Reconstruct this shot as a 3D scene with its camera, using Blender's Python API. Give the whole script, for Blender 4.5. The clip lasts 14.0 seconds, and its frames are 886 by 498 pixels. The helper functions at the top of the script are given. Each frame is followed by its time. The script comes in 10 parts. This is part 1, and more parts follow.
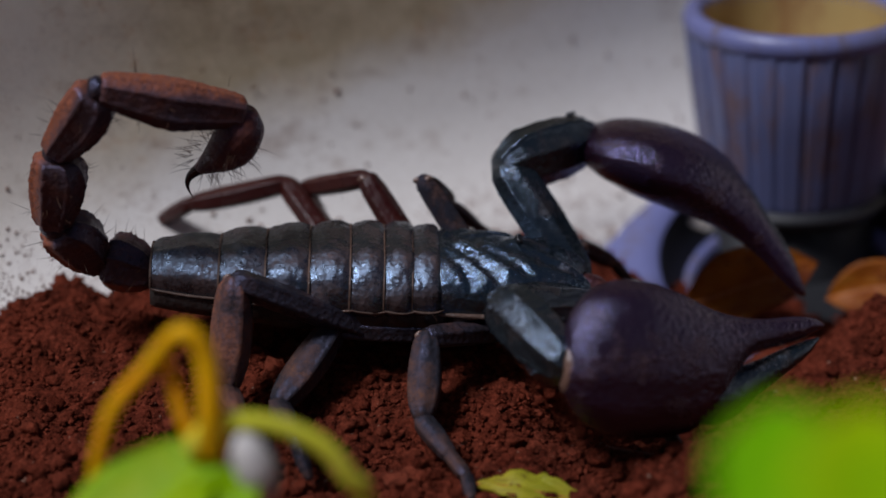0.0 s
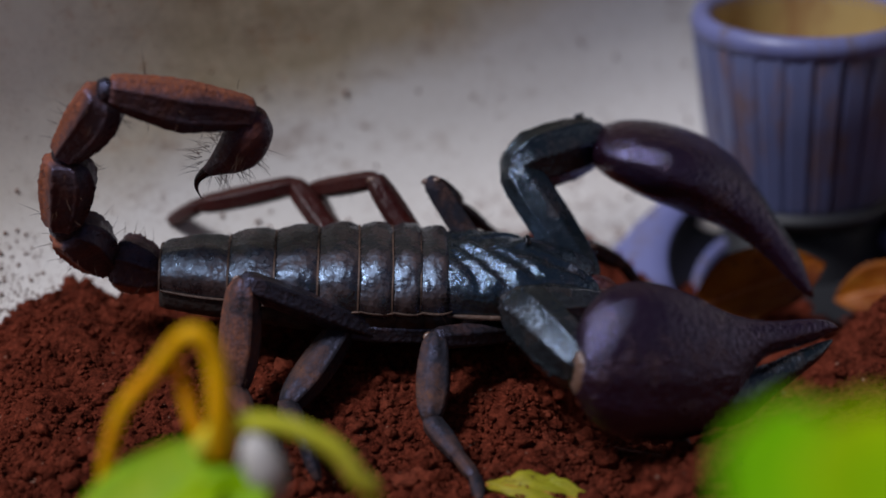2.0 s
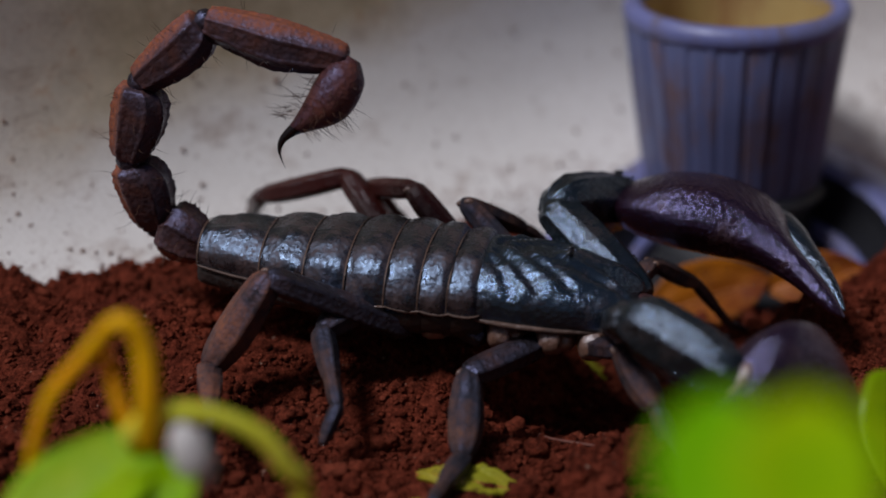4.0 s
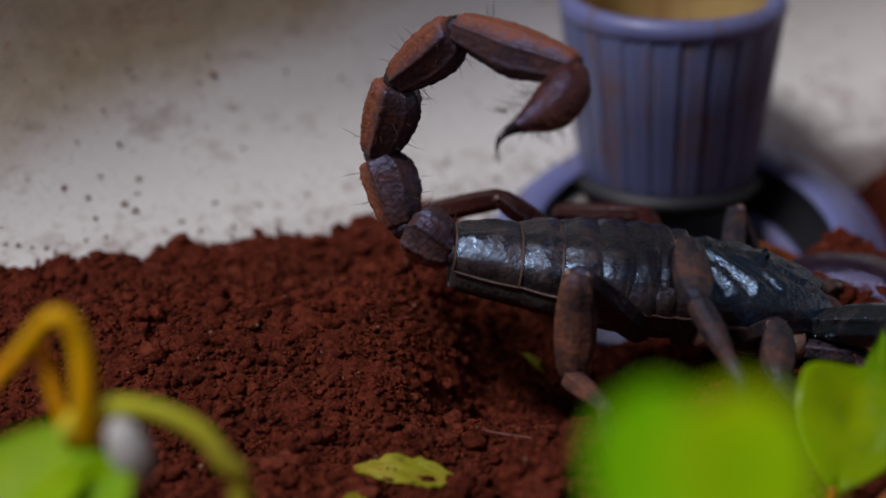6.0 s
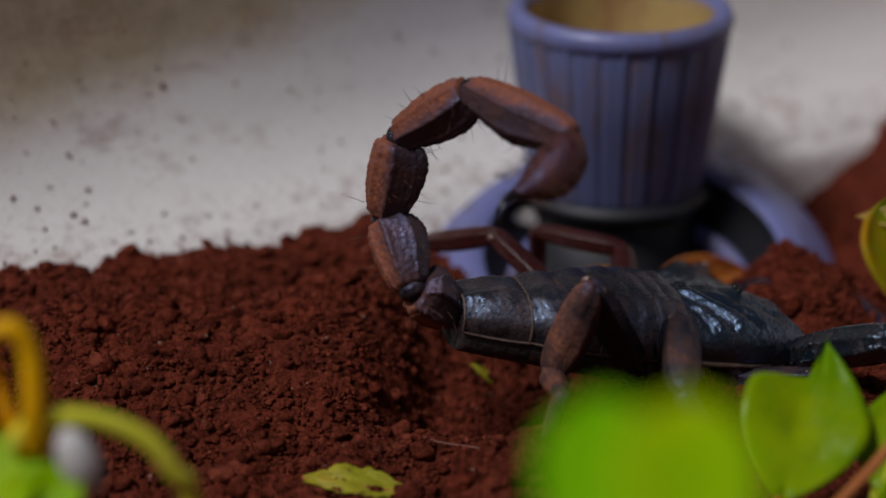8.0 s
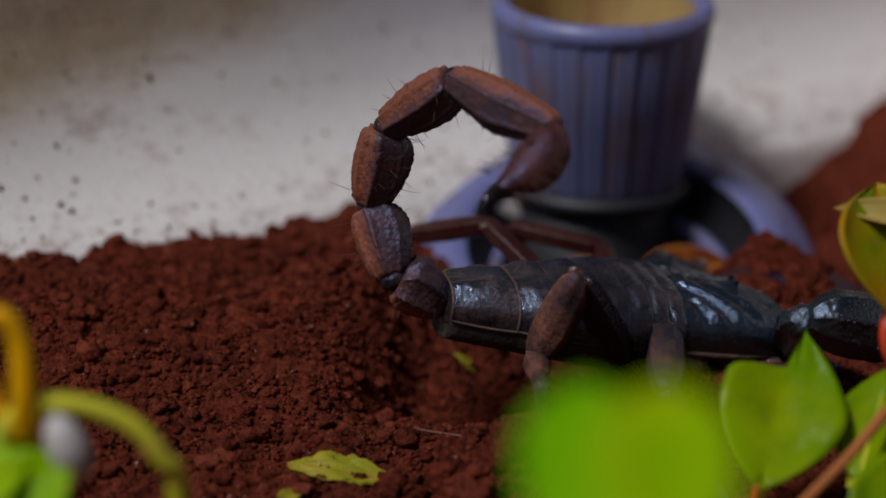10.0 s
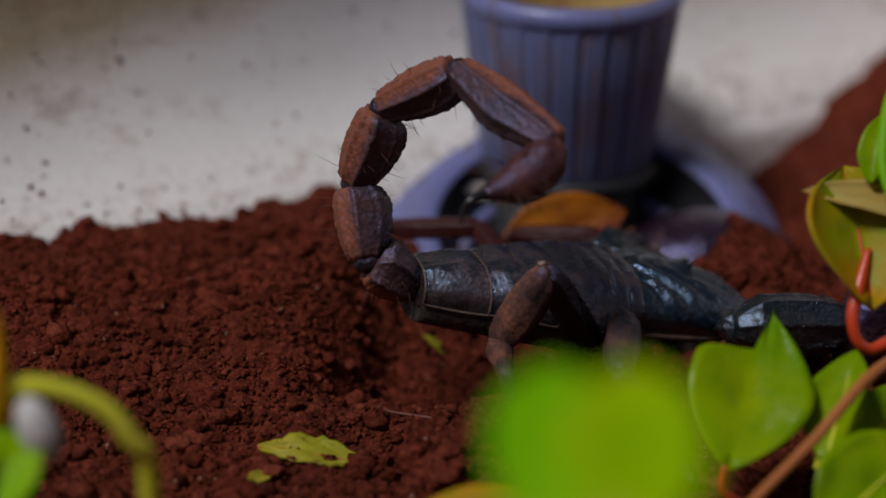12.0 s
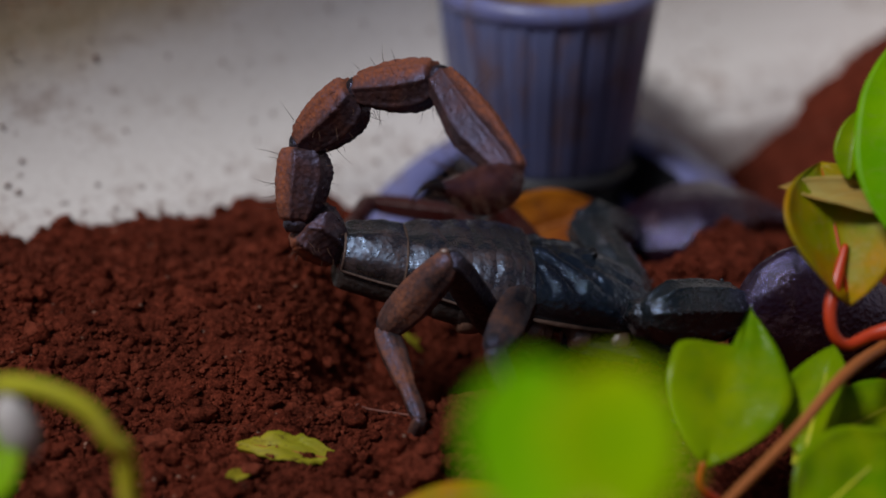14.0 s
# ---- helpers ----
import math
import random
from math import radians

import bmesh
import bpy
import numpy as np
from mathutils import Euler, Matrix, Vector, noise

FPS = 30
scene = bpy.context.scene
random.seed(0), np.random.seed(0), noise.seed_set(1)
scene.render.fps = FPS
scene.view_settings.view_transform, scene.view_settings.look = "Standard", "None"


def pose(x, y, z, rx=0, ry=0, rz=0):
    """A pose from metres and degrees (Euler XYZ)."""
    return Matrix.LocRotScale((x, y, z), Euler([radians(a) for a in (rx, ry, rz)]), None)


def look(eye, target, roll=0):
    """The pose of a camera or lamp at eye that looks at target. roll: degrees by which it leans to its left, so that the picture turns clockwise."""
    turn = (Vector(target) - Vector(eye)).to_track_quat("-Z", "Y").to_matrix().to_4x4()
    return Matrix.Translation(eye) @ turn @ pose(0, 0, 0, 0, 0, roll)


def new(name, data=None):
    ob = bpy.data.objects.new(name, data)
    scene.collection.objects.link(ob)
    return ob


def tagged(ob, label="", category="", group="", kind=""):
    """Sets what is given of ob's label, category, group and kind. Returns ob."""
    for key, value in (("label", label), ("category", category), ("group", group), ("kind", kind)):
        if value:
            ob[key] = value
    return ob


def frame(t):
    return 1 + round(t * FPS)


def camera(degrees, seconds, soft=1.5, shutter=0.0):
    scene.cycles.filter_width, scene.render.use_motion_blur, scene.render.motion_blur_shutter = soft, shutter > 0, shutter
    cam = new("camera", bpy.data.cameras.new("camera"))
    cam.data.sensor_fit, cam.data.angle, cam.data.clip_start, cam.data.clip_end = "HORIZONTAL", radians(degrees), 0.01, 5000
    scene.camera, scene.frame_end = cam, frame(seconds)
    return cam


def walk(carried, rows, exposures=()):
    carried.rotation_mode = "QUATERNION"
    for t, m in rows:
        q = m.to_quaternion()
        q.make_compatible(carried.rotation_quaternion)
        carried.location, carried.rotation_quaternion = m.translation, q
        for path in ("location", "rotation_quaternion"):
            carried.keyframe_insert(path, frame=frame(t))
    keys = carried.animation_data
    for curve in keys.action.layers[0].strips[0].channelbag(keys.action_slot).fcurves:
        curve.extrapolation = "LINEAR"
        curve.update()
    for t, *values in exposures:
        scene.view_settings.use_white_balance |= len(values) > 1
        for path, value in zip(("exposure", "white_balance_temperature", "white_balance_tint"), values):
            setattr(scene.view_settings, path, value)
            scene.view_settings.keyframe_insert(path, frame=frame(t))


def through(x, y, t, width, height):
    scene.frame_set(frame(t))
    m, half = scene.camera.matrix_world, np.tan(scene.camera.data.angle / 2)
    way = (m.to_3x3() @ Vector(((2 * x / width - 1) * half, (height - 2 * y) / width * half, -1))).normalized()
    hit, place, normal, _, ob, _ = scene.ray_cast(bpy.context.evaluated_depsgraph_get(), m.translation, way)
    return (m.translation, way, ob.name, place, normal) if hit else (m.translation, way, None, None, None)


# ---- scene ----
# Camera: a long macro lens on a tripod head that pans slowly after the animal.
EYE = (0.0, -0.334, 0.150)
PITCH = 22.0
cam = camera(20.0, 14.0, soft=1.6)
cam.data.dof.use_dof = True
cam.data.dof.focus_distance = 0.356
cam.data.dof.aperture_fstop = 9.5


def aim(pan, tilt, roll, back):
    """The camera turned right by pan, down by tilt, leaning by roll (degrees), and drawn back along its view (metres)."""
    return pose(*EYE, 90 - PITCH) @ pose(0, 0, 0, 0, -pan) @ pose(0, 0, 0, -tilt) @ pose(0, 0, back, 0, 0, roll)


walk(cam, [
    (0, aim(-2.973, -0.272, -0.039, -0.0001)), (0.5, aim(-2.959, -0.131, 0.045, 0.0012)),
    (1, aim(-3.290, -0.054, 0.075, 0.0012)), (1.5, aim(-3.374, -0.122, 0.019, 0.0006)),
    (2, aim(-3.168, -0.304, -0.054, 0.0005)), (2.5, aim(-2.911, -0.301, -0.061, 0.0004)),
    (2.7, aim(-2.769, -0.248, -0.024, 0.0010)), (4.8, aim(-0.948, 0.001, -0.010, -0.0016)),
    (5, aim(-0.821, 0.027, -0.085, -0.0008)), (5.5, aim(-0.485, 0.098, -0.065, -0.0015)),
    (6, aim(-0.161, 0.104, -0.051, -0.0008)), (6.5, aim(0, 0, 0, 0)),
    (7, aim(0.269, -0.098, -0.091, -0.0015)), (7.5, aim(0.652, -0.182, -0.056, -0.0010)),
    (8, aim(1.014, -0.151, 0.008, 0.0011)), (10.5, aim(1.448, 0.243, 0.129, 0.0054)),
    (11, aim(1.610, 0.449, 0.082, 0.0054)), (11.5, aim(1.932, 0.523, 0.130, 0.0065)),
    (12, aim(2.099, 0.480, 0.157, 0.0065)), (12.5, aim(2.197, 0.616, 0.048, 0.0062)),
    (13, aim(2.498, 0.674, -0.040, 0.0083)), (13.5, aim(2.647, 0.578, 0.050, 0.0081)),
    (14, aim(2.614, 0.540, -0.062, 0.0067))],
    exposures=[(0, -0.70, 7300, 24), (2.7, -0.70, 7300, 24), (4.8, -0.85, 7500, 24), (14, -0.88, 7700, 23)])

# Light: open shade, sky overhead and a broad soft sun from high on the left.
SUN_UP, SUN_FROM = 58.0, (-0.335, -0.220)
world = bpy.data.worlds.new("sky")
scene.world = world
world.use_nodes = True
sky = world.node_tree.nodes.new("ShaderNodeTexSky")
sky.sky_type, sky.sun_disc = "NISHITA", False
sky.sun_elevation, sky.sun_rotation = radians(SUN_UP), math.atan2(SUN_FROM[0], SUN_FROM[1])
background = world.node_tree.nodes["Background"]
world.node_tree.links.new(sky.outputs[0], background.inputs[0])
background.inputs[1].default_value = 0.046
sun = new("sun", bpy.data.lights.new("sun", "SUN"))
sun.data.energy, sun.data.angle, sun.data.color = 4.9, radians(15), (0.70, 0.85, 1.0)
sun.matrix_world = look((*SUN_FROM, math.hypot(*SUN_FROM) * math.tan(radians(SUN_UP))), (0, 0, 0))


# ---- materials ----
class Nodes:
    """A node material under construction."""

    def __init__(self, name):
        self.mat = bpy.data.materials.new(name)
        self.mat.use_nodes = True
        self.tree = self.mat.node_tree
        self.bsdf = self.tree.nodes["Principled BSDF"]

    def add(self, kind, **values):
        node = self.tree.nodes.new(kind)
        for key, value in values.items():
            node.inputs[key].default_value = value
        return node

    def link(self, a, b):
        self.tree.links.new(a, b)

    def coords(self):
        return self.add("ShaderNodeTexCoord").outputs["Object"]

    def noise(self, scale, detail=4.0, rough=0.55, stretch=None):
        node = self.add("ShaderNodeTexNoise", Scale=scale, Detail=detail, Roughness=rough)
        if stretch:
            way = self.add("ShaderNodeMapping", Scale=stretch)
            self.link(self.coords(), way.inputs["Vector"])
            self.link(way.outputs[0], node.inputs["Vector"])
        else:
            self.link(self.coords(), node.inputs["Vector"])
        return node.outputs["Fac"]

    def cells(self, scale, feature="F1"):
        node = self.add("ShaderNodeTexVoronoi", Scale=scale)
        node.feature = feature
        self.link(self.coords(), node.inputs["Vector"])
        return node.outputs["Distance"]

    def ramp(self, source, stops):
        node = self.tree.nodes.new("ShaderNodeValToRGB")
        while len(node.color_ramp.elements) < len(stops):
            node.color_ramp.elements.new(0.5)
        for element, (place, colour) in zip(node.color_ramp.elements, stops):
            element.position = place
            element.color = (*colour, 1) if isinstance(colour, tuple) else (colour, colour, colour, 1)
        self.link(source, node.inputs[0])
        return node.outputs[0]

    def mix(self, fac, a, b, blend="MIX"):
        node = self.tree.nodes.new("ShaderNodeMix")
        node.data_type, node.blend_type = "RGBA", blend
        for socket, value in ((node.inputs[0], fac), (node.inputs[6], a), (node.inputs[7], b)):
            if isinstance(value, tuple):
                socket.default_value = (*value, 1)
            elif isinstance(value, (float, int)):
                socket.default_value = value if socket == node.inputs[0] else (value, value, value, 1)
            else:
                self.link(value, socket)
        return node.outputs[2]

    def math(self, op, a, b):
        node = self.tree.nodes.new("ShaderNodeMath")
        node.operation = op
        for socket, value in ((node.inputs[0], a), (node.inputs[1], b)):
            if isinstance(value, (float, int)):
                socket.default_value = value
            else:
                self.link(value, socket)
        return node.outputs[0]

    def bump(self, height, strength, distance):
        node = self.add("ShaderNodeBump", Strength=strength, Distance=distance)
        self.link(height, node.inputs["Height"])
        self.link(node.outputs[0], self.bsdf.inputs["Normal"])

    def finish(self, colour, rough, **more):
        for socket, value in ((self.bsdf.inputs["Base Color"], colour), (self.bsdf.inputs["Roughness"], rough)):
            if isinstance(value, (tuple, float, int)):
                socket.default_value = (*value, 1) if isinstance(value, tuple) else value
            else:
                self.link(value, socket)
        for key, value in more.items():
            self.bsdf.inputs[key.replace("_", " ")].default_value = value
        return self.mat


def cuticle(name, dark, light, dust, dusty=0.5, gloss=0.28, grain=1.0, outer=0.0, shine=0.6, sky_sheen=(1.0, 1.0, 1.0)):
    """Arthropod shell: dark glossy chitin, mottled, with dried soil in patches and fine granules."""
    n = Nodes(name)
    shell = n.mix(n.noise(260, 5), dark, light)
    patch = n.ramp(n.noise(170, 8, 0.7), [(0.62 - 0.3 * dusty, 0.0), (0.80 - 0.22 * dusty, 1.0)])
    fine = n.ramp(n.noise(1500, 6, 0.75), [(0.34, 0.25), (0.64, 1.0)])
    if outer:
        # soil dust, with the lit outer side and dark inner side painted in
        split = n.add("ShaderNodeSeparateXYZ")
        n.link(n.coords(), split.inputs[0])
        side = n.math("ADD", n.math("MULTIPLY", split.outputs["Z"], 260.0), n.math("MULTIPLY", split.outputs["Y"], 120.0))
        lit_dust = n.ramp(n.math("ADD", side, n.noise(300, 5, 0.6)), [(0.60, 0.04), (0.98, outer)])
        patch = n.math("MAXIMUM", n.math("MULTIPLY", patch, 0.28), lit_dust)
    cover = n.math("MULTIPLY", patch, fine)
    colour = n.mix(cover, shell, dust)
    rough = n.mix(cover, n.ramp(n.noise(420, 5, 0.7), [(0.35, gloss * 0.7), (0.65, gloss * 2.2)]), 0.85)
    height = n.math("ADD", n.math("MULTIPLY", n.cells(1300), 0.5), n.math("ADD", n.noise(620, 8, 0.7), n.math("MULTIPLY", n.noise(150, 2), 0.8)))
    n.bump(height, 0.4 * grain, 0.0005)
    n.link(n.mix(cover, shine, 0.2), n.bsdf.inputs["Specular IOR Level"])
    return n.finish(colour, rough, Specular_Tint=(*sky_sheen, 1), IOR=1.5 + 0.30 * max(0.0, shine - 0.6) / 0.4)


# highlight tints: the sky's blue reflection put into the shell's specular colour
BLUE, VIOLET = (0.50, 0.72, 1.0), (0.55, 0.60, 1.0)
SHELL = cuticle("shell", (0.005, 0.006, 0.008), (0.015, 0.017, 0.020), (0.115, 0.059, 0.042), 0.59, 0.10, 0.9, shine=1.0, sky_sheen=BLUE)
CARAPACE = cuticle("carapace_shell", (0.003, 0.006, 0.008), (0.008, 0.014, 0.017), (0.066, 0.035, 0.026), 0.32, 0.09, 1.2, shine=1.0, sky_sheen=BLUE)
BELLY = cuticle("belly", (0.010, 0.007, 0.006), (0.032, 0.018, 0.014), (0.07, 0.026, 0.015), 0.5, 0.4)
MARGIN = cuticle("margin", (0.012, 0.009, 0.008), (0.17, 0.085, 0.055), (0.030, 0.018, 0.014), 0.62, 0.4)
TAIL = cuticle("tail_shell", (0.016, 0.012, 0.016), (0.050, 0.028, 0.026), (0.34, 0.098, 0.038), 0.66, 0.26, 1.1, 1.0, shine=0.7, sky_sheen=VIOLET)
TELSON = cuticle("telson_shell", (0.030, 0.010, 0.010), (0.075, 0.022, 0.018), (0.17, 0.052, 0.028), 0.50, 0.24, 1.1, shine=0.6, sky_sheen=VIOLET)
LEG = cuticle("leg_shell", (0.018, 0.016, 0.019), (0.048, 0.034, 0.032), (0.26, 0.090, 0.044), 0.74, 0.26, 0.8, shine=0.6, sky_sheen=VIOLET)
DARK_LEG = cuticle("dark_leg_shell", (0.012, 0.012, 0.015), (0.030, 0.026, 0.028), (0.15, 0.065, 0.038), 0.55, 0.36, 0.9, shine=0.4, sky_sheen=VIOLET)
# a darker copy of the leg shell, with shade put into its colour
SHADED_SHELL = cuticle("shaded_shell", (0.009, 0.008, 0.009), (0.022, 0.016, 0.016), (0.075, 0.030, 0.018), 0.40, 0.26, 1.3, shine=0.7, sky_sheen=VIOLET)
RED_LEG = cuticle("red_leg_shell", (0.022, 0.004, 0.004), (0.060, 0.008, 0.005), (0.08, 0.022, 0.013), 0.30, 0.26, 1.0, shine=0.35)
HAND = cuticle("hand_shell", (0.008, 0.003, 0.008), (0.022, 0.007, 0.013), (0.08, 0.04, 0.03), 0.34, 0.07, 1.4, shine=0.82, sky_sheen=(0.62, 0.60, 1.0))
PALP = cuticle("palp_shell", (0.003, 0.006, 0.007), (0.009, 0.014, 0.016), (0.06, 0.036, 0.028), 0.32, 0.09, 1.2, shine=0.85, sky_sheen=(0.60, 0.78, 1.0))
JOINT = cuticle("joint_skin", (0.08, 0.034, 0.024), (0.24, 0.125, 0.080), (0.14, 0.06, 0.04), 0.4, 0.25, shine=0.9)


def plain(name, colour, rough, **more):
    n = Nodes(name)
    tone = n.mix(n.noise(900, 4), tuple(c * 0.8 for c in colour), tuple(min(1, c * 1.2) for c in colour))
    return n.finish(tone, rough, **more)


EYE_BLACK = plain("eye_bead", (0.004, 0.004, 0.005), 0.05)
SETA = plain("seta", (0.10, 0.045, 0.025), 0.5)
CLAW = plain("claw_tip", (0.010, 0.006, 0.006), 0.2)


def soil_material():
    n = Nodes("red_soil")
    big = n.mix(n.ramp(n.noise(55, 4), [(0.35, 0.0), (0.65, 1.0)]), (0.026, 0.0042, 0.0027), (0.165, 0.0255, 0.0120))
    grain = n.mix(n.ramp(n.noise(1300, 7, 0.85), [(0.36, 0.0), (0.52, 0.35), (0.64, 1.0)]), big, (0.42, 0.082, 0.042))
    lump = n.add("ShaderNodeNewGeometry")
    grain = n.mix(n.ramp(lump.outputs["Random Per Island"], [(0.0, 0.0), (0.6, 0.25), (0.92, 0.5), (1.0, 0.9)]), grain, (0.38, 0.084, 0.045))
    grain = n.mix(n.ramp(n.noise(480, 6, 0.75), [(0.36, 0.75), (0.56, 0.0)]), grain, (0.020, 0.0035, 0.0024))
    flecks = n.ramp(n.cells(640), [(0.13, 1.0), (0.22, 0.0)])
    rare = n.ramp(n.noise(260, 2), [(0.62, 0.0), (0.66, 1.0)])
    colour = n.mix(n.math("MULTIPLY", flecks, rare), grain, (0.48, 0.27, 0.19))
    n.bump(n.math("ADD", n.noise(500, 8, 0.75), n.math("MULTIPLY", n.cells(700), 0.5)), 1.0, 0.0018)
    return n.finish(colour, 0.95, Specular_IOR_Level=0.03)


SOIL = soil_material()


def wall_material():
    """White plastic, toned tan on the upright part for silt and for shade, and spattered with soil."""
    n = Nodes("stained_white_plastic")
    base = n.mix(n.noise(60, 5), (0.80, 0.75, 0.68), (0.92, 0.87, 0.81))
    split = n.add("ShaderNodeSeparateXYZ")
    n.link(n.coords(), split.inputs[0])
    wander = n.math("MULTIPLY", n.math("SUBTRACT", n.noise(35, 6, 0.65), 0.5), 0.016)
    along = n.math("ADD", n.math("MULTIPLY", split.outputs["X"], 0.866), n.math("MULTIPLY", split.outputs["Y"], 0.5))
    rising = n.math("MULTIPLY", n.math("ADD", along, 0.040), -0.23)
    level = n.math("ADD", n.math("ADD", split.outputs["Z"], rising), wander)
    # silt and the upright part's shade painted as one tan tone, its edge sloping
    silt_shade = n.ramp(n.math("MULTIPLY", level, 20.0), [(0.27, 0.0), (0.47, 1.0)])
    silt = n.mix(n.ramp(n.noise(240, 8, 0.75), [(0.35, 0.0), (0.7, 1.0)]), (0.70, 0.56, 0.36), (0.44, 0.33, 0.18))
    silt_shade = n.math("MULTIPLY", silt_shade, n.ramp(n.math("MULTIPLY", n.math("ADD", along, 0.1), 10.0), [(0.42, 0.30), (0.68, 1.0)]))
    colour = n.mix(n.math("MULTIPLY", silt_shade, 0.94), base, silt)
    smear = n.ramp(n.noise(75, 8, 0.7, (1.0, 1.0, 2.2)), [(0.56, 0.0), (0.74, 0.75)])
    colour = n.mix(smear, colour, (0.30, 0.17, 0.105))
    low = n.ramp(n.math("MULTIPLY", split.outputs["Z"], 20.0), [(0.05, 1.0), (0.20, 0.0)])
    colour = n.mix(n.math("MULTIPLY", low, n.ramp(n.noise(420, 6, 0.7), [(0.52, 0.0), (0.68, 0.8)])), colour, (0.20, 0.075, 0.04))
    rust = n.ramp(n.noise(330, 8, 0.8), [(0.53, 0.0), (0.66, 1.0)])
    colour = n.mix(n.math("MULTIPLY", n.math("MULTIPLY", rust, silt_shade), n.ramp(n.noise(38, 3), [(0.40, 0.0), (0.56, 0.85)])), colour, (0.50, 0.21, 0.06))
    grain = n.ramp(n.noise(1600, 6, 0.8), [(0.50, 0.0), (0.68, 0.75)])
    colour = n.mix(n.math("MULTIPLY", grain, n.ramp(n.noise(60, 5, 0.7), [(0.35, 0.15), (0.62, 0.8)])), colour, (0.34, 0.24, 0.15))
    n.bump(n.noise(1200, 6, 0.7), 0.2, 0.0003)
    return n.finish(colour, n.mix(silt_shade, 0.38, 0.7))


WALL = wall_material()


def plastic(name, a, b, dirt, rough=0.4):
    n = Nodes(name)
    colour = n.mix(n.noise(70, 4), a, b)
    patch = n.ramp(n.noise(150, 8, 0.75, (1.0, 1.0, 0.3)), [(0.50, 0.0), (0.66, 0.85)])
    n.bump(n.noise(1100, 5), 0.12, 0.0003)
    return n.finish(n.mix(patch, colour, dirt), n.mix(patch, rough, 0.85))


LILAC = plastic("lilac_plastic", (0.125, 0.138, 0.30), (0.165, 0.178, 0.36), (0.13, 0.09, 0.08))
POT = plastic("grey_blue_plastic", (0.078, 0.092, 0.190), (0.108, 0.124, 0.235), (0.14, 0.060, 0.030))
LINING = plastic("stained_cream_lining", (0.50, 0.36, 0.15), (0.36, 0.22, 0.07), (0.28, 0.11, 0.04), 0.5)
# near-black that stands for shade inside the dish and below the pot
WATERER_SHADE = plain("waterer_shade", (0.010, 0.010, 0.012), 0.55)


def leaf_material(name, a, b, vein, rough=0.35, through=0.30, soiled=0.0):
    """A living or dry leaf: two tones in clouds, fine side veins, light passing through."""
    n = Nodes(name)
    colour = n.mix(n.ramp(n.noise(90, 4), [(0.35, 0.0), (0.65, 1.0)]), a, b)
    lines = n.ramp(n.noise(420, 2, 0.5, (0.25, 1.0, 1.0)), [(0.48, 0.0), (0.5, 0.5), (0.52, 0.0)])
    colour = n.mix(lines, colour, vein)
    if soiled:
        colour = n.mix(n.ramp(n.noise(520, 8, 0.75), [(0.62 - 0.15 * soiled, 0.0), (0.70 - 0.1 * soiled, 1.0)]), colour, (0.085, 0.026, 0.014))
    n.bump(n.noise(600, 4), 0.25, 0.0004)
    mat = n.finish(colour, rough, Specular_IOR_Level=0.16)
    glow = n.add("ShaderNodeBsdfTranslucent")
    n.link(colour, glow.inputs["Color"])
    both = n.add("ShaderNodeMixShader", Fac=through)
    n.link(n.bsdf.outputs[0], both.inputs[1])
    n.link(glow.outputs[0], both.inputs[2])
    n.link(both.outputs[0], n.tree.nodes["Material Output"].inputs["Surface"])
    return mat


BRIGHT = leaf_material("bright_lime_leaf", (0.22, 0.50, 0.002), (0.42, 0.58, 0.003), (0.26, 0.42, 0.04), 0.4)
LIME = leaf_material("lime_leaf", (0.14, 0.47, 0.002), (0.26, 0.58, 0.003), (0.26, 0.42, 0.04), 0.4)
GREEN = leaf_material("green_leaf", (0.11, 0.29, 0.003), (0.30, 0.41, 0.005), (0.20, 0.30, 0.02), 0.24)
YELLOWED = leaf_material("yellowing_leaf", (0.28, 0.34, 0.007), (0.62, 0.30, 0.008), (0.40, 0.32, 0.08), 0.4)
CREAM = leaf_material("cream_leaf", (0.55, 0.42, 0.12), (0.60, 0.24, 0.03), (0.6, 0.5, 0.2), 0.45)
FALLEN = leaf_material("fallen_leaf", (0.30, 0.30, 0.016), (0.44, 0.36, 0.03), (0.18, 0.16, 0.03), 0.55, 0.2, 0.36)
DRIED = leaf_material("dried_leaf", (0.44, 0.125, 0.007), (0.20, 0.042, 0.010), (0.46, 0.20, 0.03), 0.5, 0.2, 0.35)
ORANGE_STEM = leaf_material("orange_stem", (0.95, 0.38, 0.004), (0.95, 0.56, 0.010), (0.80, 0.50, 0.05), 0.45, 0.06)
LIME_STEM = leaf_material("lime_stem", (0.72, 0.66, 0.05), (0.60, 0.58, 0.04), (0.50, 0.46, 0.12), 0.4, 0.06)
RED_STEM = plain("red_stem", (0.58, 0.050, 0.012), 0.35)
BROWN_STEM = plain("brown_stem", (0.44, 0.13, 0.032), 0.5)
BUD = plain("pale_bud", (0.58, 0.54, 0.50), 0.6)
SPATTER = plain("soil_speck", (0.17, 0.068, 0.036), 0.9)
ROOT = plain("root_fibre", (0.15, 0.045, 0.028), 0.8)


# ---- mesh tools ----
def part(name, bm, material, parent=None, label="", smooth=True):
    mesh = bpy.data.meshes.new(name)
    bmesh.ops.recalc_face_normals(bm, faces=bm.faces)
    for face in bm.faces:
        face.smooth = smooth
    bm.to_mesh(mesh)
    bm.free()
    mesh.materials.append(material)
    ob = new(name, mesh)
    ob.parent = parent
    return tagged(ob, label)


def empty(name, label, category, group="", kind=""):
    return tagged(new(name), label, category, group, kind)


def power(value, p):
    return math.copysign(abs(value) ** p, value)


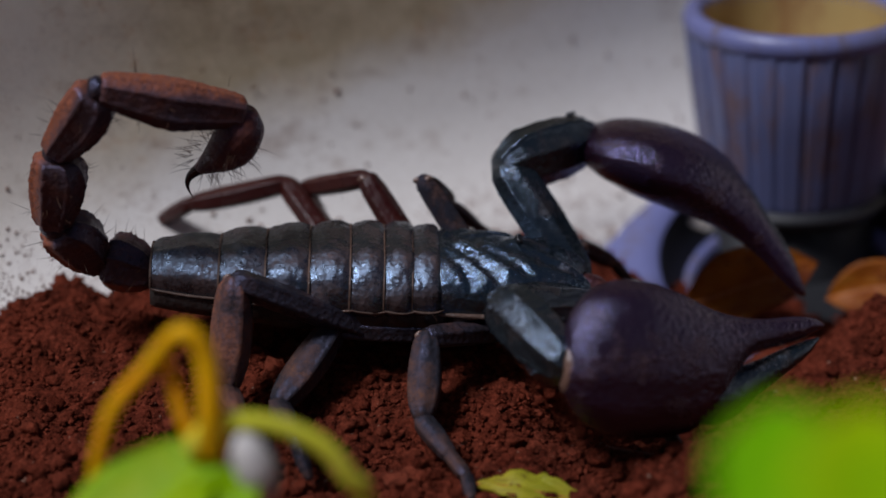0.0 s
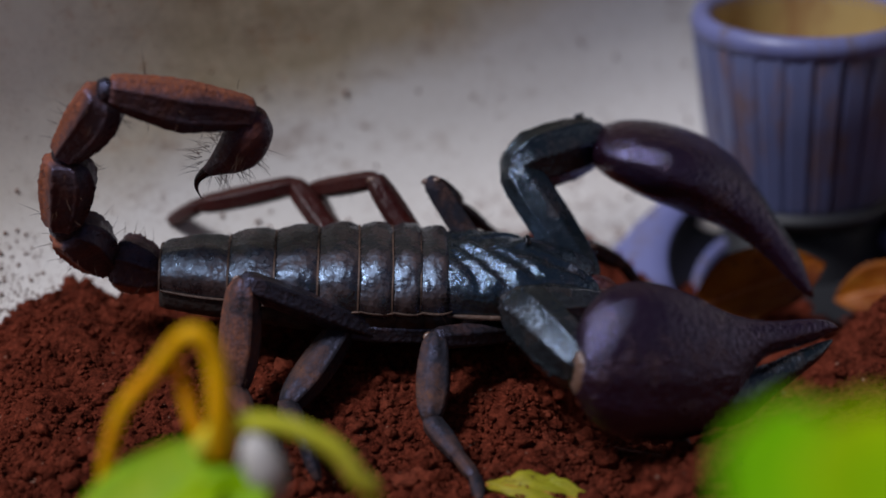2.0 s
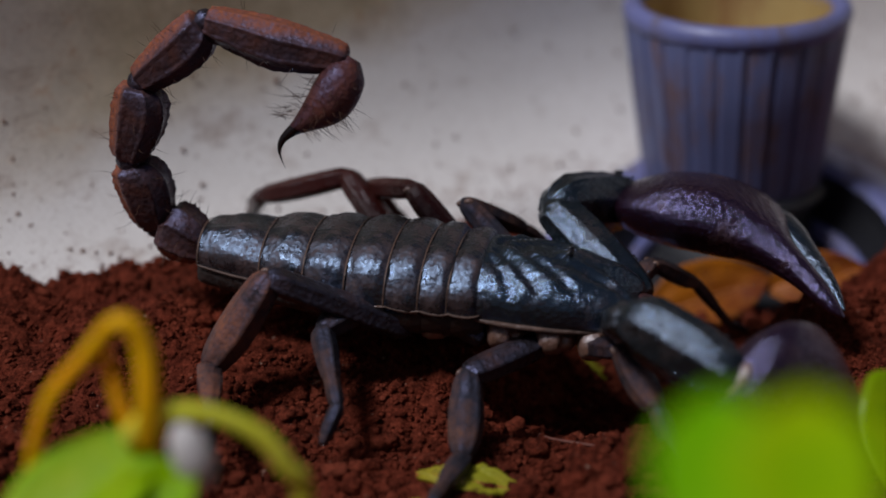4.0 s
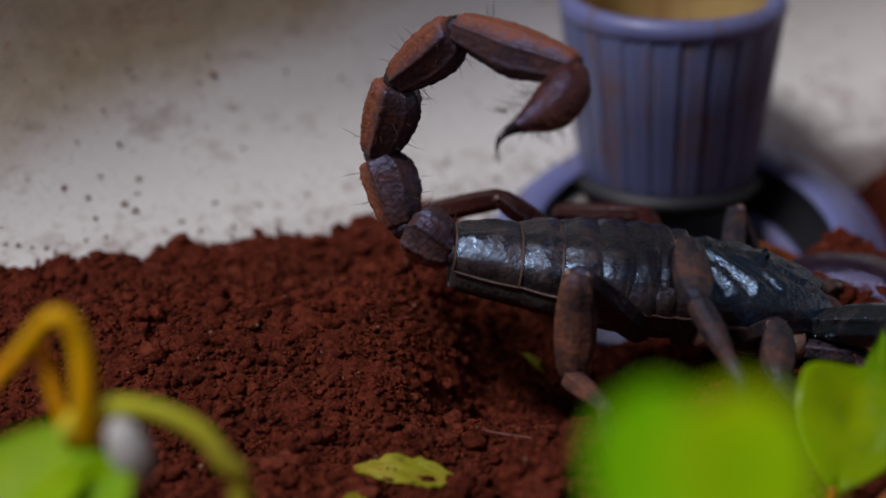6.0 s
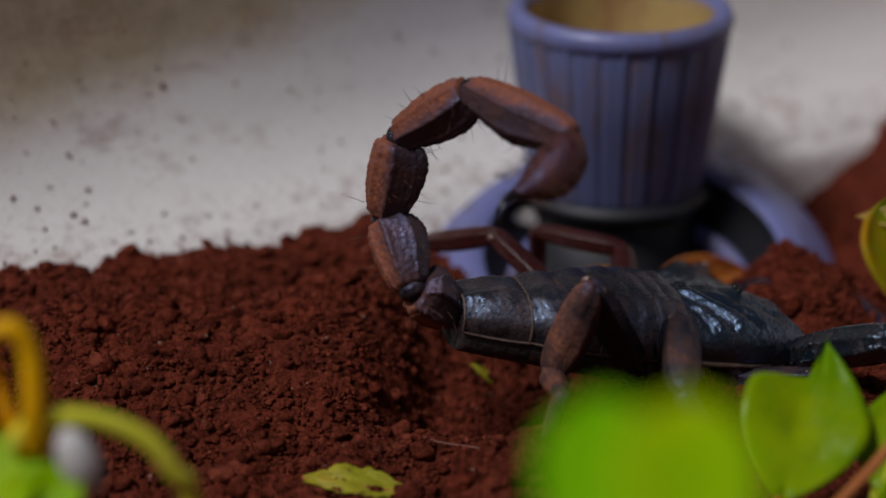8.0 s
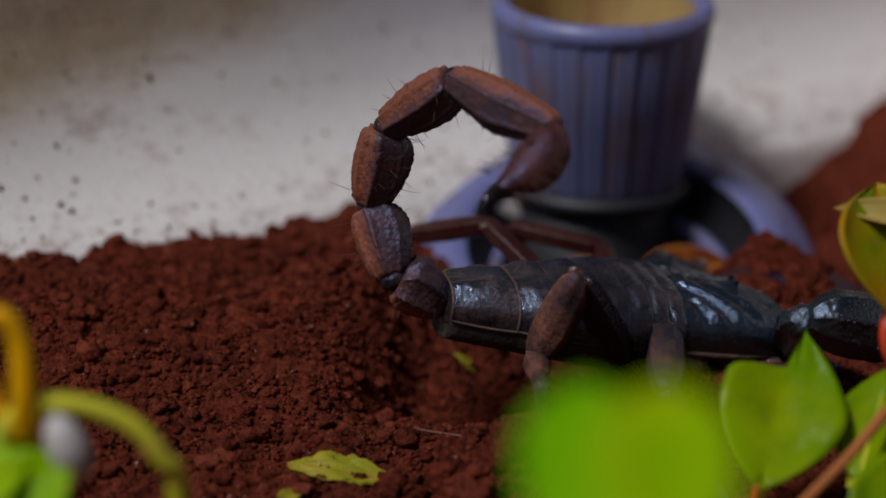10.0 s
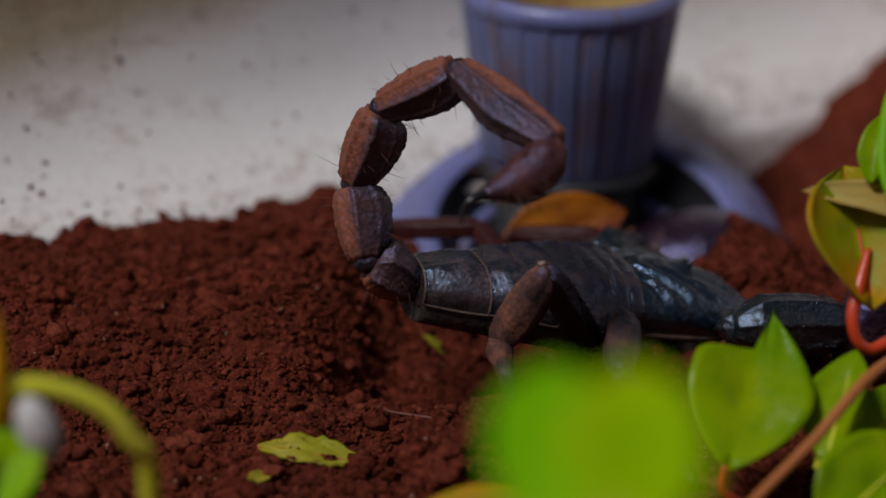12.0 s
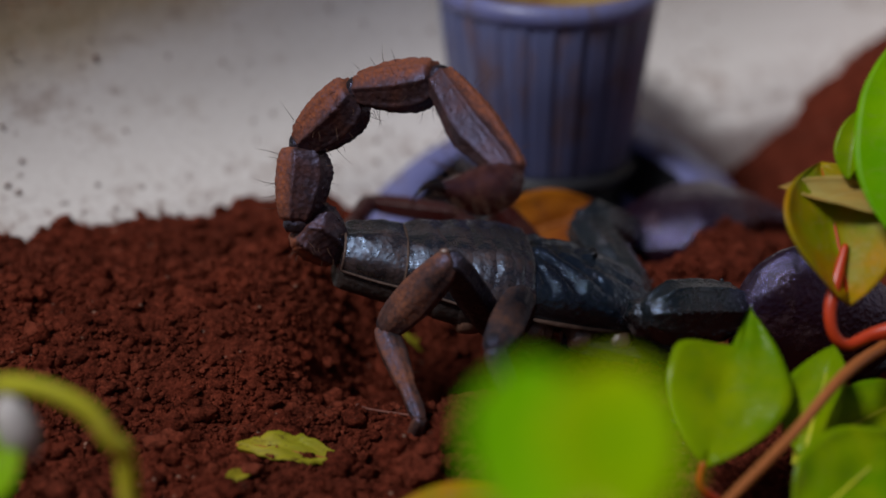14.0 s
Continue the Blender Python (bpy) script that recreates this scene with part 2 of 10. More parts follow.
def loft(bm, rings, n=20, shape=1.0, ridge=None):
    """Skin over rings (x, y, z, half width, half height) along x. shape below 1: boxier. ridge(angle, i): a swelling factor."""
    loops = []
    for i, (x, y, z, ry, rz) in enumerate(rings):
        loop = []
        for k in range(n):
            a = 2 * math.pi * k / n
            g = ridge(a, i) if ridge else 1.0
            loop.append(bm.verts.new((x, y + ry * g * power(math.cos(a), shape), z + rz * g * power(math.sin(a), shape))))
        loops.append(loop)
    for a, b in zip(loops, loops[1:]):
        for k in range(n):
            bm.faces.new((a[k], a[(k + 1) % n], b[(k + 1) % n], b[k]))
    bm.faces.new(loops[0][::-1])
    bm.faces.new(loops[-1])
    return loops


def smooth_rings(rings, steps=4):
    """Rings with more of them in between, on a Catmull-Rom spline."""
    out = []
    for i in range(len(rings) - 1):
        p = [np.array(rings[max(0, min(len(rings) - 1, j))], float) for j in (i - 1, i, i + 1, i + 2)]
        for s in range(steps):
            u = s / steps
            v = 0.5 * (2 * p[1] + (p[2] - p[0]) * u + (2 * p[0] - 5 * p[1] + 4 * p[2] - p[3]) * u * u + (3 * p[1] - p[0] - 3 * p[2] + p[3]) * u ** 3)
            v[3:] = np.maximum(v[3:], 0.00003)
            out.append(tuple(v))
    out.append(tuple(rings[-1]))
    return out


def mm(rings):
    return [tuple(v / 1000 for v in ring) for ring in rings]


def tube(bm, points, radii, n=8):
    """A round tube along points, for stems and fibres."""
    loops = []
    for i, p in enumerate(points):
        ahead = (Vector(points[min(i + 1, len(points) - 1)]) - Vector(points[max(i - 1, 0)])).normalized()
        side = ahead.cross(Vector((0.3, 0.9, 0.2))).normalized()
        up = side.cross(ahead)
        r = radii[min(i, len(radii) - 1)]
        loops.append([bm.verts.new(Vector(p) + side * r * math.cos(2 * math.pi * k / n) + up * r * math.sin(2 * math.pi * k / n)) for k in range(n)])
    for a, b in zip(loops, loops[1:]):
        for k in range(n):
            bm.faces.new((a[k], a[(k + 1) % n], b[(k + 1) % n], b[k]))
    bm.faces.new(loops[0][::-1])
    bm.faces.new(loops[-1])


def curve(points, steps=6):
    """A smooth line through points."""
    rings = [(*p, 0.001, 0.001) for p in points]
    return [r[:3] for r in smooth_rings(rings, steps)]


def spike(bm, base, tip, r, bend=(0, 0, 0)):
    base, tip = Vector(base), Vector(tip)
    mid = (base + tip) / 2 + Vector(bend)
    tube(bm, [base, mid, tip], [r, r * 0.7, r * 0.12], 4)


def lathe(bm, profile, n=64, flute=None):
    """Turn (radius, z) pairs round the z axis. flute(angle, z): factor on the radius."""
    loops = []
    for r, z in profile:
        loops.append([bm.verts.new((r * (flute(2 * math.pi * k / n, z) if flute else 1) * math.cos(2 * math.pi * k / n),
                                    r * (flute(2 * math.pi * k / n, z) if flute else 1) * math.sin(2 * math.pi * k / n), z)) for k in range(n)])
    for a, b in zip(loops, loops[1:]):
        for k in range(n):
            bm.faces.new((a[k], a[(k + 1) % n], b[(k + 1) % n], b[k]))


# ---- the tub: soil and wall ----
def step(a, b, v):
    u = min(1.0, max(0.0, (v - a) / (b - a)))
    return u * u * (3 - 2 * u)


def ground_height(x, y):
    """The lie of the soil: a bank along the wall that falls towards the front, a hollow at the back on the right, a scrape in the middle, a heap beyond."""
    z = 0.0015 - 0.0090 * step(0.012, -0.036, y)
    z -= 0.0150 * step(-0.012, 0.030, x) * step(-0.020, 0.040, y)
    z += 0.0022 * step(-0.02, -0.06, x) * step(-0.05, -0.02, y)
    z += 0.0050 * step(0.030, 0.060, x) * step(0.050, 0.020, y) * step(0.006, 0.020, y)
    z -= 0.0013 * step(-0.005, 0.015, y) * step(0.0, -0.02, x)
    z += 0.0022 * noise.noise((x * 110, y * 110, 11.0))
    z += 0.0120 * math.exp(-((x - 0.064) / 0.011) ** 2 - ((y - 0.036) / 0.014) ** 2)
    z += 0.0065 * math.exp(-((x - 0.044) / 0.020) ** 2 - ((y - 0.017) / 0.010) ** 2)
    z += 0.0028 * math.exp(-((x - 0.016) / 0.006) ** 2 - ((y + 0.033) / 0.006) ** 2)
    across = x - 0.25 * (y - 0.002)
    z -= 0.0145 * step(-0.007, 0.006, across) * step(0.048, 0.022, across) * math.exp(-((y - 0.003) / 0.016) ** 2)
    z += 0.0022 * math.exp(-((across + 0.012) / 0.008) ** 2 - ((y - 0.010) / 0.020) ** 2)
    z += 0.040 * math.exp(-((x - 0.128) / 0.034) ** 2 - ((y - 0.100) / 0.030) ** 2)
    z += 0.0038 * math.exp(-((x + 0.077) / 0.007) ** 2 - ((y - 0.010) / 0.012) ** 2) - 0.0030 * step(-0.078, -0.092, x)
    z += 0.0018 * noise.noise((x * 60, y * 60, 0.0)) + 0.0012 * noise.noise((x * 170, y * 170, 3.0))
    return z


def spread(n, a, b, out):
    """Coordinates that lie close between a and b and ever wider out to a distance out beyond them."""
    edge = [out * (k / 14) ** 2.2 for k in range(1, 15)]
    return [a - d for d in reversed(edge)] + [a + (b - a) * k / n for k in range(n + 1)] + [b + d for d in edge]


WALL_FOOT, WALL_WAY, WALL_OUT = Vector((-0.0585, 0.021, 0)), Vector((0.866, 0.5, 0)), Vector((-0.5, 0.866, 0))
TUB_LEFT, TUB_RIGHT, TUB_FRONT = -0.235, 0.300, -0.420  # the tub's other walls, unseen and added, along and across the back wall


def build_ground():
    """One sheet of crumbly soil that fills the tub from wall to wall."""
    xs, ys = spread(560, -0.115, 0.130, 0.55), spread(400, -0.075, 0.095, 0.55)
    verts, faces = [], []
    for y in ys:
        for x in xs:
            z = ground_height(x, y)
            lumps = noise.noise((x * 420, y * 420, 7.0))
            crumbs = abs(noise.noise((x * 900, y * 900, 1.0)))
            z += 0.0013 * abs(noise.noise((x * 210, y * 210, 2.0))) + 0.0010 * abs(lumps) + 0.0009 * crumbs + 0.0005 * abs(noise.noise((x * 2100, y * 2100, 5.0)))
            verts.append((x, y, z))
    n = len(xs)
    for j in range(len(ys) - 1):
        for i in range(n - 1):
            v = Vector(verts[j * n + i]) - WALL_FOOT
            if TUB_LEFT < v.dot(WALL_WAY) < TUB_RIGHT and TUB_FRONT < v.dot(WALL_OUT) < 0.024:
                faces.append((j * n + i, j * n + i + 1, (j + 1) * n + i + 1, (j + 1) * n + i))
    mesh = bpy.data.meshes.new("ground")
    mesh.from_pydata(verts, [], faces)
    mesh.polygons.foreach_set("use_smooth", [True] * len(faces))
    mesh.materials.append(SOIL)
    tagged(new("ground", mesh), "loose dark red soil banked along the tub wall", "soil", kind="structure")


build_ground()

WALL_PROFILE = [(-8, -30), (-5, -6), (-2.5, -1), (0.5, 2.5), (4, 5.5), (8, 9.5), (11.5, 14.5), (14, 20), (16, 27), (17.5, 38), (20, 70), (23, 115)]


def build_wall():
    bm = bmesh.new()
    line = [p[:2] for p in smooth_rings([(d / 1000, z / 1000, 0, 1, 1) for d, z in WALL_PROFILE], 5)]
    line += [(d + 0.003, z) for d, z in reversed(line)]
    loops = []
    for k in range(61):
        s = TUB_LEFT + (TUB_RIGHT - TUB_LEFT) * k / 60
        loops.append([bm.verts.new(WALL_FOOT + WALL_WAY * s + WALL_OUT * (d + 0.0006 * noise.noise((s * 30, z * 40, 0))) + Vector((0, 0, z))) for d, z in line])
    for a, b in zip(loops, loops[1:]):
        for i in range(len(line)):
            j = (i + 1) % len(line)
            bm.faces.new((a[i], a[j], b[j], b[i]))
    bm.faces.new(loops[0])
    bm.faces.new(loops[-1][::-1])
    return tagged(part("wall_back", bm, WALL), "white plastic tub wall, its upper part toned for tan silt and shade, with soil spatter", "wall", kind="structure")


build_wall()


def build_unseen_wall(name, a, b, label):
    """A plain, unseen side of the tub from a to b (along, across), leaning out a little."""
    bm = bmesh.new()
    start, end = (WALL_FOOT + WALL_WAY * p + WALL_OUT * q for p, q in (a, b))
    way = (end - start).normalized()
    outward = Vector((way.y, -way.x, 0))
    loops = []
    for k in range(25):
        foot = start.lerp(end, k / 24)
        loops.append([bm.verts.new(foot + outward * d + Vector((0, 0, z))) for d, z in ((0, -0.03), (0, 0.02), (0.006, 0.115), (0.009, 0.115), (0.003, 0.02), (0.003, -0.03))])
    for p, q in zip(loops, loops[1:]):
        for i in range(6):
            bm.faces.new((p[i], p[(i + 1) % 6], q[(i + 1) % 6], q[i]))
    bm.faces.new(loops[0])
    bm.faces.new(loops[-1][::-1])
    tagged(part(name, bm, WALL, smooth=False), label, "wall", kind="structure")


# out of view: added to keep low sky light off the soil
build_unseen_wall("wall_left", (TUB_LEFT, 0.02), (TUB_LEFT, TUB_FRONT), "unseen white plastic side of the tub, added to block low sky light")
build_unseen_wall("wall_front", (TUB_LEFT, TUB_FRONT), (TUB_RIGHT, TUB_FRONT), "unseen white plastic front of the tub, added to block low sky light")
build_unseen_wall("wall_right", (TUB_RIGHT, TUB_FRONT), (TUB_RIGHT, 0.02), "unseen white plastic side of the tub, added to block low sky light")


def build_spatter():
    """Crumbs and dried splashes of soil stuck to the wall."""
    rng = random.Random(21)
    line = [p[:2] for p in smooth_rings([(d / 1000, z / 1000, 0, 1, 1) for d, z in WALL_PROFILE], 8)]
    bm = bmesh.new()
    for k in range(1100):
        s = -0.06 + 0.22 * rng.random() ** 1.5
        want = 0.002 + 0.003 * (rng.random() < 0.5) + 0.026 * rng.random() ** 2.4
        d, z = min(line, key=lambda p: abs(p[1] - want))
        made = bmesh.ops.create_icosphere(bm, subdivisions=1, radius=1.0)
        r = 0.00006 + 0.00046 * rng.random() ** 6
        for v in made["verts"]:
            g = r * rng.uniform(0.6, 1.3)
            v.co = WALL_FOOT + WALL_WAY * (s + v.co.x * g) + WALL_OUT * (d - 0.0001 + v.co.y * g * 0.5) + Vector((0, 0, z + v.co.z * g * 1.2))
    for k in range(420):
        # the thick splash just above the soil at the near end of the wall
        s, want = rng.gauss(-0.030, 0.006), 0.004 + 0.009 * rng.random() ** 1.5
        d, z = min(line, key=lambda p: abs(p[1] - want))
        r = 0.00008 + 0.00030 * rng.random() ** 3
        made = bmesh.ops.create_icosphere(bm, subdivisions=1, radius=1.0)
        for v in made["verts"]:
            g = r * rng.uniform(0.6, 1.3)
            v.co = WALL_FOOT + WALL_WAY * (s + v.co.x * g) + WALL_OUT * (d - 0.0001 + v.co.y * g * 0.5) + Vector((0, 0, z + v.co.z * g * 1.2))
    tagged(part("soil_spatter", bm, SPATTER), "rust-brown soil specks stuck to the tub wall", "soil", kind="stuff")


def clod(bm, place, size, seed):
    """A rough lump of soil."""
    made = bmesh.ops.create_icosphere(bm, subdivisions=2, radius=1.0)
    for v in made["verts"]:
        g = 1 + 0.45 * noise.noise(v.co * 1.6 + Vector((seed, 0, 0))) + 0.25 * noise.noise(v.co * 4 + Vector((0, seed, 0)))
        v.co = Vector(place) + Vector((v.co.x * size, v.co.y * size, v.co.z * size * 0.8)) * g
    return made


def build_crumbs(name, label, count, area, size, seed, fine=2, pile=0.0):
    """Soil crumbs in one mesh: rough lumps of many sizes, half sunk."""
    rng = random.Random(seed)
    ball = bmesh.new()
    bmesh.ops.create_icosphere(ball, subdivisions=fine, radius=1.0)
    unit = [v.co.copy() for v in ball.verts]
    cells = [[v.index for v in f.verts] for f in ball.faces]
    ball.free()
    verts, faces = [], []
    for k in range(count):
        x, y = rng.uniform(*area[:2]), rng.uniform(*area[2:])
        if (x + 0.0585) * -0.5 + (y - 0.021) * 0.866 > 0.003:
            continue
        r = size * (0.25 + rng.random() ** 3)
        z = ground_height(x, y) + 0.0007 + r * 0.3 + pile * rng.random() ** 2
        base, shift = len(verts), Vector((rng.uniform(0, 90), rng.uniform(0, 90), 0))
        flat = rng.uniform(0.6, 0.95)
        for u in unit:
            g = r * (1 + 0.6 * noise.noise(u * 1.5 + shift) + 0.7 * noise.noise(u * 4 + shift))
            verts.append((x + u.x * g, y + u.y * g, z + u.z * g * flat))
        faces += [[base + q for q in f] for f in cells]
    mesh = bpy.data.meshes.new(name)
    mesh.from_pydata(verts, [], faces)
    mesh.polygons.foreach_set("use_smooth", [True] * len(faces))
    mesh.materials.append(SOIL)
    tagged(new(name, mesh), label, "soil", kind="stuff")


build_spatter()
build_crumbs("soil_crumbs", "fine crumbs of dark red soil strewn on the ground", 60000, (-0.092, 0.075, -0.066, 0.035), 0.00048, 4, 1)
build_crumbs("soil_lumps", "small rough lumps of red soil", 3600, (-0.10, 0.10, -0.072, 0.045), 0.0012, 15)
build_crumbs("soil_heap", "clustered rough red clods pushed up by the legs", 150, (0.008, 0.023, -0.041, -0.027), 0.0026, 31, 3, 0.0030)
build_crumbs("soil_clods", "rough red soil clods in front of the scorpion", 420, (-0.045, 0.055, -0.062, -0.020), 0.0018, 9)


# ---- the scorpion ----
parts = {}


def bone(ax, ay, az, bx, by, bz, side=90, roll=0):
    """The pose, in millimetres, of a limb piece that runs along x from a to b; side: the bearing of its y axis in degrees."""
    a, b = Vector((ax, ay, az)) / 1000, Vector((bx, by, bz)) / 1000
    ex = (b - a).normalized()
    ey = Vector((math.cos(radians(side)), math.sin(radians(side)), 0))
    ey = (ey - ex * ex.dot(ey)).normalized()
    ez = ex.cross(ey)
    m = Matrix((ex, ey, ez)).transposed().to_4x4()
    m.translation = a
    return m @ pose(0, 0, 0, roll)


scorpion = empty("scorpion", "black forest scorpion with a rust-brown raised tail, dusted with red soil", "scorpion")
parts["root"] = scorpion


def hairs(bm, spots, length, r, rng):
    for base, way in spots:
        way = Vector(way).normalized()
        spread = Vector((rng.uniform(-0.35, 0.35), rng.uniform(-0.35, 0.35), rng.uniform(-0.35, 0.35)))
        tip = Vector(base) + (way + spread) * length * rng.uniform(0.6, 1.2)
        spike(bm, base, tip, r, (rng.uniform(-0.0002, 0.0002), 0, rng.uniform(-0.0002, 0.0002)))


PLATES = (9.7, 6.5, 6.0, 5.6, 4.6, 3.9, 3.7)  # lengths of the back plates from the tail forward, mm


def build_tergite(i):
    """One back plate with its belly plate below and its pale hind margin."""
    w = (5.2, 7.8, 9.4, 10.4, 10.9, 11.0, 10.7, 10.2)
    h = (3.9, 5.0, 5.7, 6.2, 6.6, 6.6, 6.3, 6.0)
    long = PLATES[i] + 1.0
    w0, w1, h0, h1 = w[i], w[i + 1], h[i], h[i + 1]

    def back(a, k):
        s = math.sin(a)
        return (1.0 if s > -0.25 else 1.0 + (s + 0.25) * 0.55) * (1 + 0.012 * math.sin(7 * a + i) + 0.02 * noise.noise((a * 3, k * 0.35, i * 7.0)))

    bm = bmesh.new()
    loft(bm, smooth_rings(mm([(-0.5, 0, 0.0, w0 * 0.90, h0 * 0.84), (-0.3, 0, 0.05, w0 * 0.965, h0 * 0.95), (0.25, 0, 0.1, w0 * 0.99, h0 * 0.985), (long * 0.35, 0, 0.25, w0 * 0.62 + w1 * 0.38 + 0.1, (h0 * 0.62 + h1 * 0.38) * 1.04),
                              (long * 0.66, 0, 0.2, w0 * 0.32 + w1 * 0.68 + 0.05, (h0 * 0.32 + h1 * 0.68) * 1.02), (long - 0.9, 0, -0.05, w1 * 0.955, h1 * 0.93), (long, 0, -0.2, w1 * 0.90, h1 * 0.84)]), 5), 64, 0.86, back)
    for v in bm.verts:
        x, y, z = v.co * 1000
        if z > -1:
            # a low keel on each flank, a faint saddle between, and worn lumps
            dz = 0.22 * math.exp(-((abs(y) - w0 * 0.55) / 0.7) ** 2) - 0.12 * math.exp(-(y / 1.6) ** 2) + 0.20 * noise.noise((x * 0.5, y * 0.4, i * 9.0)) + 0.08 * noise.noise((x * 1.6, y * 1.6, i * 5.0))
            v.co.z += dz / 1000 * step(-0.4, 0.4, x)
    ob = part("tergite", bm, SHELL, scorpion)
    bm = bmesh.new()
    n = 30
    lip = []
    for k in range(n + 1):
        a = math.pi * (-0.06 + 1.12 * k / n)
        for x, g in ((-0.60, 0.985), (-0.46, 1.016), (-0.30, 1.012)):
            lip.append(bm.verts.new((x / 1000, w0 * 0.985 * g * power(math.cos(a), 0.86) / 1000, (0.05 + h0 * 0.975 * g * power(math.sin(a), 0.86)) / 1000)))
    for k in range(n):
        for q in (0, 1):
            bm.faces.new((lip[3 * k + q], lip[3 * k + q + 1], lip[3 * k + q + 4], lip[3 * k + q + 3]))
    part("hind_margin", bm, MARGIN, ob, "thin tan hind edge")
    bm = bmesh.new()
    loft(bm, smooth_rings(mm([(-0.2, 0, -2.0, w0 * 0.88, h0 * 0.62), (0.4, 0, -2.2, w0 * 0.95, h0 * 0.7), (long - 0.8, 0, -2.2, w1 * 0.95, h1 * 0.7), (long, 0, -2.0, w1 * 0.86, h1 * 0.6)]), 2), 28, 0.8)
    part("belly_plate", bm, BELLY, ob, "brown belly plate")
    for side in (-1, 1):
        bm = bmesh.new()
        loft(bm, smooth_rings(mm([(-0.5, side * w0 * 0.96, -0.8, 0.16, 0.14), (0.4, side * w0 * 0.99, -1.0, 0.28, 0.20), (long * 0.5, side * (w0 + w1) * 0.497, -1.2, 0.30, 0.22), (long - 0.9, side * w1 * 0.98, -1.0, 0.24, 0.18), (long - 0.3, side * w1 * 0.94, -0.8, 0.12, 0.10)]), 3), 8)
        part("side_margin", bm, MARGIN, ob, "tan side edge")
    parts["tergite_%d" % i] = ob


def build_carapace():
    bm = bmesh.new()

    def groove(a, k):
        s = math.sin(a)
        g = 1.0
        return g * (1.0 if s > -0.2 else 1.0 + (s + 0.2) * 0.5)

    rings = [(-0.9, 0, 0.1, 9.2, 5.4), (-0.4, 0, 0.15, 9.8, 5.9), (2, 0, 0.1, 10.0, 6.0), (6.5, 0, 0, 10.0, 6.0), (11, 0, -0.1, 9.6, 5.7), (15.5, 0, -0.3, 8.7, 5.0), (19.2, 0, -0.6, 7.5, 4.1), (21.3, 0, -0.9, 6.5, 3.1), (22, 0, -1.1, 5.4, 1.9)]
    loft(bm, smooth_rings(mm(rings), 7), 96, 0.88, groove)
    furrows = (((1.0, 1.6), (8.0, 8.4), 0.75), ((4.5, 1.0), (12.0, 6.8), 0.6), ((0.5, 4.2), (4.5, 9.2), 0.5), ((12.5, 2.6), (19.5, 4.4), 0.45))
    for v in bm.verts:
        x, y, z = v.co * 1000
        if z > -1.2:
            y = abs(y)
            dz = -0.65 * math.exp(-(y / 0.55) ** 2) * (step(12, 15, x) + 0.6 * step(8, 4, x)) + 0.75 * math.exp(-((x - 11) ** 2 + y * y * 1.5) / 2.6)
            for (ax, ay), (bx, by), deep in furrows:
                u = min(1, max(0, ((x - ax) * (bx - ax) + (y - ay) * (by - ay)) / ((bx - ax) ** 2 + (by - ay) ** 2)))
                away = math.hypot(x - ax - u * (bx - ax), y - ay - u * (by - ay))
                dz += -deep * math.exp(-(away / 0.65) ** 2) + 0.25 * deep * math.exp(-((away - 1.4) / 0.7) ** 2)
            dz += 0.38 * noise.noise((x * 0.35, y * 0.4, 2.0)) + 0.14 * noise.noise((x * 1.1, y * 1.1, 6.0))
            v.co.z += dz / 1000 * step(-0.5, 1.0, x)
        # the front edge is notched between two lobes
        v.co.x -= 0.0030 * math.exp(-(y / 2.2) ** 2) * step(15, 21, x)
    ob = part("carapace", bm, CARAPACE, scorpion, "glossy blue-black grooved head shield")
    for side in (-1, 1):
        bm = bmesh.new()
        bmesh.ops.create_uvsphere(bm, u_segments=12, v_segments=8, radius=0.00055)
        bmesh.ops.translate(bm, verts=bm.verts, vec=(0.0112, side * 0.0008, 0.0064))
        part("eye", bm, EYE_BLACK, ob, "round black eye")
        bm = bmesh.new()
        loft(bm, smooth_rings(mm([(19, side * 2.6, -1.6, 1.6, 1.4), (21.5, side * 2.7, -1.6, 2.1, 1.8), (24, side * 2.5, -1.9, 1.7, 1.5), (25.5, side * 1.9, -2.4, 0.5, 0.5)]), 4), 14)
        part("mouth_claw", bm, TELSON, ob, "short red-brown mouth claw")
        bm = bmesh.new()
        loft(bm, smooth_rings(mm([(-1, side * 9.3, -1.7, 0.3, 0.3), (4, side * 10.0, -1.7, 0.45, 0.4), (11, side * 9.3, -1.9, 0.45, 0.4), (17, side * 7.6, -2.0, 0.4, 0.35), (19.6, side * 6.0, -2.0, 0.2, 0.2)]), 3), 8)
        part("side_margin", bm, MARGIN, ob, "tan side edge")
        for q, x in enumerate((16.5, 10.5, 3.5, -6.0)):
            bm = bmesh.new()
            loft(bm, smooth_rings(mm([(x - 2.6, side * 5.8, -4.2, 1.0, 1.0), (x - 1.5, side * 6.9, -4.2, 2.6, 2.3), (x + 0.9, side * 7.1, -4.0, 2.5, 2.2), (x + 1.5, side * 6.8, -4.3, 1.9, 1.6), (x + 2.6, side * 6.6, -4.2, 1.6, 1.4), (x + 3.2, side * 6.0, -4.2, 0.7, 0.7)]), 3), 14)
            part("hip", bm, JOINT, ob, "pale brown hip joint")
    bm = bmesh.new()
    loft(bm, smooth_rings(mm([(-6, 0, -3.0, 5.5, 2.0), (0, 0, -3.4, 6.5, 2.6), (12, 0, -3.4, 6.0, 2.4), (18, 0, -2.8, 4.5, 1.6)]), 3), 24)
    part("breast_plate", bm, BELLY, ob, "brown breast plate")
    parts["carapace"] = ob


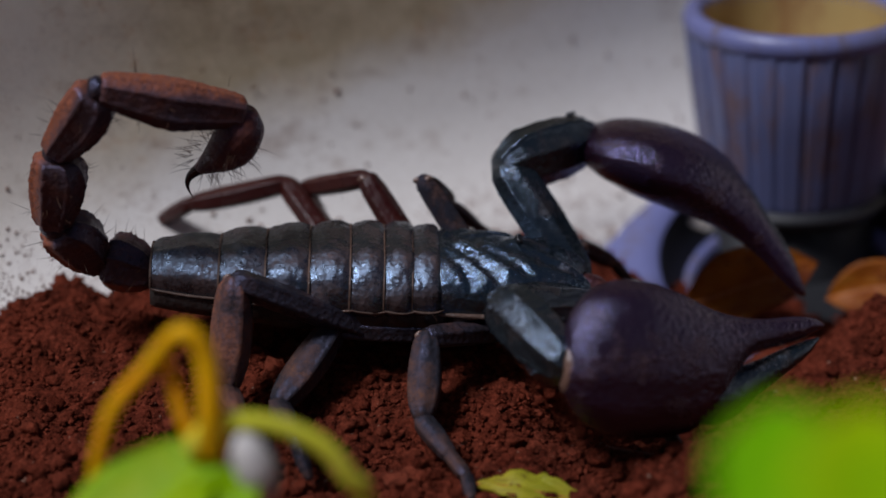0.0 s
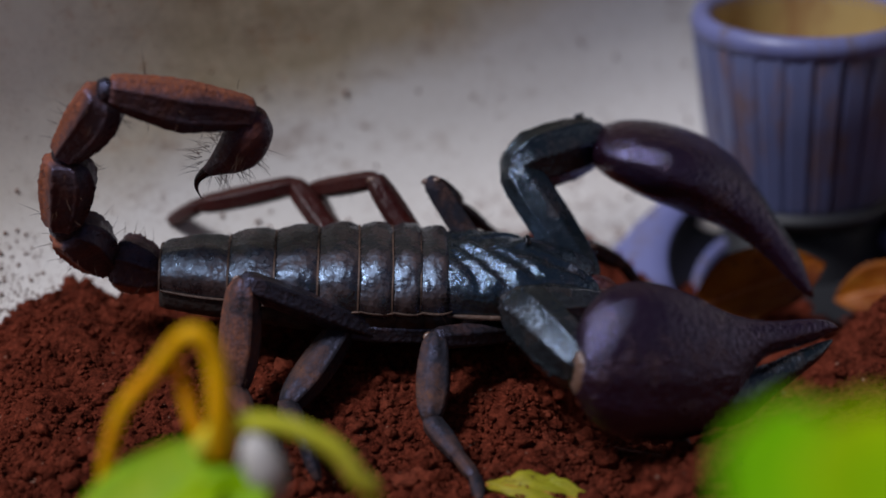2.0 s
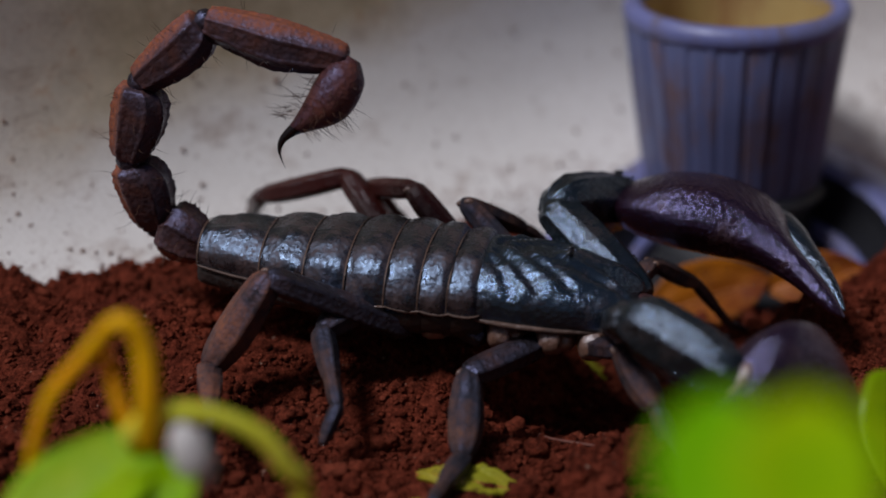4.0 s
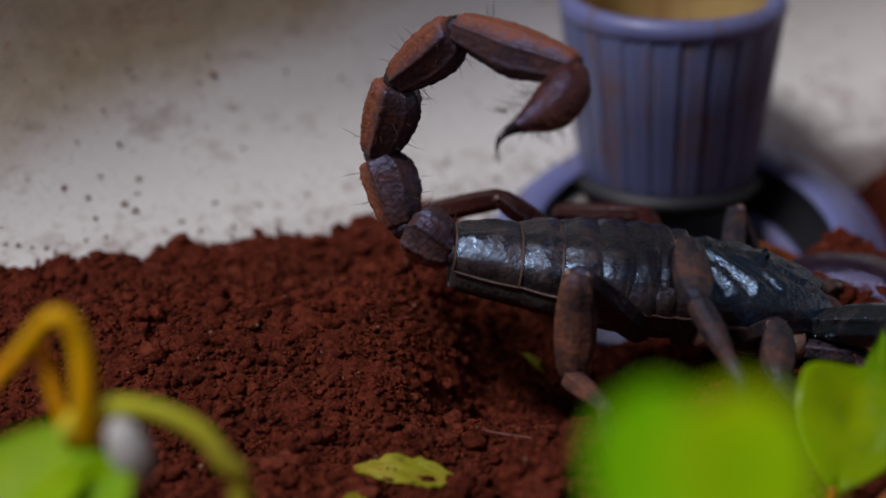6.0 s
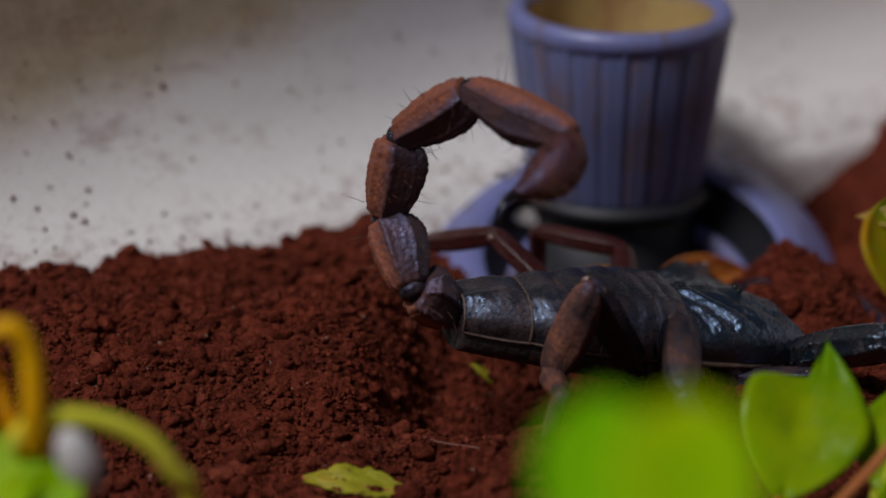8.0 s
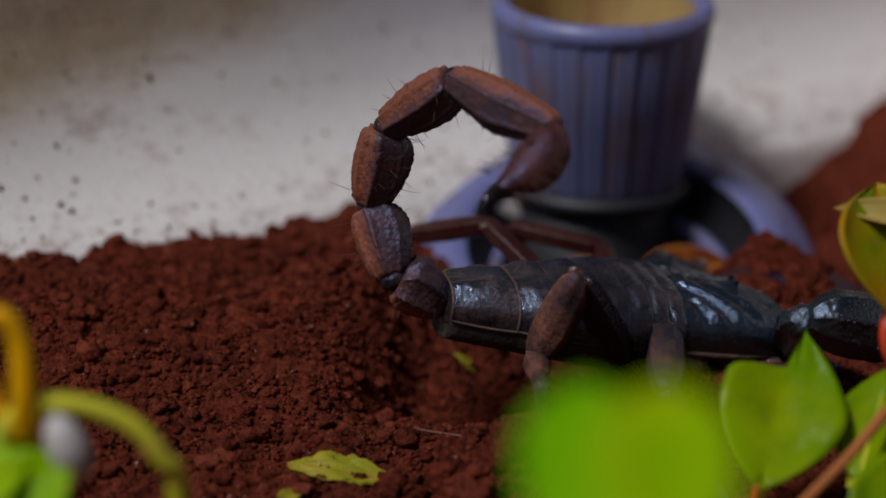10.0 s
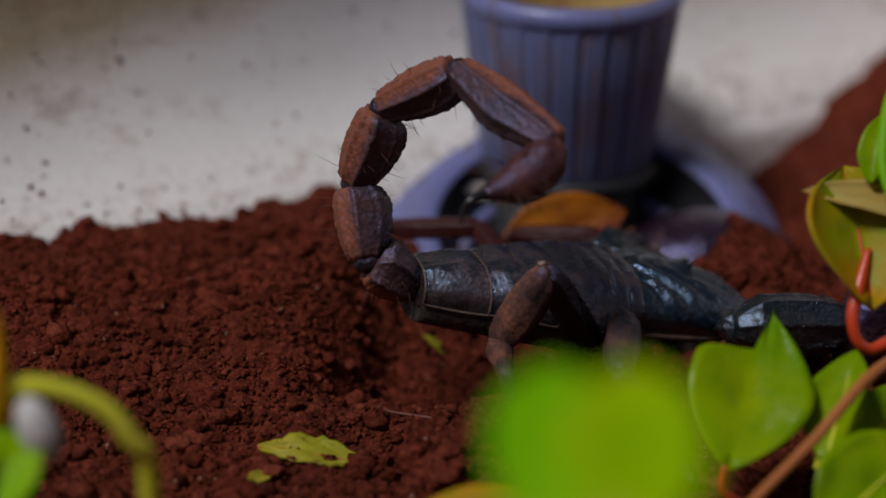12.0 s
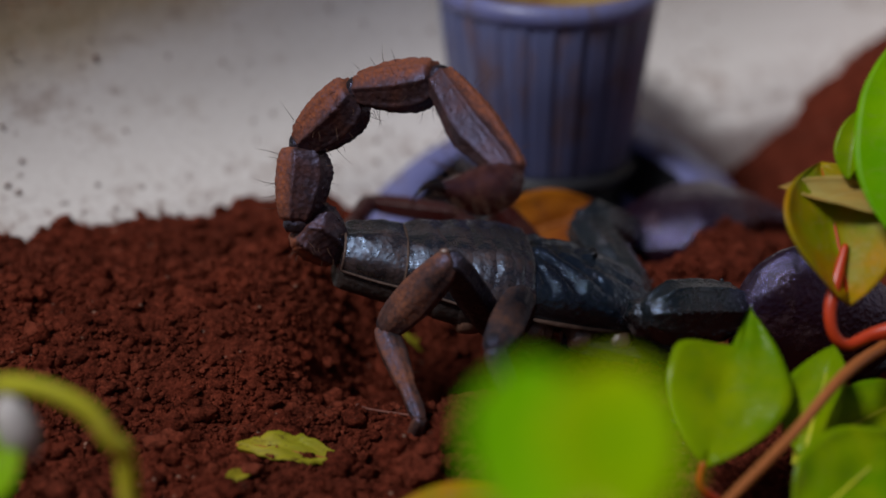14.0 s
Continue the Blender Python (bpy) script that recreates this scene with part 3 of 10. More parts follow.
def faceted(corners, ridge, seed):
    """A cross-section with flat faces between corners (degrees) and a low granular ridge along each corner."""
    at = [radians(c) for c in corners]

    def radius(a, k):
        q = next((i for i, c in enumerate(at) if c > a), 0)
        c0, c1 = at[q - 1], at[q]
        span = (c1 - c0) % (2 * math.pi)
        u = (a - c0) % (2 * math.pi)
        flat = math.cos(span / 2) / max(0.2, math.cos(u - span / 2))
        near = min(u, span - u)
        teeth = 0.6 + 0.8 * noise.noise((k * 1.7, q * 5.0, seed))
        return flat + ridge * math.exp(-(near / 0.07) ** 2) * teeth + 0.022 * noise.noise((a * 2.2, k * 0.3, seed)) + 0.012 * noise.noise((a * 9, k * 1.3, seed))

    return radius


def build_tail_segment(i, length, wide, high):
    """A keeled tail ring with flat faces, waisted at both joints, its crest highest behind the middle."""
    L = length
    bm = bmesh.new()
    rings = [(0.0, 0, 0.2, wide * 0.45, high * 0.42), (0.25, 0, 0.2, wide * 0.64, high * 0.58), (0.9, 0, 0.15, wide * 0.80, high * 0.74), (L * 0.25, 0, -0.05, wide * 0.96, high * 0.93), (L * 0.5, 0, -0.35, wide * 1.06, high * 1.10)]
    if i < 4:
        rings += [(L * 0.74, 0, -0.40, wide * 1.06, high * 1.10), (L - 1.4, 0, -0.15, wide * 0.97, high * 0.96), (L - 0.7, 0, 0.1, wide * 0.84, high * 0.78), (L - 0.45, 0, 0.15, wide * 0.6, high * 0.52)]
    else:
        rings += [(L * 0.70, 0, -0.15, wide * 0.97, high * 0.96), (L * 0.86, 0, 0.05, wide * 0.82, high * 0.80), (L - 0.9, 0, 0.1, wide * 0.68, high * 0.66), (L - 0.3, 0, 0.1, wide * 0.45, high * 0.45)]
    loft(bm, smooth_rings(mm(rings), 6), 72, 1.0, faceted((28, 72, 108, 152, 206, 246, 294, 334), 0.15, i))
    ob = part("tail_segment", bm, TAIL, scorpion)
    bm = bmesh.new()
    loft(bm, smooth_rings(mm([(-1.4, 0, 0.1, wide * 0.42, high * 0.42), (-0.5, 0, 0.1, wide * 0.60, high * 0.58), (0.5, 0, 0.1, wide * 0.58, high * 0.54)]), 3), 20)
    part("joint_membrane", bm, SHADED_SHELL, ob, "dark shiny joint skin")
    rng = random.Random(i)
    bm = bmesh.new()
    spots = []
    for k in range(22):
        a = rng.uniform(0, 6.28)
        spots.append(((rng.uniform(0.15, 0.9) * L / 1000, wide * math.cos(a) / 1000, high * math.sin(a) / 1000), (0, math.cos(a), math.sin(a))))
    hairs(bm, spots, 0.0026, 0.000050, rng)
    part("setae", bm, SETA, ob, "fine brown bristles")
    parts["tail_%d" % i] = ob


def stretch(bm):
    bmesh.ops.scale(bm, vec=(1.17, 0.98, 1.0), verts=bm.verts)


def build_telson():
    bm = bmesh.new()
    rings = [(-0.5, 0, 0.1, 1.3, 1.3), (0.5, 0, 0.4, 2.2, 2.2), (1.6, 0, 0.5, 3.1, 3.0), (3.9, 0, 0.6, 3.5, 3.35), (6.0, 0, 0.5, 3.2, 3.1), (7.8, 0, -0.1, 2.4, 2.4), (9.2, 0, -0.9, 1.6, 1.6), (10.2, 0, -1.5, 1.1, 1.1)]
    loft(bm, smooth_rings(mm(rings), 4), 28)
    stretch(bm)
    ob = part("telson", bm, TELSON, scorpion, "red-brown bulbous sting bladder")
    bm = bmesh.new()
    rings = [(9.9, 0, -1.35, 1.15, 1.15), (11.0, 0, -2.0, 0.8, 0.8), (12.2, 0, -2.35, 0.52, 0.52), (13.3, 0, -2.05, 0.34, 0.34), (14.1, 0, -1.2, 0.18, 0.18), (14.8, 0, 0.0, 0.03, 0.03)]
    loft(bm, smooth_rings(mm(rings), 4), 14)
    stretch(bm)
    part("stinger", bm, CLAW, ob, "thin black curved stinger")
    rng = random.Random(77)
    bm = bmesh.new()
    spots = []
    for k in range(150):
        a, u = rng.uniform(0, 6.28), rng.uniform(0.1, 0.95)
        x = 1.5 + 10.5 * u
        r = 3.2 * math.sin(math.pi * min(1, 0.15 + 0.85 * (1 - u))) + 0.4
        z = 0.6 - 2.6 * max(0.0, u - 0.45) / 0.5
        spots.append(((x / 1000, r * 0.9 * math.cos(a) / 1000, (z + r * 0.9 * math.sin(a)) / 1000), (0.25, math.cos(a), math.sin(a))))
    stretch(bm)
    hairs(bm, [(Vector(p), w) for p, w in spots], 0.0030, 0.000050, rng)
    part("setae", bm, SETA, ob, "long fine brown bristles")
    parts["telson"] = ob


def build_leg(key, lengths, scale, material):
    rng = random.Random(key)
    f, p, t, s = lengths

    def limb(name, rings, mat, bristles, long):
        bm = bmesh.new()

        loft(bm, smooth_rings(mm([(x, y, z, b * scale, a * scale * 0.95) for x, y, z, a, b in rings]), 4), 32, 1.0, faceted((35, 80, 100, 145, 215, 265, 275, 325), 0.05, len(rings)))
        ob = part(name, bm, mat, scorpion)
        bm = bmesh.new()
        spots = []
        for k in range(bristles):
            a = rng.uniform(0, 6.28)
            spots.append(((rng.uniform(0.2, 0.95) * long / 1000, 1.2 * scale * math.cos(a) / 1000, 1.5 * scale * math.sin(a) / 1000), (0.3, math.cos(a), math.sin(a))))
        hairs(bm, spots, 0.0017, 0.00003, rng)
        part("setae", bm, SETA, ob, "fine brown bristles")
        return ob

    # near femurs face down and inward: their shade is in the shell colour
    parts["femur_" + key] = limb("femur", [(-1.0, 0, 0, 1.0, 1.3), (0.8, 0, 0, 1.5, 2.0), (f * 0.4, 0, 0, 1.6, 2.4), (f * 0.8, 0, 0, 1.6, 2.3), (f - 0.3, 0, 0, 1.45, 1.8), (f + 0.6, 0, 0, 0.8, 0.9)], SHADED_SHELL if key[0] == "r" else material, 8, f)
    parts["patella_" + key] = limb("patella", [(-0.7, 0, 0, 0.9, 1.0), (0.3, 0, 0, 1.4, 1.6), (2.0, 0, 0, 1.65, 2.1), (p * 0.5, 0, -0.1, 1.75, 2.5), (p * 0.78, 0, -0.1, 1.65, 2.2), (p - 0.6, 0, 0, 1.3, 1.5), (p + 0.3, 0, 0, 0.7, 0.8)], material, 10, p)
    bm = bmesh.new()
    for side in (-1, 1):
        loft(bm, smooth_rings(mm([(-0.9, side * 0.9 * scale, 0, 0.35, 0.3), (-0.3, side * 1.1 * scale, 0.1, 0.6, 0.5), (0.5, side * 1.1 * scale, 0, 0.35, 0.35)]), 3), 10)
    part("knee", bm, JOINT, parts["patella_" + key], "pale brown knee joint")
    parts["tibia_" + key] = limb("tibia", [(-0.5, 0, 0, 0.9, 1.0), (0.6, 0, 0, 1.25, 1.5), (t * 0.3, 0, 0, 1.25, 1.55), (t * 0.58, 0, 0, 1.05, 1.2), (t * 0.64, 0, 0, 0.92, 1.0), (t * 0.9, 0, 0, 0.9, 1.0), (t + 0.2, 0, 0, 0.55, 0.6)], material, 10, t)
    parts["tarsus_" + key] = limb("tarsus", [(-0.5, 0, 0, 0.55, 0.6), (0.5, 0, 0, 0.85, 0.95), (s * 0.6, 0, 0.05, 0.8, 0.9), (s, 0, 0, 0.45, 0.5)], material, 8, s)
    for side in (-1, 1):
        bm = bmesh.new()
        tube(bm, curve([((s - 0.3) / 1000, side * 0.0002, 0), ((s + 0.5) / 1000, side * 0.0005, 0.0002), ((s + 1.2) / 1000, side * 0.0007, -0.0004)], 4), [0.00022, 0.00018, 0.00014, 0.0001, 0.00003], 6)
        part("foot_claw", bm, CLAW, parts["tarsus_" + key], "tiny dark claw")


def longer(bm):
    bmesh.ops.scale(bm, vec=(1.045, 1.0, 1.0), verts=bm.verts)


def build_palp(key):
    """A pincer arm: femur, patella and a heavy hand with a fixed and a hinged finger."""
    ridged = faceted((22, 68, 112, 158, 202, 248, 292, 338), 0.09, 3.0)
    bm = bmesh.new()
    loft(bm, smooth_rings(mm([(-1.5, 0, 0, 1.9, 1.8), (0.8, 0, 0, 3.2, 2.6), (8, 0, 0, 4.1, 3.1), (16, 0, 0, 4.1, 3.0), (19, 0, 0, 3.1, 2.4), (19.8, 0, 0, 1.3, 1.2)]), 5), 56, 1.0, ridged)
    ob = parts["palp_femur_" + key] = part("palp_femur", bm, PALP, scorpion)
    rng = random.Random("femur " + key)
    bm = bmesh.new()
    for k in range(56):
        a = rng.choice((0.38, 2.76, 3.53, 5.9)) + rng.uniform(-0.03, 0.03)
        clod(bm, (rng.uniform(1.5, 17.5) / 1000, 4.0 * math.cos(a) / 1000, 3.0 * math.sin(a) / 1000), 0.00026 * rng.uniform(0.6, 1.3), k)
    part("serration", bm, PALP, ob, "blunt granules on the ridges")
    bm = bmesh.new()
    loft(bm, smooth_rings(mm([(-1.6, 0, 0, 1.8, 1.9), (0, 0, 0.2, 2.9, 3.3), (3, 0, 0.3, 3.6, 4.5), (9, 0, 0, 3.7, 4.8), (13.5, 0, 0, 3.3, 4.2), (16, 0, 0, 2.5, 3.0), (17, 0, 0, 1.4, 1.6)]), 5), 64, 1.0, ridged)
    ob = part("palp_patella", bm, PALP, scorpion, "glossy black ridged pincer arm")
    rng = random.Random(key)
    bm = bmesh.new()
    for k in range(64):
        a = rng.choice((0.38, 1.19, 1.95, 2.76, 3.53, 5.9)) + rng.uniform(-0.03, 0.03)
        x = rng.uniform(1.5, 14.5)
        clod(bm, (x / 1000, 3.6 * math.cos(a) / 1000, 4.6 * math.sin(a) / 1000), 0.00026 * rng.uniform(0.6, 1.3), k)
    part("serration", bm, PALP, ob, "blunt granules on the ridges")
    parts["palp_patella_" + key] = ob

    def hand_skin(a, k):
        g = 1.0 + 0.05 * math.exp(-((a - 1.57) / 0.25) ** 2) + 0.05 * math.exp(-((a - 4.71) / 0.25) ** 2)
        g -= 0.05 * math.exp(-((a - 3.62) / 0.10) ** 2) + 0.03 * math.exp(-((a - 5.8) / 0.10) ** 2)
        return g + 0.03 * noise.noise((a * 2.5, k * 0.2, 1.0)) + 0.012 * noise.noise((a * 9, k * 0.7, 1.0))

    bm = bmesh.new()
    rings = [(-0.9, 0, -0.4, 1.7, 2.6), (-0.2, 0, -0.2, 2.6, 4.6), (1.2, 0, 0.2, 3.9, 7.0), (4.5, 0, 0.7, 5.2, 9.3), (9, 0, 0.5, 5.9, 10.2), (13.5, 0, -0.1, 5.8, 10.0), (17.5, 0, -0.8, 5.2, 8.9), (20.5, 0, -0.8, 4.4, 7.2),
             (23.5, 0, 0.5, 3.5, 4.6), (26.5, 0, 1.6, 2.7, 2.7), (30, 0, 1.8, 2.1, 2.0), (34, 0, 2.1, 1.6, 1.6), (37, 0, 2.3, 0.9, 0.9), (38.4, 0, 2.0, 0.15, 0.2)]
    arch = 4.2 if key == "l" else 1.0
    loft(bm, smooth_rings(mm([(x, arch * math.sin(math.pi * min(1, max(0, x / 38.4))), z, ry, rz) for x, y, z, ry, rz in rings]), 4), 40, 0.95, hand_skin)
    longer(bm)
    lean = Matrix.Rotation(radians(-24 if key == "r" else 0), 3, "X")
    bmesh.ops.rotate(bm, verts=bm.verts, matrix=lean)
    ob = part("hand", bm, HAND, scorpion, "swollen dark maroon pincer hand")
    bm = bmesh.new()
    rings = [(16.5, 0, -5.4, 2.8, 3.2), (20, 0, -5.8, 3.4, 3.8), (23.5, 0, -5.6, 2.9, 3.3), (27, 0, -4.3, 2.2, 2.3), (31.5, 0, -2.4, 1.8, 1.7), (35, 0, -0.9, 1.2, 1.1), (37.4, 0, 0.4, 0.15, 0.2)]
    loft(bm, smooth_rings(mm([(x, arch * math.sin(math.pi * min(1, max(0, x / 38.4))), z, ry, rz) for x, y, z, ry, rz in rings]), 4), 24, 0.95, hand_skin)
    longer(bm)
    bmesh.ops.rotate(bm, verts=bm.verts, matrix=lean)
    part("movable_finger", bm, PALP, ob, "black hinged pincer finger")
    bm = bmesh.new()
    loft(bm, smooth_rings(mm([(-1.3, 0, -0.2, 1.4, 1.9), (-0.7, 0, -0.2, 2.0, 3.2), (-0.2, 0, -0.2, 1.9, 3.0)]), 3), 20)
    part("wrist", bm, JOINT, ob, "pale wrist membrane")
    bm = bmesh.new()
    spots = []
    for k in range(40):
        a, x = rng.uniform(0, 6.28), rng.uniform(14, 37)
        r = max(1.2, 6.5 - 0.25 * (x - 12))
        spots.append(((x / 1000, r * 0.6 * math.cos(a) / 1000, (1.0 + r * math.sin(a)) / 1000), (0.2, math.cos(a), math.sin(a))))
    hairs(bm, spots, 0.0016, 0.00003, rng)
    part("setae", bm, SETA, ob, "fine brown bristles")
    parts["palp_hand_" + key] = ob


for i in range(7):
    build_tergite(i)
build_carapace()
for i, (length, wide, high) in enumerate(((8.2, 3.6, 3.7), (11.2, 3.45, 3.6), (12.1, 3.4, 3.6), (13.5, 3.15, 3.3), (21.0, 2.95, 3.2))):
    build_tail_segment(i, length, wide, high)
build_telson()
for key, scale in (("4", 1.32), ("3", 1.2), ("2", 1.1), ("1", 1.0)):
    near = {"4": (21, 15.5, 16, 7), "3": (15, 14.5, 13.5, 5.5), "2": (13, 12.5, 12, 5), "1": (11, 11, 11, 4.5)}[key]
    far = {"4": (23, 15.5, 13, 6), "3": (20, 14, 12, 5.5), "2": (20, 12, 11, 5), "1": (12, 11, 11, 4.5)}[key]
    build_leg("r" + key, near, scale, LEG if key == "4" else DARK_LEG)
    build_leg("l" + key, far, scale * 0.8, RED_LEG if key in "34" else DARK_LEG)
build_palp("r")
build_palp("l")


# ---- the waterer ----
def build_waterer():
    root = empty("waterer", "grey-blue fluted plastic pot on a lilac flared dish, soil-stained", "waterer")
    root.location = (0.0370, 0.068, -0.0080)
    bm = bmesh.new()

    def flute(a, z):
        return 1.0 - 0.040 * max(0.0, math.cos(24 * a)) ** 10 + 0.014 * max(0.0, math.cos(24 * a + 0.8)) ** 6

    lathe(bm, [(0.0138, 0.0075), (0.0146, 0.0082), (0.0150, 0.011), (0.0168, 0.024), (0.0185, 0.0375), (0.0180, 0.0384)], 216, flute)
    pot = part("pot", bm, POT, root, "grey-blue fluted pot")
    bm = bmesh.new()
    lathe(bm, [(0.0176, 0.0366), (0.0186, 0.0373), (0.0190, 0.0389), (0.0184, 0.0405), (0.0170, 0.0409), (0.0158, 0.0401), (0.0156, 0.0381)], 96)
    part("pot_rim", bm, LILAC, root, "lilac rolled rim")
    bm = bmesh.new()
    lathe(bm, [(0.0157, 0.0393), (0.0150, 0.030), (0.0140, 0.026), (0.0, 0.0255)], 64)
    part("lining", bm, LINING, root, "cream lining with rusty stains")
    bm = bmesh.new()
    lathe(bm, [(0.0155, 0.0070), (0.0165, 0.0080), (0.0165, 0.0092), (0.0150, 0.0098)], 96)
    part("foot_ring", bm, WATERER_SHADE, root, "foot ring painted dark for the shade under the pot")
    tilt = Matrix.Translation((-0.002, -0.013, -0.002)) @ Matrix.Rotation(radians(18), 4, "X")
    # each band runs between two circles: (radius, shift to the side, shift to the front, height)
    # the groove is black only to paint the shade on the inner wall
    for name, circles, material, label in (
            ("dish_rim", [(0.0380, 0, 0, -0.006), (0.0388, 0, 0, 0.000), (0.0378, 0, 0, 0.0016), (0.0315, 0.0012, -0.002, 0.0064), (0.0270, 0.0026, -0.0050, 0.0092), (0.0250, 0.0034, -0.006, 0.0092), (0.0244, 0.0034, -0.006, 0.0086)], LILAC, "broad lilac flared dish rim"),
            ("dish_groove", [(0.0245, 0.0034, -0.006, 0.0088), (0.0238, 0.0034, -0.006, 0.0050), (0.0206, 0.0034, -0.006, 0.0018), (0.0203, 0.0034, -0.006, -0.004)], WATERER_SHADE, "inner wall of the dish, painted black for its shade"),
            ("inner_ring", [(0.0208, 0.0034, -0.006, 0.0005), (0.0205, 0.0034, -0.006, 0.0020), (0.0192, 0.0034, -0.006, 0.0022), (0.0186, 0.0034, -0.006, 0.0005), (0.0182, 0.0034, -0.006, -0.004)], LILAC, "lilac inner ring")):
        bm = bmesh.new()
        n = 128
        loops = []
        for r, dx, dy, z in circles:
            loops.append([bm.verts.new((dx + r * math.cos(2 * math.pi * k / n), dy + r * math.sin(2 * math.pi * k / n), z)) for k in range(n)])
        for a, c in zip(loops, loops[1:]):
            for k in range(n):
                bm.faces.new((a[k], a[(k + 1) % n], c[(k + 1) % n], c[k]))
        bmesh.ops.transform(bm, matrix=tilt, verts=bm.verts)
        part(name, bm, material, root, label)
    bm = bmesh.new()
    # floor in the same painted shade
    lathe(bm, [(0.0200, -0.0005), (0.0, -0.0004)], 64)
    bmesh.ops.translate(bm, verts=bm.verts, vec=(0.0034, -0.006, 0))
    bmesh.ops.transform(bm, matrix=tilt, verts=bm.verts)
    part("dish_floor", bm, WATERER_SHADE, root, "dish floor painted black for its shade")
    # added core: fills the gap under the pot with painted shade
    bm = bmesh.new()
    lathe(bm, [(0.0150, -0.012), (0.0142, 0.0075), (0.0, 0.0076)], 64)
    part("gap_core", bm, WATERER_SHADE, root, "added black core standing for the shaded gap under the pot")
    return root


build_waterer()


# ---- leaves and stems ----
def leaf(name, base, tip, normal, width, material, parent=None, label="", heart=0.0, cup=0.15, droop=0.1, wave=0.0, nl=22, nw=12, thick=0.00025, widest=0.42, blunt=1.35, ragged=0.0, rib=None, tail=0.0, ends=None):
    """A leaf blade from base to tip, as wide as given, cupped along its midrib and bent at its tip, with a real thickness. ends: for each half, where along the leaf it closes and how roundly."""
    base, tip = Vector(base), Vector(tip)
    along = tip - base
    length = along.length
    ex = along.normalized()
    ez = Vector(normal)
    ez = (ez - ex * ez.dot(ex)).normalized()
    ey = ez.cross(ex)
    seed = base.x * 999
    bm = bmesh.new()
    sheets = []
    for lift in (0.0, thick):
        rows = []
        for i in range(nl + 1):
            s = i / nl
            row = []
            for j in range(nw + 1):
                v = 2 * j / nw - 1
                w = (math.sin(math.pi * min(1, s / widest) / 2) ** 0.75 if s < widest else math.cos(math.pi / 2 * ((s - widest) / (1 - widest)) ** blunt) ** (0.95 if blunt < 2 else 0.6))
                if tail:
                    u = max(0.0, (s - widest) / (1 - widest))
                    w = w if u == 0 else math.cos(math.pi / 2 * min(1, u / (1 - tail)) ** blunt) ** 0.95 * (1 - 0.1 * u) + 0.10 * (1 - u) * u
                if ends and s > widest:
                    end, round_off = ends[0] if v > 0 else ends[1]
                    w = max(math.cos(math.pi / 2 * min(1, (s - widest) / (end - widest)) ** round_off) ** 0.9, 0.42 * (1 - s))
                w = max(w, 0.012) * width / 2
                x = s * length - heart * length * abs(v) ** 1.4 * (1 - s) ** 3
                y = v * w * (1 + 0.05 * noise.noise((s * 3, seed, v)) + ragged * noise.noise((s * 13, seed, 2.0 * (v > 0))) * abs(v))
                z = cup * width * (abs(v) ** 1.5) * (w / (width / 2)) - droop * length * s * s + wave * noise.noise((s * 4 + seed, v * 2, 2.0)) * length
                z -= 0.012 * width * math.exp(-(v / 0.08) ** 2)
                row.append(bm.verts.new(base + ex * x + ey * y + ez * (z + lift)))
            rows.append(row)
        for a, b in zip(rows, rows[1:]):
            for j in range(nw):
                bm.faces.new((a[j], a[j + 1], b[j + 1], b[j]))
        sheets.append(rows)
    a, b = sheets
    rim = [a[0][j] for j in range(nw)] + [a[i][nw] for i in range(nl)] + [a[nl][j] for j in range(nw, 0, -1)] + [a[i][0] for i in range(nl, 0, -1)]
    top = [b[0][j] for j in range(nw)] + [b[i][nw] for i in range(nl)] + [b[nl][j] for j in range(nw, 0, -1)] + [b[i][0] for i in range(nl, 0, -1)]
    for k in range(len(rim)):
        q = (k + 1) % len(rim)
        bm.faces.new((rim[k], rim[q], top[q], top[k]))
    ob = part(name, bm, material, parent, label)
    if rib:
        bm = bmesh.new()
        line = [base + ex * (s * length) + ez * (-droop * length * s * s - 0.012 * width + thick - 0.00005) for s in (0.0, 0.2, 0.4, 0.6, 0.8, 0.95)]
        tube(bm, line, [0.00040, 0.00030, 0.00022, 0.00016, 0.00011, 0.00006], 6)
        part("midrib", bm, rib, ob, "brown midrib" if rib == BROWN_STEM else "reddish midrib")
    return ob


def stem(name, points, radii, material, parent, label=""):
    bm = bmesh.new()
    line = curve(points, 6)
    widths = np.interp(np.linspace(0, 1, len(line)), np.linspace(0, 1, len(radii)), radii)
    tube(bm, line, list(widths), 10)
    return part(name, bm, material, parent, label)


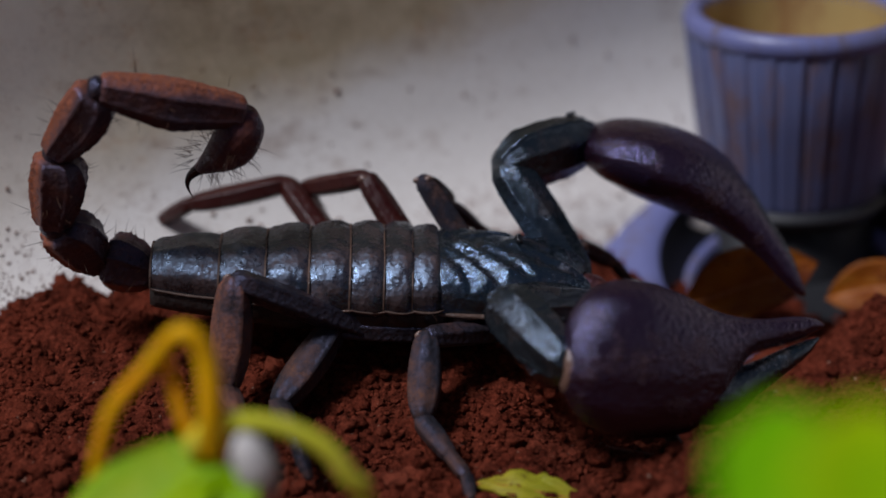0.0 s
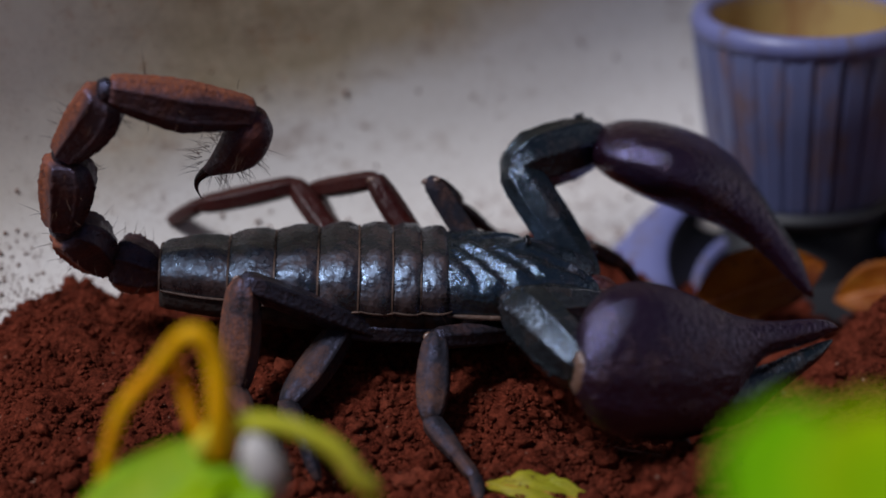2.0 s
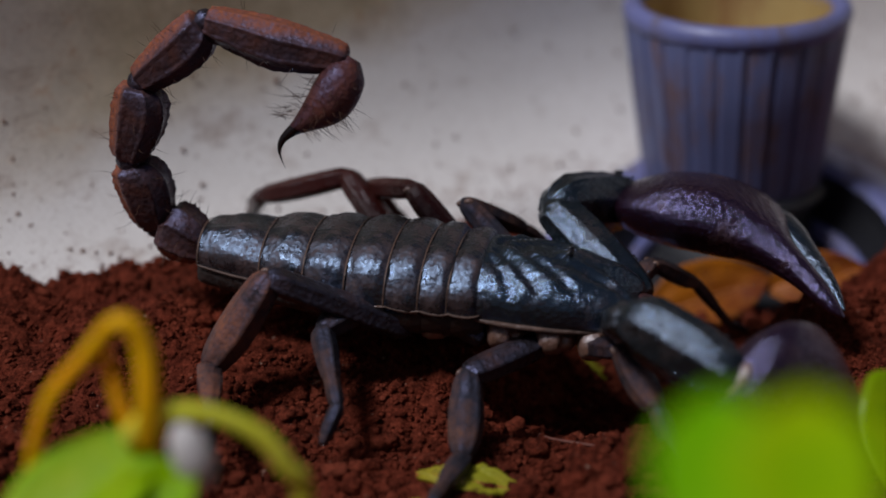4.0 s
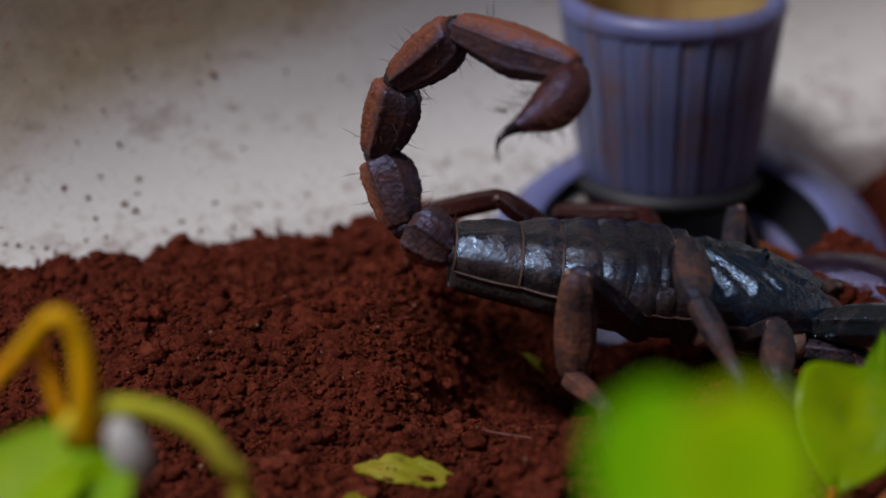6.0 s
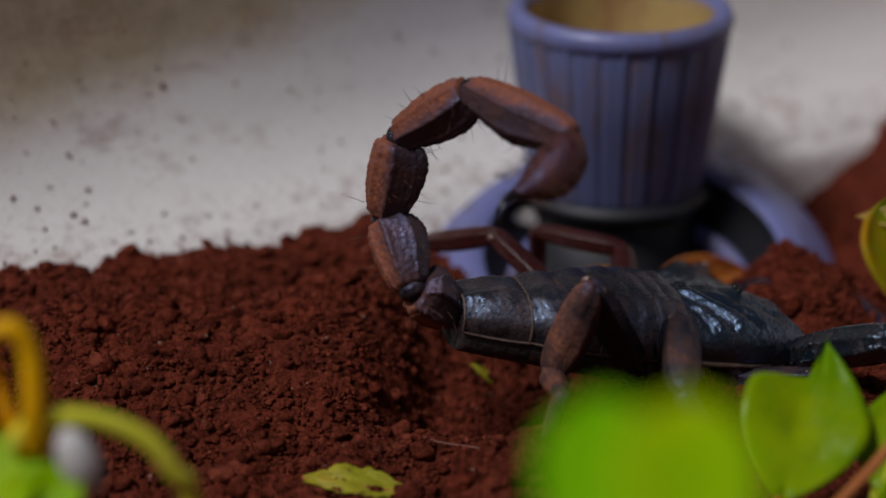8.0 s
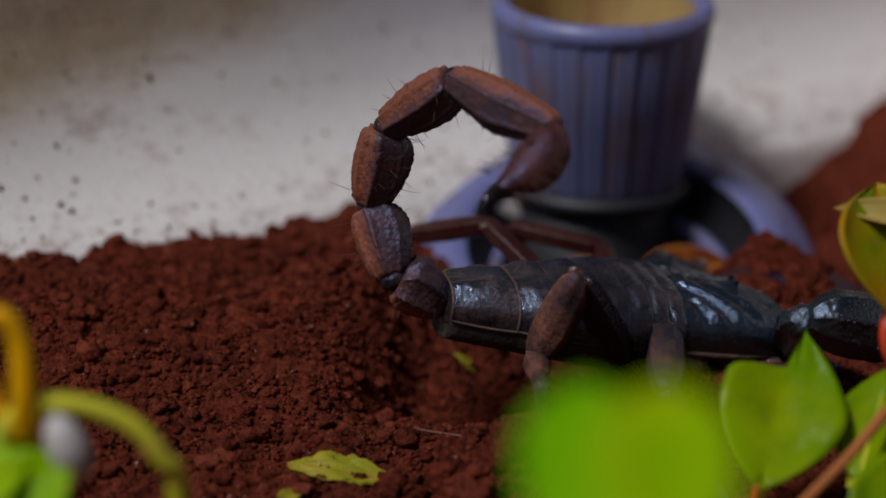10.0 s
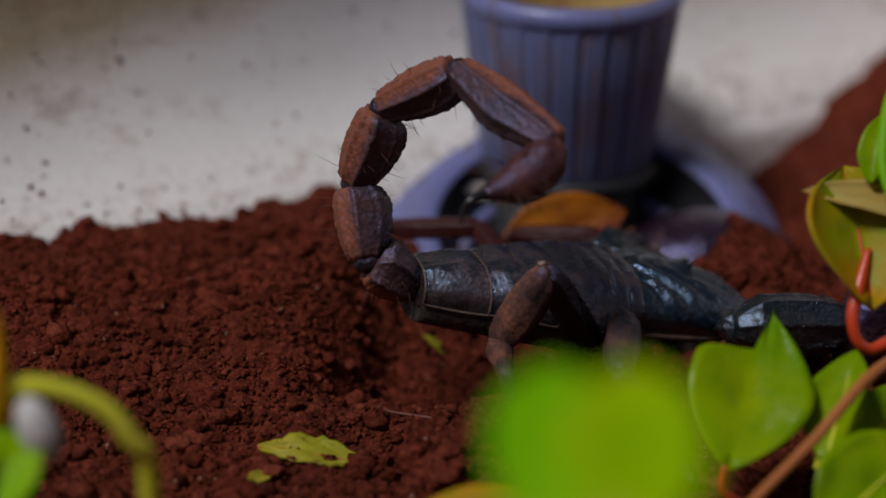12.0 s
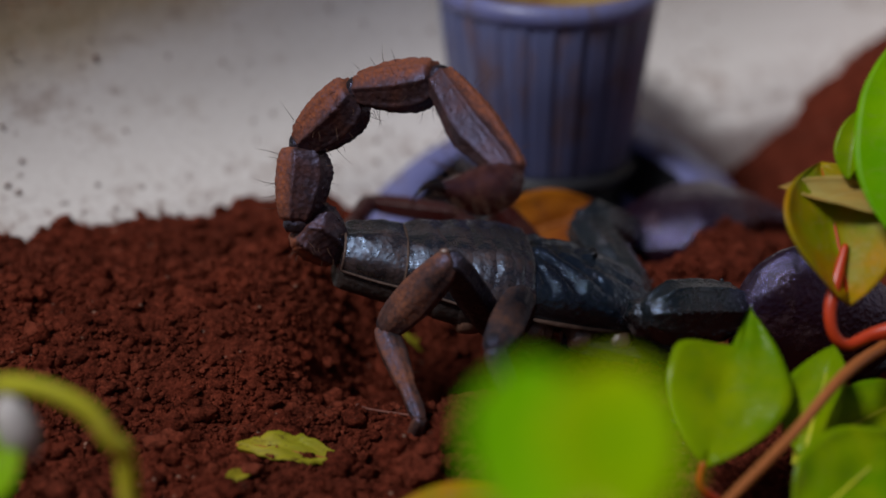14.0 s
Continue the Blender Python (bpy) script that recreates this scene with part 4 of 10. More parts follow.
def build_wilted_plant():
    root = empty("wilted_plant", "wilting seedling with orange looping stems and lime leaf", "plant")
    y = -0.0836
    stem("stem", [(-0.0536, y, -0.014), (-0.0544, y, 0.0150), (-0.0520, y, 0.0292), (-0.0472, y + 0.001, 0.0356), (-0.0430, y, 0.0404), (-0.0404, y, 0.0376), (-0.0400, y - 0.001, 0.0306), (-0.0405, y, 0.0258)],
         [0.0008, 0.0008, 0.0009, 0.0010, 0.0012, 0.0014, 0.0014], ORANGE_STEM, root, "orange arched stem")
    stem("stem", [(-0.0456, y + 0.002, 0.0374), (-0.0445, y + 0.002, 0.0336), (-0.0433, y + 0.001, 0.0290), (-0.0418, y, 0.0248)], [0.0007, 0.0008, 0.0007], ORANGE_STEM, root, "orange side stem")
    stem("stem", [(-0.0427, y, 0.0260), (-0.0398, y, 0.0293), (-0.0335, y, 0.0293), (-0.0280, y, 0.0267), (-0.0249, y, 0.0225), (-0.0234, y + 0.001, 0.0178), (-0.0228, y + 0.002, -0.010)],
         [0.0012, 0.0012, 0.0011, 0.0012, 0.0012, 0.0012, 0.0012], LIME_STEM, root, "yellow-green arched stem")
    leaf("leaf", (-0.0560, y - 0.010, 0.0150), (-0.0392, y + 0.002, 0.0272), (0.0, -0.45, 0.9), 0.0135, BRIGHT, root, "blurred lime leaf", cup=0.1, droop=0.05)
    leaf("leaf", (-0.0430, y - 0.006, 0.0170), (-0.0350, y - 0.003, 0.0250), (0.2, -0.5, 0.85), 0.0090, BRIGHT, root, "small lime leaf", cup=0.15, droop=0.05)
    bm = bmesh.new()
    loft(bm, smooth_rings([(-0.0040, 0, 0, 0.0007, 0.0007), (-0.0024, 0, 0, 0.0019, 0.0019), (0.0004, 0, 0, 0.0024, 0.0024), (0.0028, 0, 0, 0.0017, 0.0017), (0.0042, 0, 0, 0.0005, 0.0005)], 4), 14)
    bmesh.ops.rotate(bm, verts=bm.verts, matrix=Matrix.Rotation(radians(70), 3, "Y"))
    bmesh.ops.translate(bm, verts=bm.verts, vec=(-0.0353, y - 0.002, 0.0252))
    part("bud", bm, BUD, root, "pale whitish bud")
    return root


build_wilted_plant()


def build_leafy_plant():
    root = empty("leafy_plant", "young plant with lime heart-shaped leaves on reddish stems", "plant")
    stem("stem", [(0.0420, -0.0730, -0.0040), (0.0450, -0.0693, 0.0020), (0.0499, -0.0646, 0.0047), (0.0587, -0.0566, 0.0094), (0.0666, -0.0479, 0.0136), (0.0750, -0.0361, 0.0126), (0.0812, -0.0323, 0.0147), (0.0900, -0.0300, 0.0190)],
         [0.0006, 0.0006, 0.0007, 0.0008, 0.0009, 0.0011], BROWN_STEM, root, "brown creeping stem")
    stem("leaf_stalk", [(0.0830, -0.0350, 0.0165), (0.0772, -0.0363, 0.0152), (0.0726, -0.0365, 0.0141), (0.0690, -0.0378, 0.0131), (0.0669, -0.0381, 0.0148), (0.0664, -0.0368, 0.0179), (0.0676, -0.0343, 0.0214), (0.0690, -0.0315, 0.0250)],
         [0.0016, 0.0013, 0.0009, 0.0008, 0.0008, 0.0009, 0.0009, 0.0004], RED_STEM, root, "red leaf stalk")
    stem("leaf_stalk", [(0.0500, -0.0540, -0.0016), (0.0476, -0.0545, 0.0010), (0.0480, -0.0537, 0.0040)], [0.0006, 0.0005], RED_STEM, root, "thin red leaf stalk")
    stem("leaf_stalk", [(0.0625, -0.0440, 0.0050), (0.0606, -0.0500, 0.0020), (0.0612, -0.0520, 0.0040)], [0.0006, 0.0005], LIME_STEM, root, "thin green leaf stalk")
    leaf("leaf", (0.0488, -0.0525, 0.0048), (0.0561, -0.0347, 0.0172), (-0.10, -0.85, 0.45), 0.0165, GREEN, root, "glossy heart-shaped lime leaf folded on its midrib", heart=0.10, cup=0.13, droop=-0.02, widest=0.42, wave=0.03, nl=34, ends=((0.70, 2.6), (0.97, 0.90)))
    leaf("leaf", (0.0612, -0.0522, 0.0035), (0.0666, -0.0395, 0.0141), (-0.55, -0.75, 0.35), 0.0085, GREEN, root, "glossy lime leaf", rib=LIME_STEM, cup=0.24, droop=0.04, wave=0.03)
    leaf("leaf", (0.0650, -0.0470, 0.0035), (0.0800, -0.0370, 0.0065), (0.1, -0.35, 0.95), 0.0095, GREEN, root, "shaded lime leaf", rib=LIME_STEM, cup=0.15, droop=0.05)
    leaf("leaf", (0.0585, -0.0655, 0.0000), (0.0742, -0.0535, 0.0085), (0.05, -0.55, 0.85), 0.0140, GREEN, root, "broad lime leaf with a pale midrib", rib=LIME_STEM, cup=0.16, droop=0.1, wave=0.04)
    leaf("leaf", (0.0690, -0.0350, 0.0195), (0.0668, -0.0240, 0.0345), (0.15, -0.9, 0.3), 0.0175, YELLOWED, root, "yellowing folded leaf", rib=RED_STEM, heart=0.1, cup=0.34, droop=0.10, widest=0.5, wave=0.04)
    leaf("leaf", (0.0800, -0.0290, 0.0278), (0.0608, -0.0285, 0.0336), (0.1, -0.55, 0.8), 0.0052, CREAM, root, "curled cream leaf edge", cup=0.3, droop=0.14, wave=0.03)
    leaf("leaf", (0.0745, -0.0384, 0.0285), (0.0772, -0.0193, 0.0520), (-0.4, -0.8, 0.4), 0.0120, LIME, root, "upright bright lime leaf", cup=0.2, droop=0.05)
    leaf("leaf", (0.0694, -0.0282, 0.0330), (0.0714, -0.0229, 0.0418), (-0.6, -0.7, 0.3), 0.0045, GREEN, root, "narrow shaded lime leaf", cup=0.3, droop=0.1)
    stem("leaf_stalk", [(0.0860, -0.0320, 0.0165), (0.0800, -0.0360, 0.0230), (0.0745, -0.0384, 0.0290)], [0.0008, 0.0006], LIME_STEM, root, "green leaf stalk")
    leaf("leaf", (0.0262, -0.0678, 0.0020), (0.0085, -0.0667, 0.0060), (0, -0.5, 0.85), 0.0085, YELLOWED, root, "low yellow-green leaf", cup=0.1, droop=0.1)
    # the two leaves nearest to the lens
    leaf("leaf", (0.0156, -0.1716, 0.0577), (0.0161, -0.1503, 0.0648), (-0.15, -0.75, 0.6), 0.0102, LIME, root, "broad lime leaf close to the lens", cup=0.06, droop=0.06, blunt=1.7, widest=0.5)
    leaf("leaf", (0.0206, -0.1815, 0.0632), (0.0223, -0.1606, 0.0695), (-0.05, -0.70, 0.7), 0.0110, BRIGHT, root, "yellow-green leaf close to the lens", cup=0.06, droop=0.06, blunt=1.7, widest=0.5)
    stem("leaf_stalk", [(0.0270, -0.160, -0.006), (0.0235, -0.178, 0.025), (0.0206, -0.1815, 0.0632), (0.0156, -0.1716, 0.0577)], [0.0007, 0.0006, 0.0005], LIME_STEM, root, "lime leaf stalk")
    return root


build_leafy_plant()


def ground_leaf(name, label, base, tip, width, material, group="", lift=0.0008, **more):
    ob = leaf(name, (base[0], base[1], ground_height(*base) + lift), (tip[0], tip[1], ground_height(*tip) + lift), (0.1, -0.25, 1), width, material, None, "", **more)
    return tagged(ob, label, "leaf", group)


ground_leaf("fallen_leaf", "torn yellow-green fallen leaf on the soil", (-0.0130, -0.0312), (0.0042, -0.0330), 0.0056, FALLEN, "fallen leaves", 0.0022, wave=0.08, cup=0.14, ragged=0.36, nl=44, rib=BROWN_STEM, widest=0.3, tail=0.15)
ground_leaf("fallen_leaf", "small curled yellow-green leaf scrap on the soil", (-0.0140, -0.0420), (-0.0108, -0.0367), 0.0024, FALLEN, "fallen leaves", 0.0012, cup=0.2)
ground_leaf("fallen_leaf", "olive fallen leaf half buried in soil", (0.0096, 0.0180), (0.0178, 0.0156), 0.0046, FALLEN, "fallen leaves", 0.0003, cup=0.04, wave=0.03, ragged=0.2)
parts["dried_leaf"] = tagged(leaf("dried_leaf", (0, 0, 0), (0.0212, 0.0055, 0.0060), (0.1, -0.7, 0.7), 0.0118, DRIED, None, "", rib=BROWN_STEM, cup=0.18, droop=0.06, wave=0.03),
                             "orange-brown dried leaf pushed about by the pincers", "leaf", "dried leaves")
other = leaf("dried_leaf", (0.0410, 0.0440, -0.0095), (0.0570, 0.0425, -0.0045), (0.1, -0.75, 0.65), 0.0085, DRIED, None, "", rib=BROWN_STEM, cup=0.2, droop=0.08, wave=0.03)
tagged(other, "yellow-orange dried leaf lying in the dish", "leaf", "dried leaves")

for line in ([(0.0039, -0.0142), (0.0059, -0.0197), (0.0114, -0.0237)], [(0.0127, -0.0191), (0.0170, -0.0225), (0.0200, -0.0228)]):
    bm = bmesh.new()
    tube(bm, curve([(x, y, ground_height(x, y) + 0.0012 + 0.0008 * (k == 0)) for k, (x, y) in enumerate(line)], 6), [0.00040, 0.00034, 0.00022], 6)
    tagged(part("rootlet", bm, ROOT), "thin brown rootlet on the soil", "root", "rootlets")


def motions():
    walk(parts["root"], [
        (0, pose(-0.0602, -0.0008, 0.0140, 0.0, 3.6, 4.5)), (2.7, pose(-0.0602, -0.0008, 0.0140, 0.0, 3.6, 4.5)),
        (3.4, pose(-0.0541, 0.0011, 0.0140, -0.0, 3.7, -1.0)), (4.1, pose(-0.0426, 0.0045, 0.0140, -0.0, 3.6, -11.2)),
        (4.8, pose(-0.0365, 0.0063, 0.0140, -0.0, 3.5, -16.5)), (5, pose(-0.0345, 0.0038, 0.0140, -0.0, 3.6, -15.7)),
        (5.2, pose(-0.0306, 0.0005, 0.0140, -0.0, 3.8, -12.2)), (5.35, pose(-0.0265, -0.0047, 0.0135, -0.0, 3.6, -6.2)),
        (5.5, pose(-0.0225, -0.0099, 0.0130, 0.0, 3.4, 0.0)), (5.65, pose(-0.0148, -0.0076, 0.0135, -0.0, 5.3, -0.0)),
        (5.8, pose(-0.0071, -0.0052, 0.0140, -0.0, 7.3, -0.0)), (5.95, pose(-0.0012, -0.0016, 0.0140, 0.0, 8.9, 1.7)),
        (6, pose(0.0008, -0.0004, 0.0140, 0.0, 9.4, 2.3)), (6.1, pose(0.0057, -0.0029, 0.0140, 0.0, 10.6, 9.2)),
        (6.3, pose(0.0061, -0.0045, 0.0130, 0.0, 10.5, 12.3)), (6.5, pose(0.0065, -0.0061, 0.0120, 0.0, 10.4, 15.3)),
        (7, pose(0.0061, -0.0051, 0.0120, 0.0, 10.4, 13.2)), (7.5, pose(0.0081, -0.0091, 0.0100, 0.0, 9.8, 14.9)),
        (8.2, pose(0.0082, -0.0090, 0.0100, 0.0, 9.9, 15.0)), (9.2, pose(0.0087, -0.0088, 0.0100, 0.0, 10.2, 15.2)),
        (10.5, pose(0.0090, -0.0086, 0.0100, 0.0, 10.4, 15.4)), (11, pose(0.0092, -0.0081, 0.0100, 0.0, 10.9, 17.0)),
        (11.2, pose(0.0092, -0.0082, 0.0100, 0.0, 10.9, 17.1)), (12.5, pose(0.0086, -0.0097, 0.0100, 0.0, 10.9, 17.4)),
        (12.75, pose(0.0071, -0.0087, 0.0110, 0.0, 11.4, 13.3)), (13, pose(0.0056, -0.0077, 0.0120, 0.0, 11.9, 8.8)),
        (13.25, pose(0.0037, -0.0066, 0.0125, 0.0, 12.1, 7.3)), (13.5, pose(0.0018, -0.0056, 0.0130, 0.0, 12.2, 5.7)),
        (14, pose(0.0017, -0.0049, 0.0130, 0.0, 12.2, 4.7))])
    walk(parts["tergite_0"], [
        (0, bone(0, 0, 0, 5, 0, 0)), (2.7, bone(0, 0, 0, 5, 0, 0)), (3.4, bone(0, 0, 0, 5, 0, 0)), (4.1, bone(0, 0, 0, 5, 0, 0)),
        (4.8, bone(0, 0, 0, 5, 0, 0)), (5, bone(0, 0, 0, 5, 0, 0)), (5.2, bone(0, 0, 0, 5, 0, 0)), (5.35, bone(0, 0, 0, 5, 0, 0)),
        (5.5, bone(0, 0, 0, 5, 0, 0)), (5.65, bone(0, 0, 0, 5, 0, 0)), (5.8, bone(0, 0, 0, 5, 0, 0)), (5.95, bone(0, 0, 0, 5, 0, 0)),
        (6, bone(0, 0, 0, 5, 0, 0)), (6.1, bone(0, 0, 0, 5, 0, 0)), (6.3, bone(0, 0, 0, 5, 0, 0)), (6.5, bone(0, 0, 0, 5, 0, 0)),
        (7, bone(0, 0, 0, 5, 0, 0)), (7.5, bone(0, 0, 0, 5, 0, 0)), (8.2, bone(0, 0, 0, 5, 0, 0)), (9.2, bone(0, 0, 0, 5, 0, 0)),
        (10.5, bone(0, 0, 0, 5, 0, 0)), (11, bone(0, 0, 0, 5, 0, 0)), (11.2, bone(0, 0, 0, 5, 0, 0)), (12.5, bone(0, 0, 0, 5, 0, 0)),
        (12.75, bone(0, 0, 0, 5, 0, 0)), (13, bone(0, 0, 0, 5, 0, 0)), (13.25, bone(0, 0, 0, 5, 0, 0)), (13.5, bone(0, 0, 0, 5, 0, 0)),
        (14, bone(0, 0, 0, 5, 0, 0))])
    walk(parts["tergite_1"], [
        (0, bone(9.8, 0, 0, 14.8, 0, 0)), (2.7, bone(9.8, 0, 0, 14.8, 0, 0)), (3.4, bone(9.7, 0, 0, 14.7, 0, 0)), (4.1, bone(9.8, 0, 0, 14.8, 0, 0)),
        (4.8, bone(9.9, 0, 0, 14.9, 0, 0)), (5, bone(9.8, 0, 0, 14.8, 0, 0)), (5.2, bone(9.6, 0, 0, 14.6, 0, 0)),
        (5.35, bone(9.6, 0, 0, 14.6, 0, 0)), (5.5, bone(9.6, 0, 0, 14.6, 0, 0)), (5.65, bone(9.4, 0, 0, 14.4, 0, 0)),
        (5.8, bone(9.3, 0, 0, 14.3, 0, 0)), (5.95, bone(9.3, 0, 0, 14.3, 0, 0)), (6, bone(9.3, 0, 0, 14.3, 0, 0)),
        (6.1, bone(9.2, 0, 0, 14.2, 0, 0)), (6.3, bone(9.3, 0, 0, 14.3, 0, 0)), (6.5, bone(9.3, 0, 0, 14.3, 0, 0)), (7, bone(9.3, 0, 0, 14.3, 0, 0)),
        (7.5, bone(9.1, 0, 0, 14.1, 0, 0)), (8.2, bone(9.2, 0, 0, 14.2, 0, 0)), (9.2, bone(9.2, 0, 0, 14.2, 0, 0)),
        (10.5, bone(9.3, 0, 0, 14.3, 0, 0)), (11, bone(9.1, 0, 0, 14.1, 0, 0)), (11.2, bone(9.1, 0, 0, 14.1, 0, 0)),
        (12.5, bone(9.2, 0, 0, 14.2, 0, 0)), (12.75, bone(9, 0, 0, 14, 0, 0)), (13, bone(8.9, 0, 0, 13.9, 0, 0)),
        (13.25, bone(8.8, 0, 0, 13.8, 0, 0)), (13.5, bone(8.8, 0, 0, 13.8, 0, 0)), (14, bone(8.8, 0, 0, 13.8, 0, 0))])
    walk(parts["tergite_2"], [
        (0, bone(16.4, 0, 0, 21.4, 0, 0)), (2.7, bone(16.4, 0, 0, 21.4, 0, 0)), (3.4, bone(16.3, 0, 0, 21.3, 0, 0)),
        (4.1, bone(16.5, 0, 0, 21.5, 0, 0)), (4.8, bone(16.7, 0, 0, 21.7, 0, 0)), (5, bone(16.6, 0, 0, 21.6, 0, 0)), (5.2, bone(16, 0, 0, 21, 0, 0)),
        (5.35, bone(15.8, 0, 0, 20.8, 0, 0)), (5.5, bone(15.8, 0, 0, 20.8, 0, 0)), (5.65, bone(15.4, 0, 0, 20.4, 0, 0)),
        (5.8, bone(15, 0, 0, 20, 0, 0)), (5.95, bone(14.9, 0, 0, 19.9, 0, 0)), (6, bone(14.9, 0, 0, 19.9, 0, 0)),
        (6.1, bone(14.8, 0, 0, 19.8, 0, 0)), (6.3, bone(14.9, 0, 0, 19.9, 0, 0)), (6.5, bone(15, 0, 0, 20, 0, 0)), (7, bone(15, 0, 0, 20, 0, 0)),
        (7.5, bone(14.5, 0, 0, 19.5, 0, 0)), (8.2, bone(14.6, 0, 0, 19.6, 0, 0)), (9.2, bone(14.8, 0, 0, 19.8, 0, 0)),
        (10.5, bone(15, 0, 0, 20, 0, 0)), (11, bone(14.5, 0, 0, 19.5, 0, 0)), (11.2, bone(14.5, 0, 0, 19.5, 0, 0)),
        (12.5, bone(14.6, 0, 0, 19.6, 0, 0)), (12.75, bone(14.1, 0, 0, 19.1, 0, 0)), (13, bone(13.7, 0, 0, 18.7, 0, 0)),
        (13.25, bone(13.6, 0, 0, 18.6, 0, 0)), (13.5, bone(13.5, 0, 0, 18.5, 0, 0)), (14, bone(13.5, 0, 0, 18.5, 0, 0))])
    walk(parts["tergite_3"], [
        (0, bone(22.6, 0, 0, 27.6, 0, 0)), (2.7, bone(22.6, 0, 0, 27.6, 0, 0)), (3.4, bone(22.4, 0, 0, 27.4, 0, 0)),
        (4.1, bone(22.8, 0, 0, 27.8, 0, 0)), (4.8, bone(23.2, 0, 0, 28.2, 0, 0)), (5, bone(23, 0, 0, 28, 0, 0)), (5.2, bone(21.8, 0, 0, 26.8, 0, 0)),
        (5.35, bone(21.5, 0, 0, 26.5, 0, 0)), (5.5, bone(21.3, 0, 0, 26.3, 0, 0)), (5.65, bone(20.6, 0, 0, 25.6, 0, 0)),
        (5.8, bone(19.8, 0, 0, 24.8, 0, 0)), (5.95, bone(19.8, 0, 0, 24.8, 0, 0)), (6, bone(19.8, 0, 0, 24.8, 0, 0)),
        (6.1, bone(19.6, 0, 0, 24.6, 0, 0)), (6.3, bone(19.7, 0, 0, 24.7, 0, 0)), (6.5, bone(20, 0, 0, 25, 0, 0)), (7, bone(19.8, 0, 0, 24.8, 0, 0)),
        (7.5, bone(18.9, 0, 0, 23.9, 0, 0)), (8.2, bone(19.1, 0, 0, 24.1, 0, 0)), (9.2, bone(19.5, 0, 0, 24.5, 0, 0)),
        (10.5, bone(19.8, 0, 0, 24.8, 0, 0)), (11, bone(19, 0, 0, 24, 0, 0)), (11.2, bone(19, 0, 0, 24, 0, 0)), (12.5, bone(19.1, 0, 0, 24.1, 0, 0)),
        (12.75, bone(18.2, 0, 0, 23.2, 0, 0)), (13, bone(17.4, 0, 0, 22.4, 0, 0)), (13.25, bone(17.2, 0, 0, 22.2, 0, 0)),
        (13.5, bone(17, 0, 0, 22, 0, 0)), (14, bone(17, 0, 0, 22, 0, 0))])
    walk(parts["tergite_4"], [
        (0, bone(28.4, 0, 0, 33.4, 0, 0)), (2.7, bone(28.4, 0, 0, 33.4, 0, 0)), (3.4, bone(28.2, 0, 0, 33.2, 0, 0)),
        (4.1, bone(28.7, 0, 0, 33.7, 0, 0)), (4.8, bone(29.4, 0, 0, 34.4, 0, 0)), (5, bone(29, 0, 0, 34, 0, 0)), (5.2, bone(27.2, 0, 0, 32.2, 0, 0)),
        (5.35, bone(26.6, 0, 0, 31.6, 0, 0)), (5.5, bone(26.4, 0, 0, 31.4, 0, 0)), (5.65, bone(25.2, 0, 0, 30.2, 0, 0)),
        (5.8, bone(24, 0, 0, 29, 0, 0)), (5.95, bone(24, 0, 0, 29, 0, 0)), (6, bone(24, 0, 0, 29, 0, 0)), (6.1, bone(23.7, 0, 0, 28.7, 0, 0)),
        (6.3, bone(23.9, 0, 0, 28.9, 0, 0)), (6.5, bone(24.3, 0, 0, 29.3, 0, 0)), (7, bone(24.1, 0, 0, 29.1, 0, 0)),
        (7.5, bone(22.7, 0, 0, 27.7, 0, 0)), (8.2, bone(22.9, 0, 0, 27.9, 0, 0)), (9.2, bone(23.5, 0, 0, 28.5, 0, 0)),
        (10.5, bone(24.1, 0, 0, 29.1, 0, 0)), (11, bone(22.7, 0, 0, 27.7, 0, 0)), (11.2, bone(22.7, 0, 0, 27.7, 0, 0)),
        (12.5, bone(22.9, 0, 0, 27.9, 0, 0)), (12.75, bone(21.5, 0, 0, 26.5, 0, 0)), (13, bone(20.3, 0, 0, 25.3, 0, 0)),
        (13.25, bone(19.9, 0, 0, 24.9, 0, 0)), (13.5, bone(19.6, 0, 0, 24.6, 0, 0)), (14, bone(19.7, 0, 0, 24.7, 0, 0))])
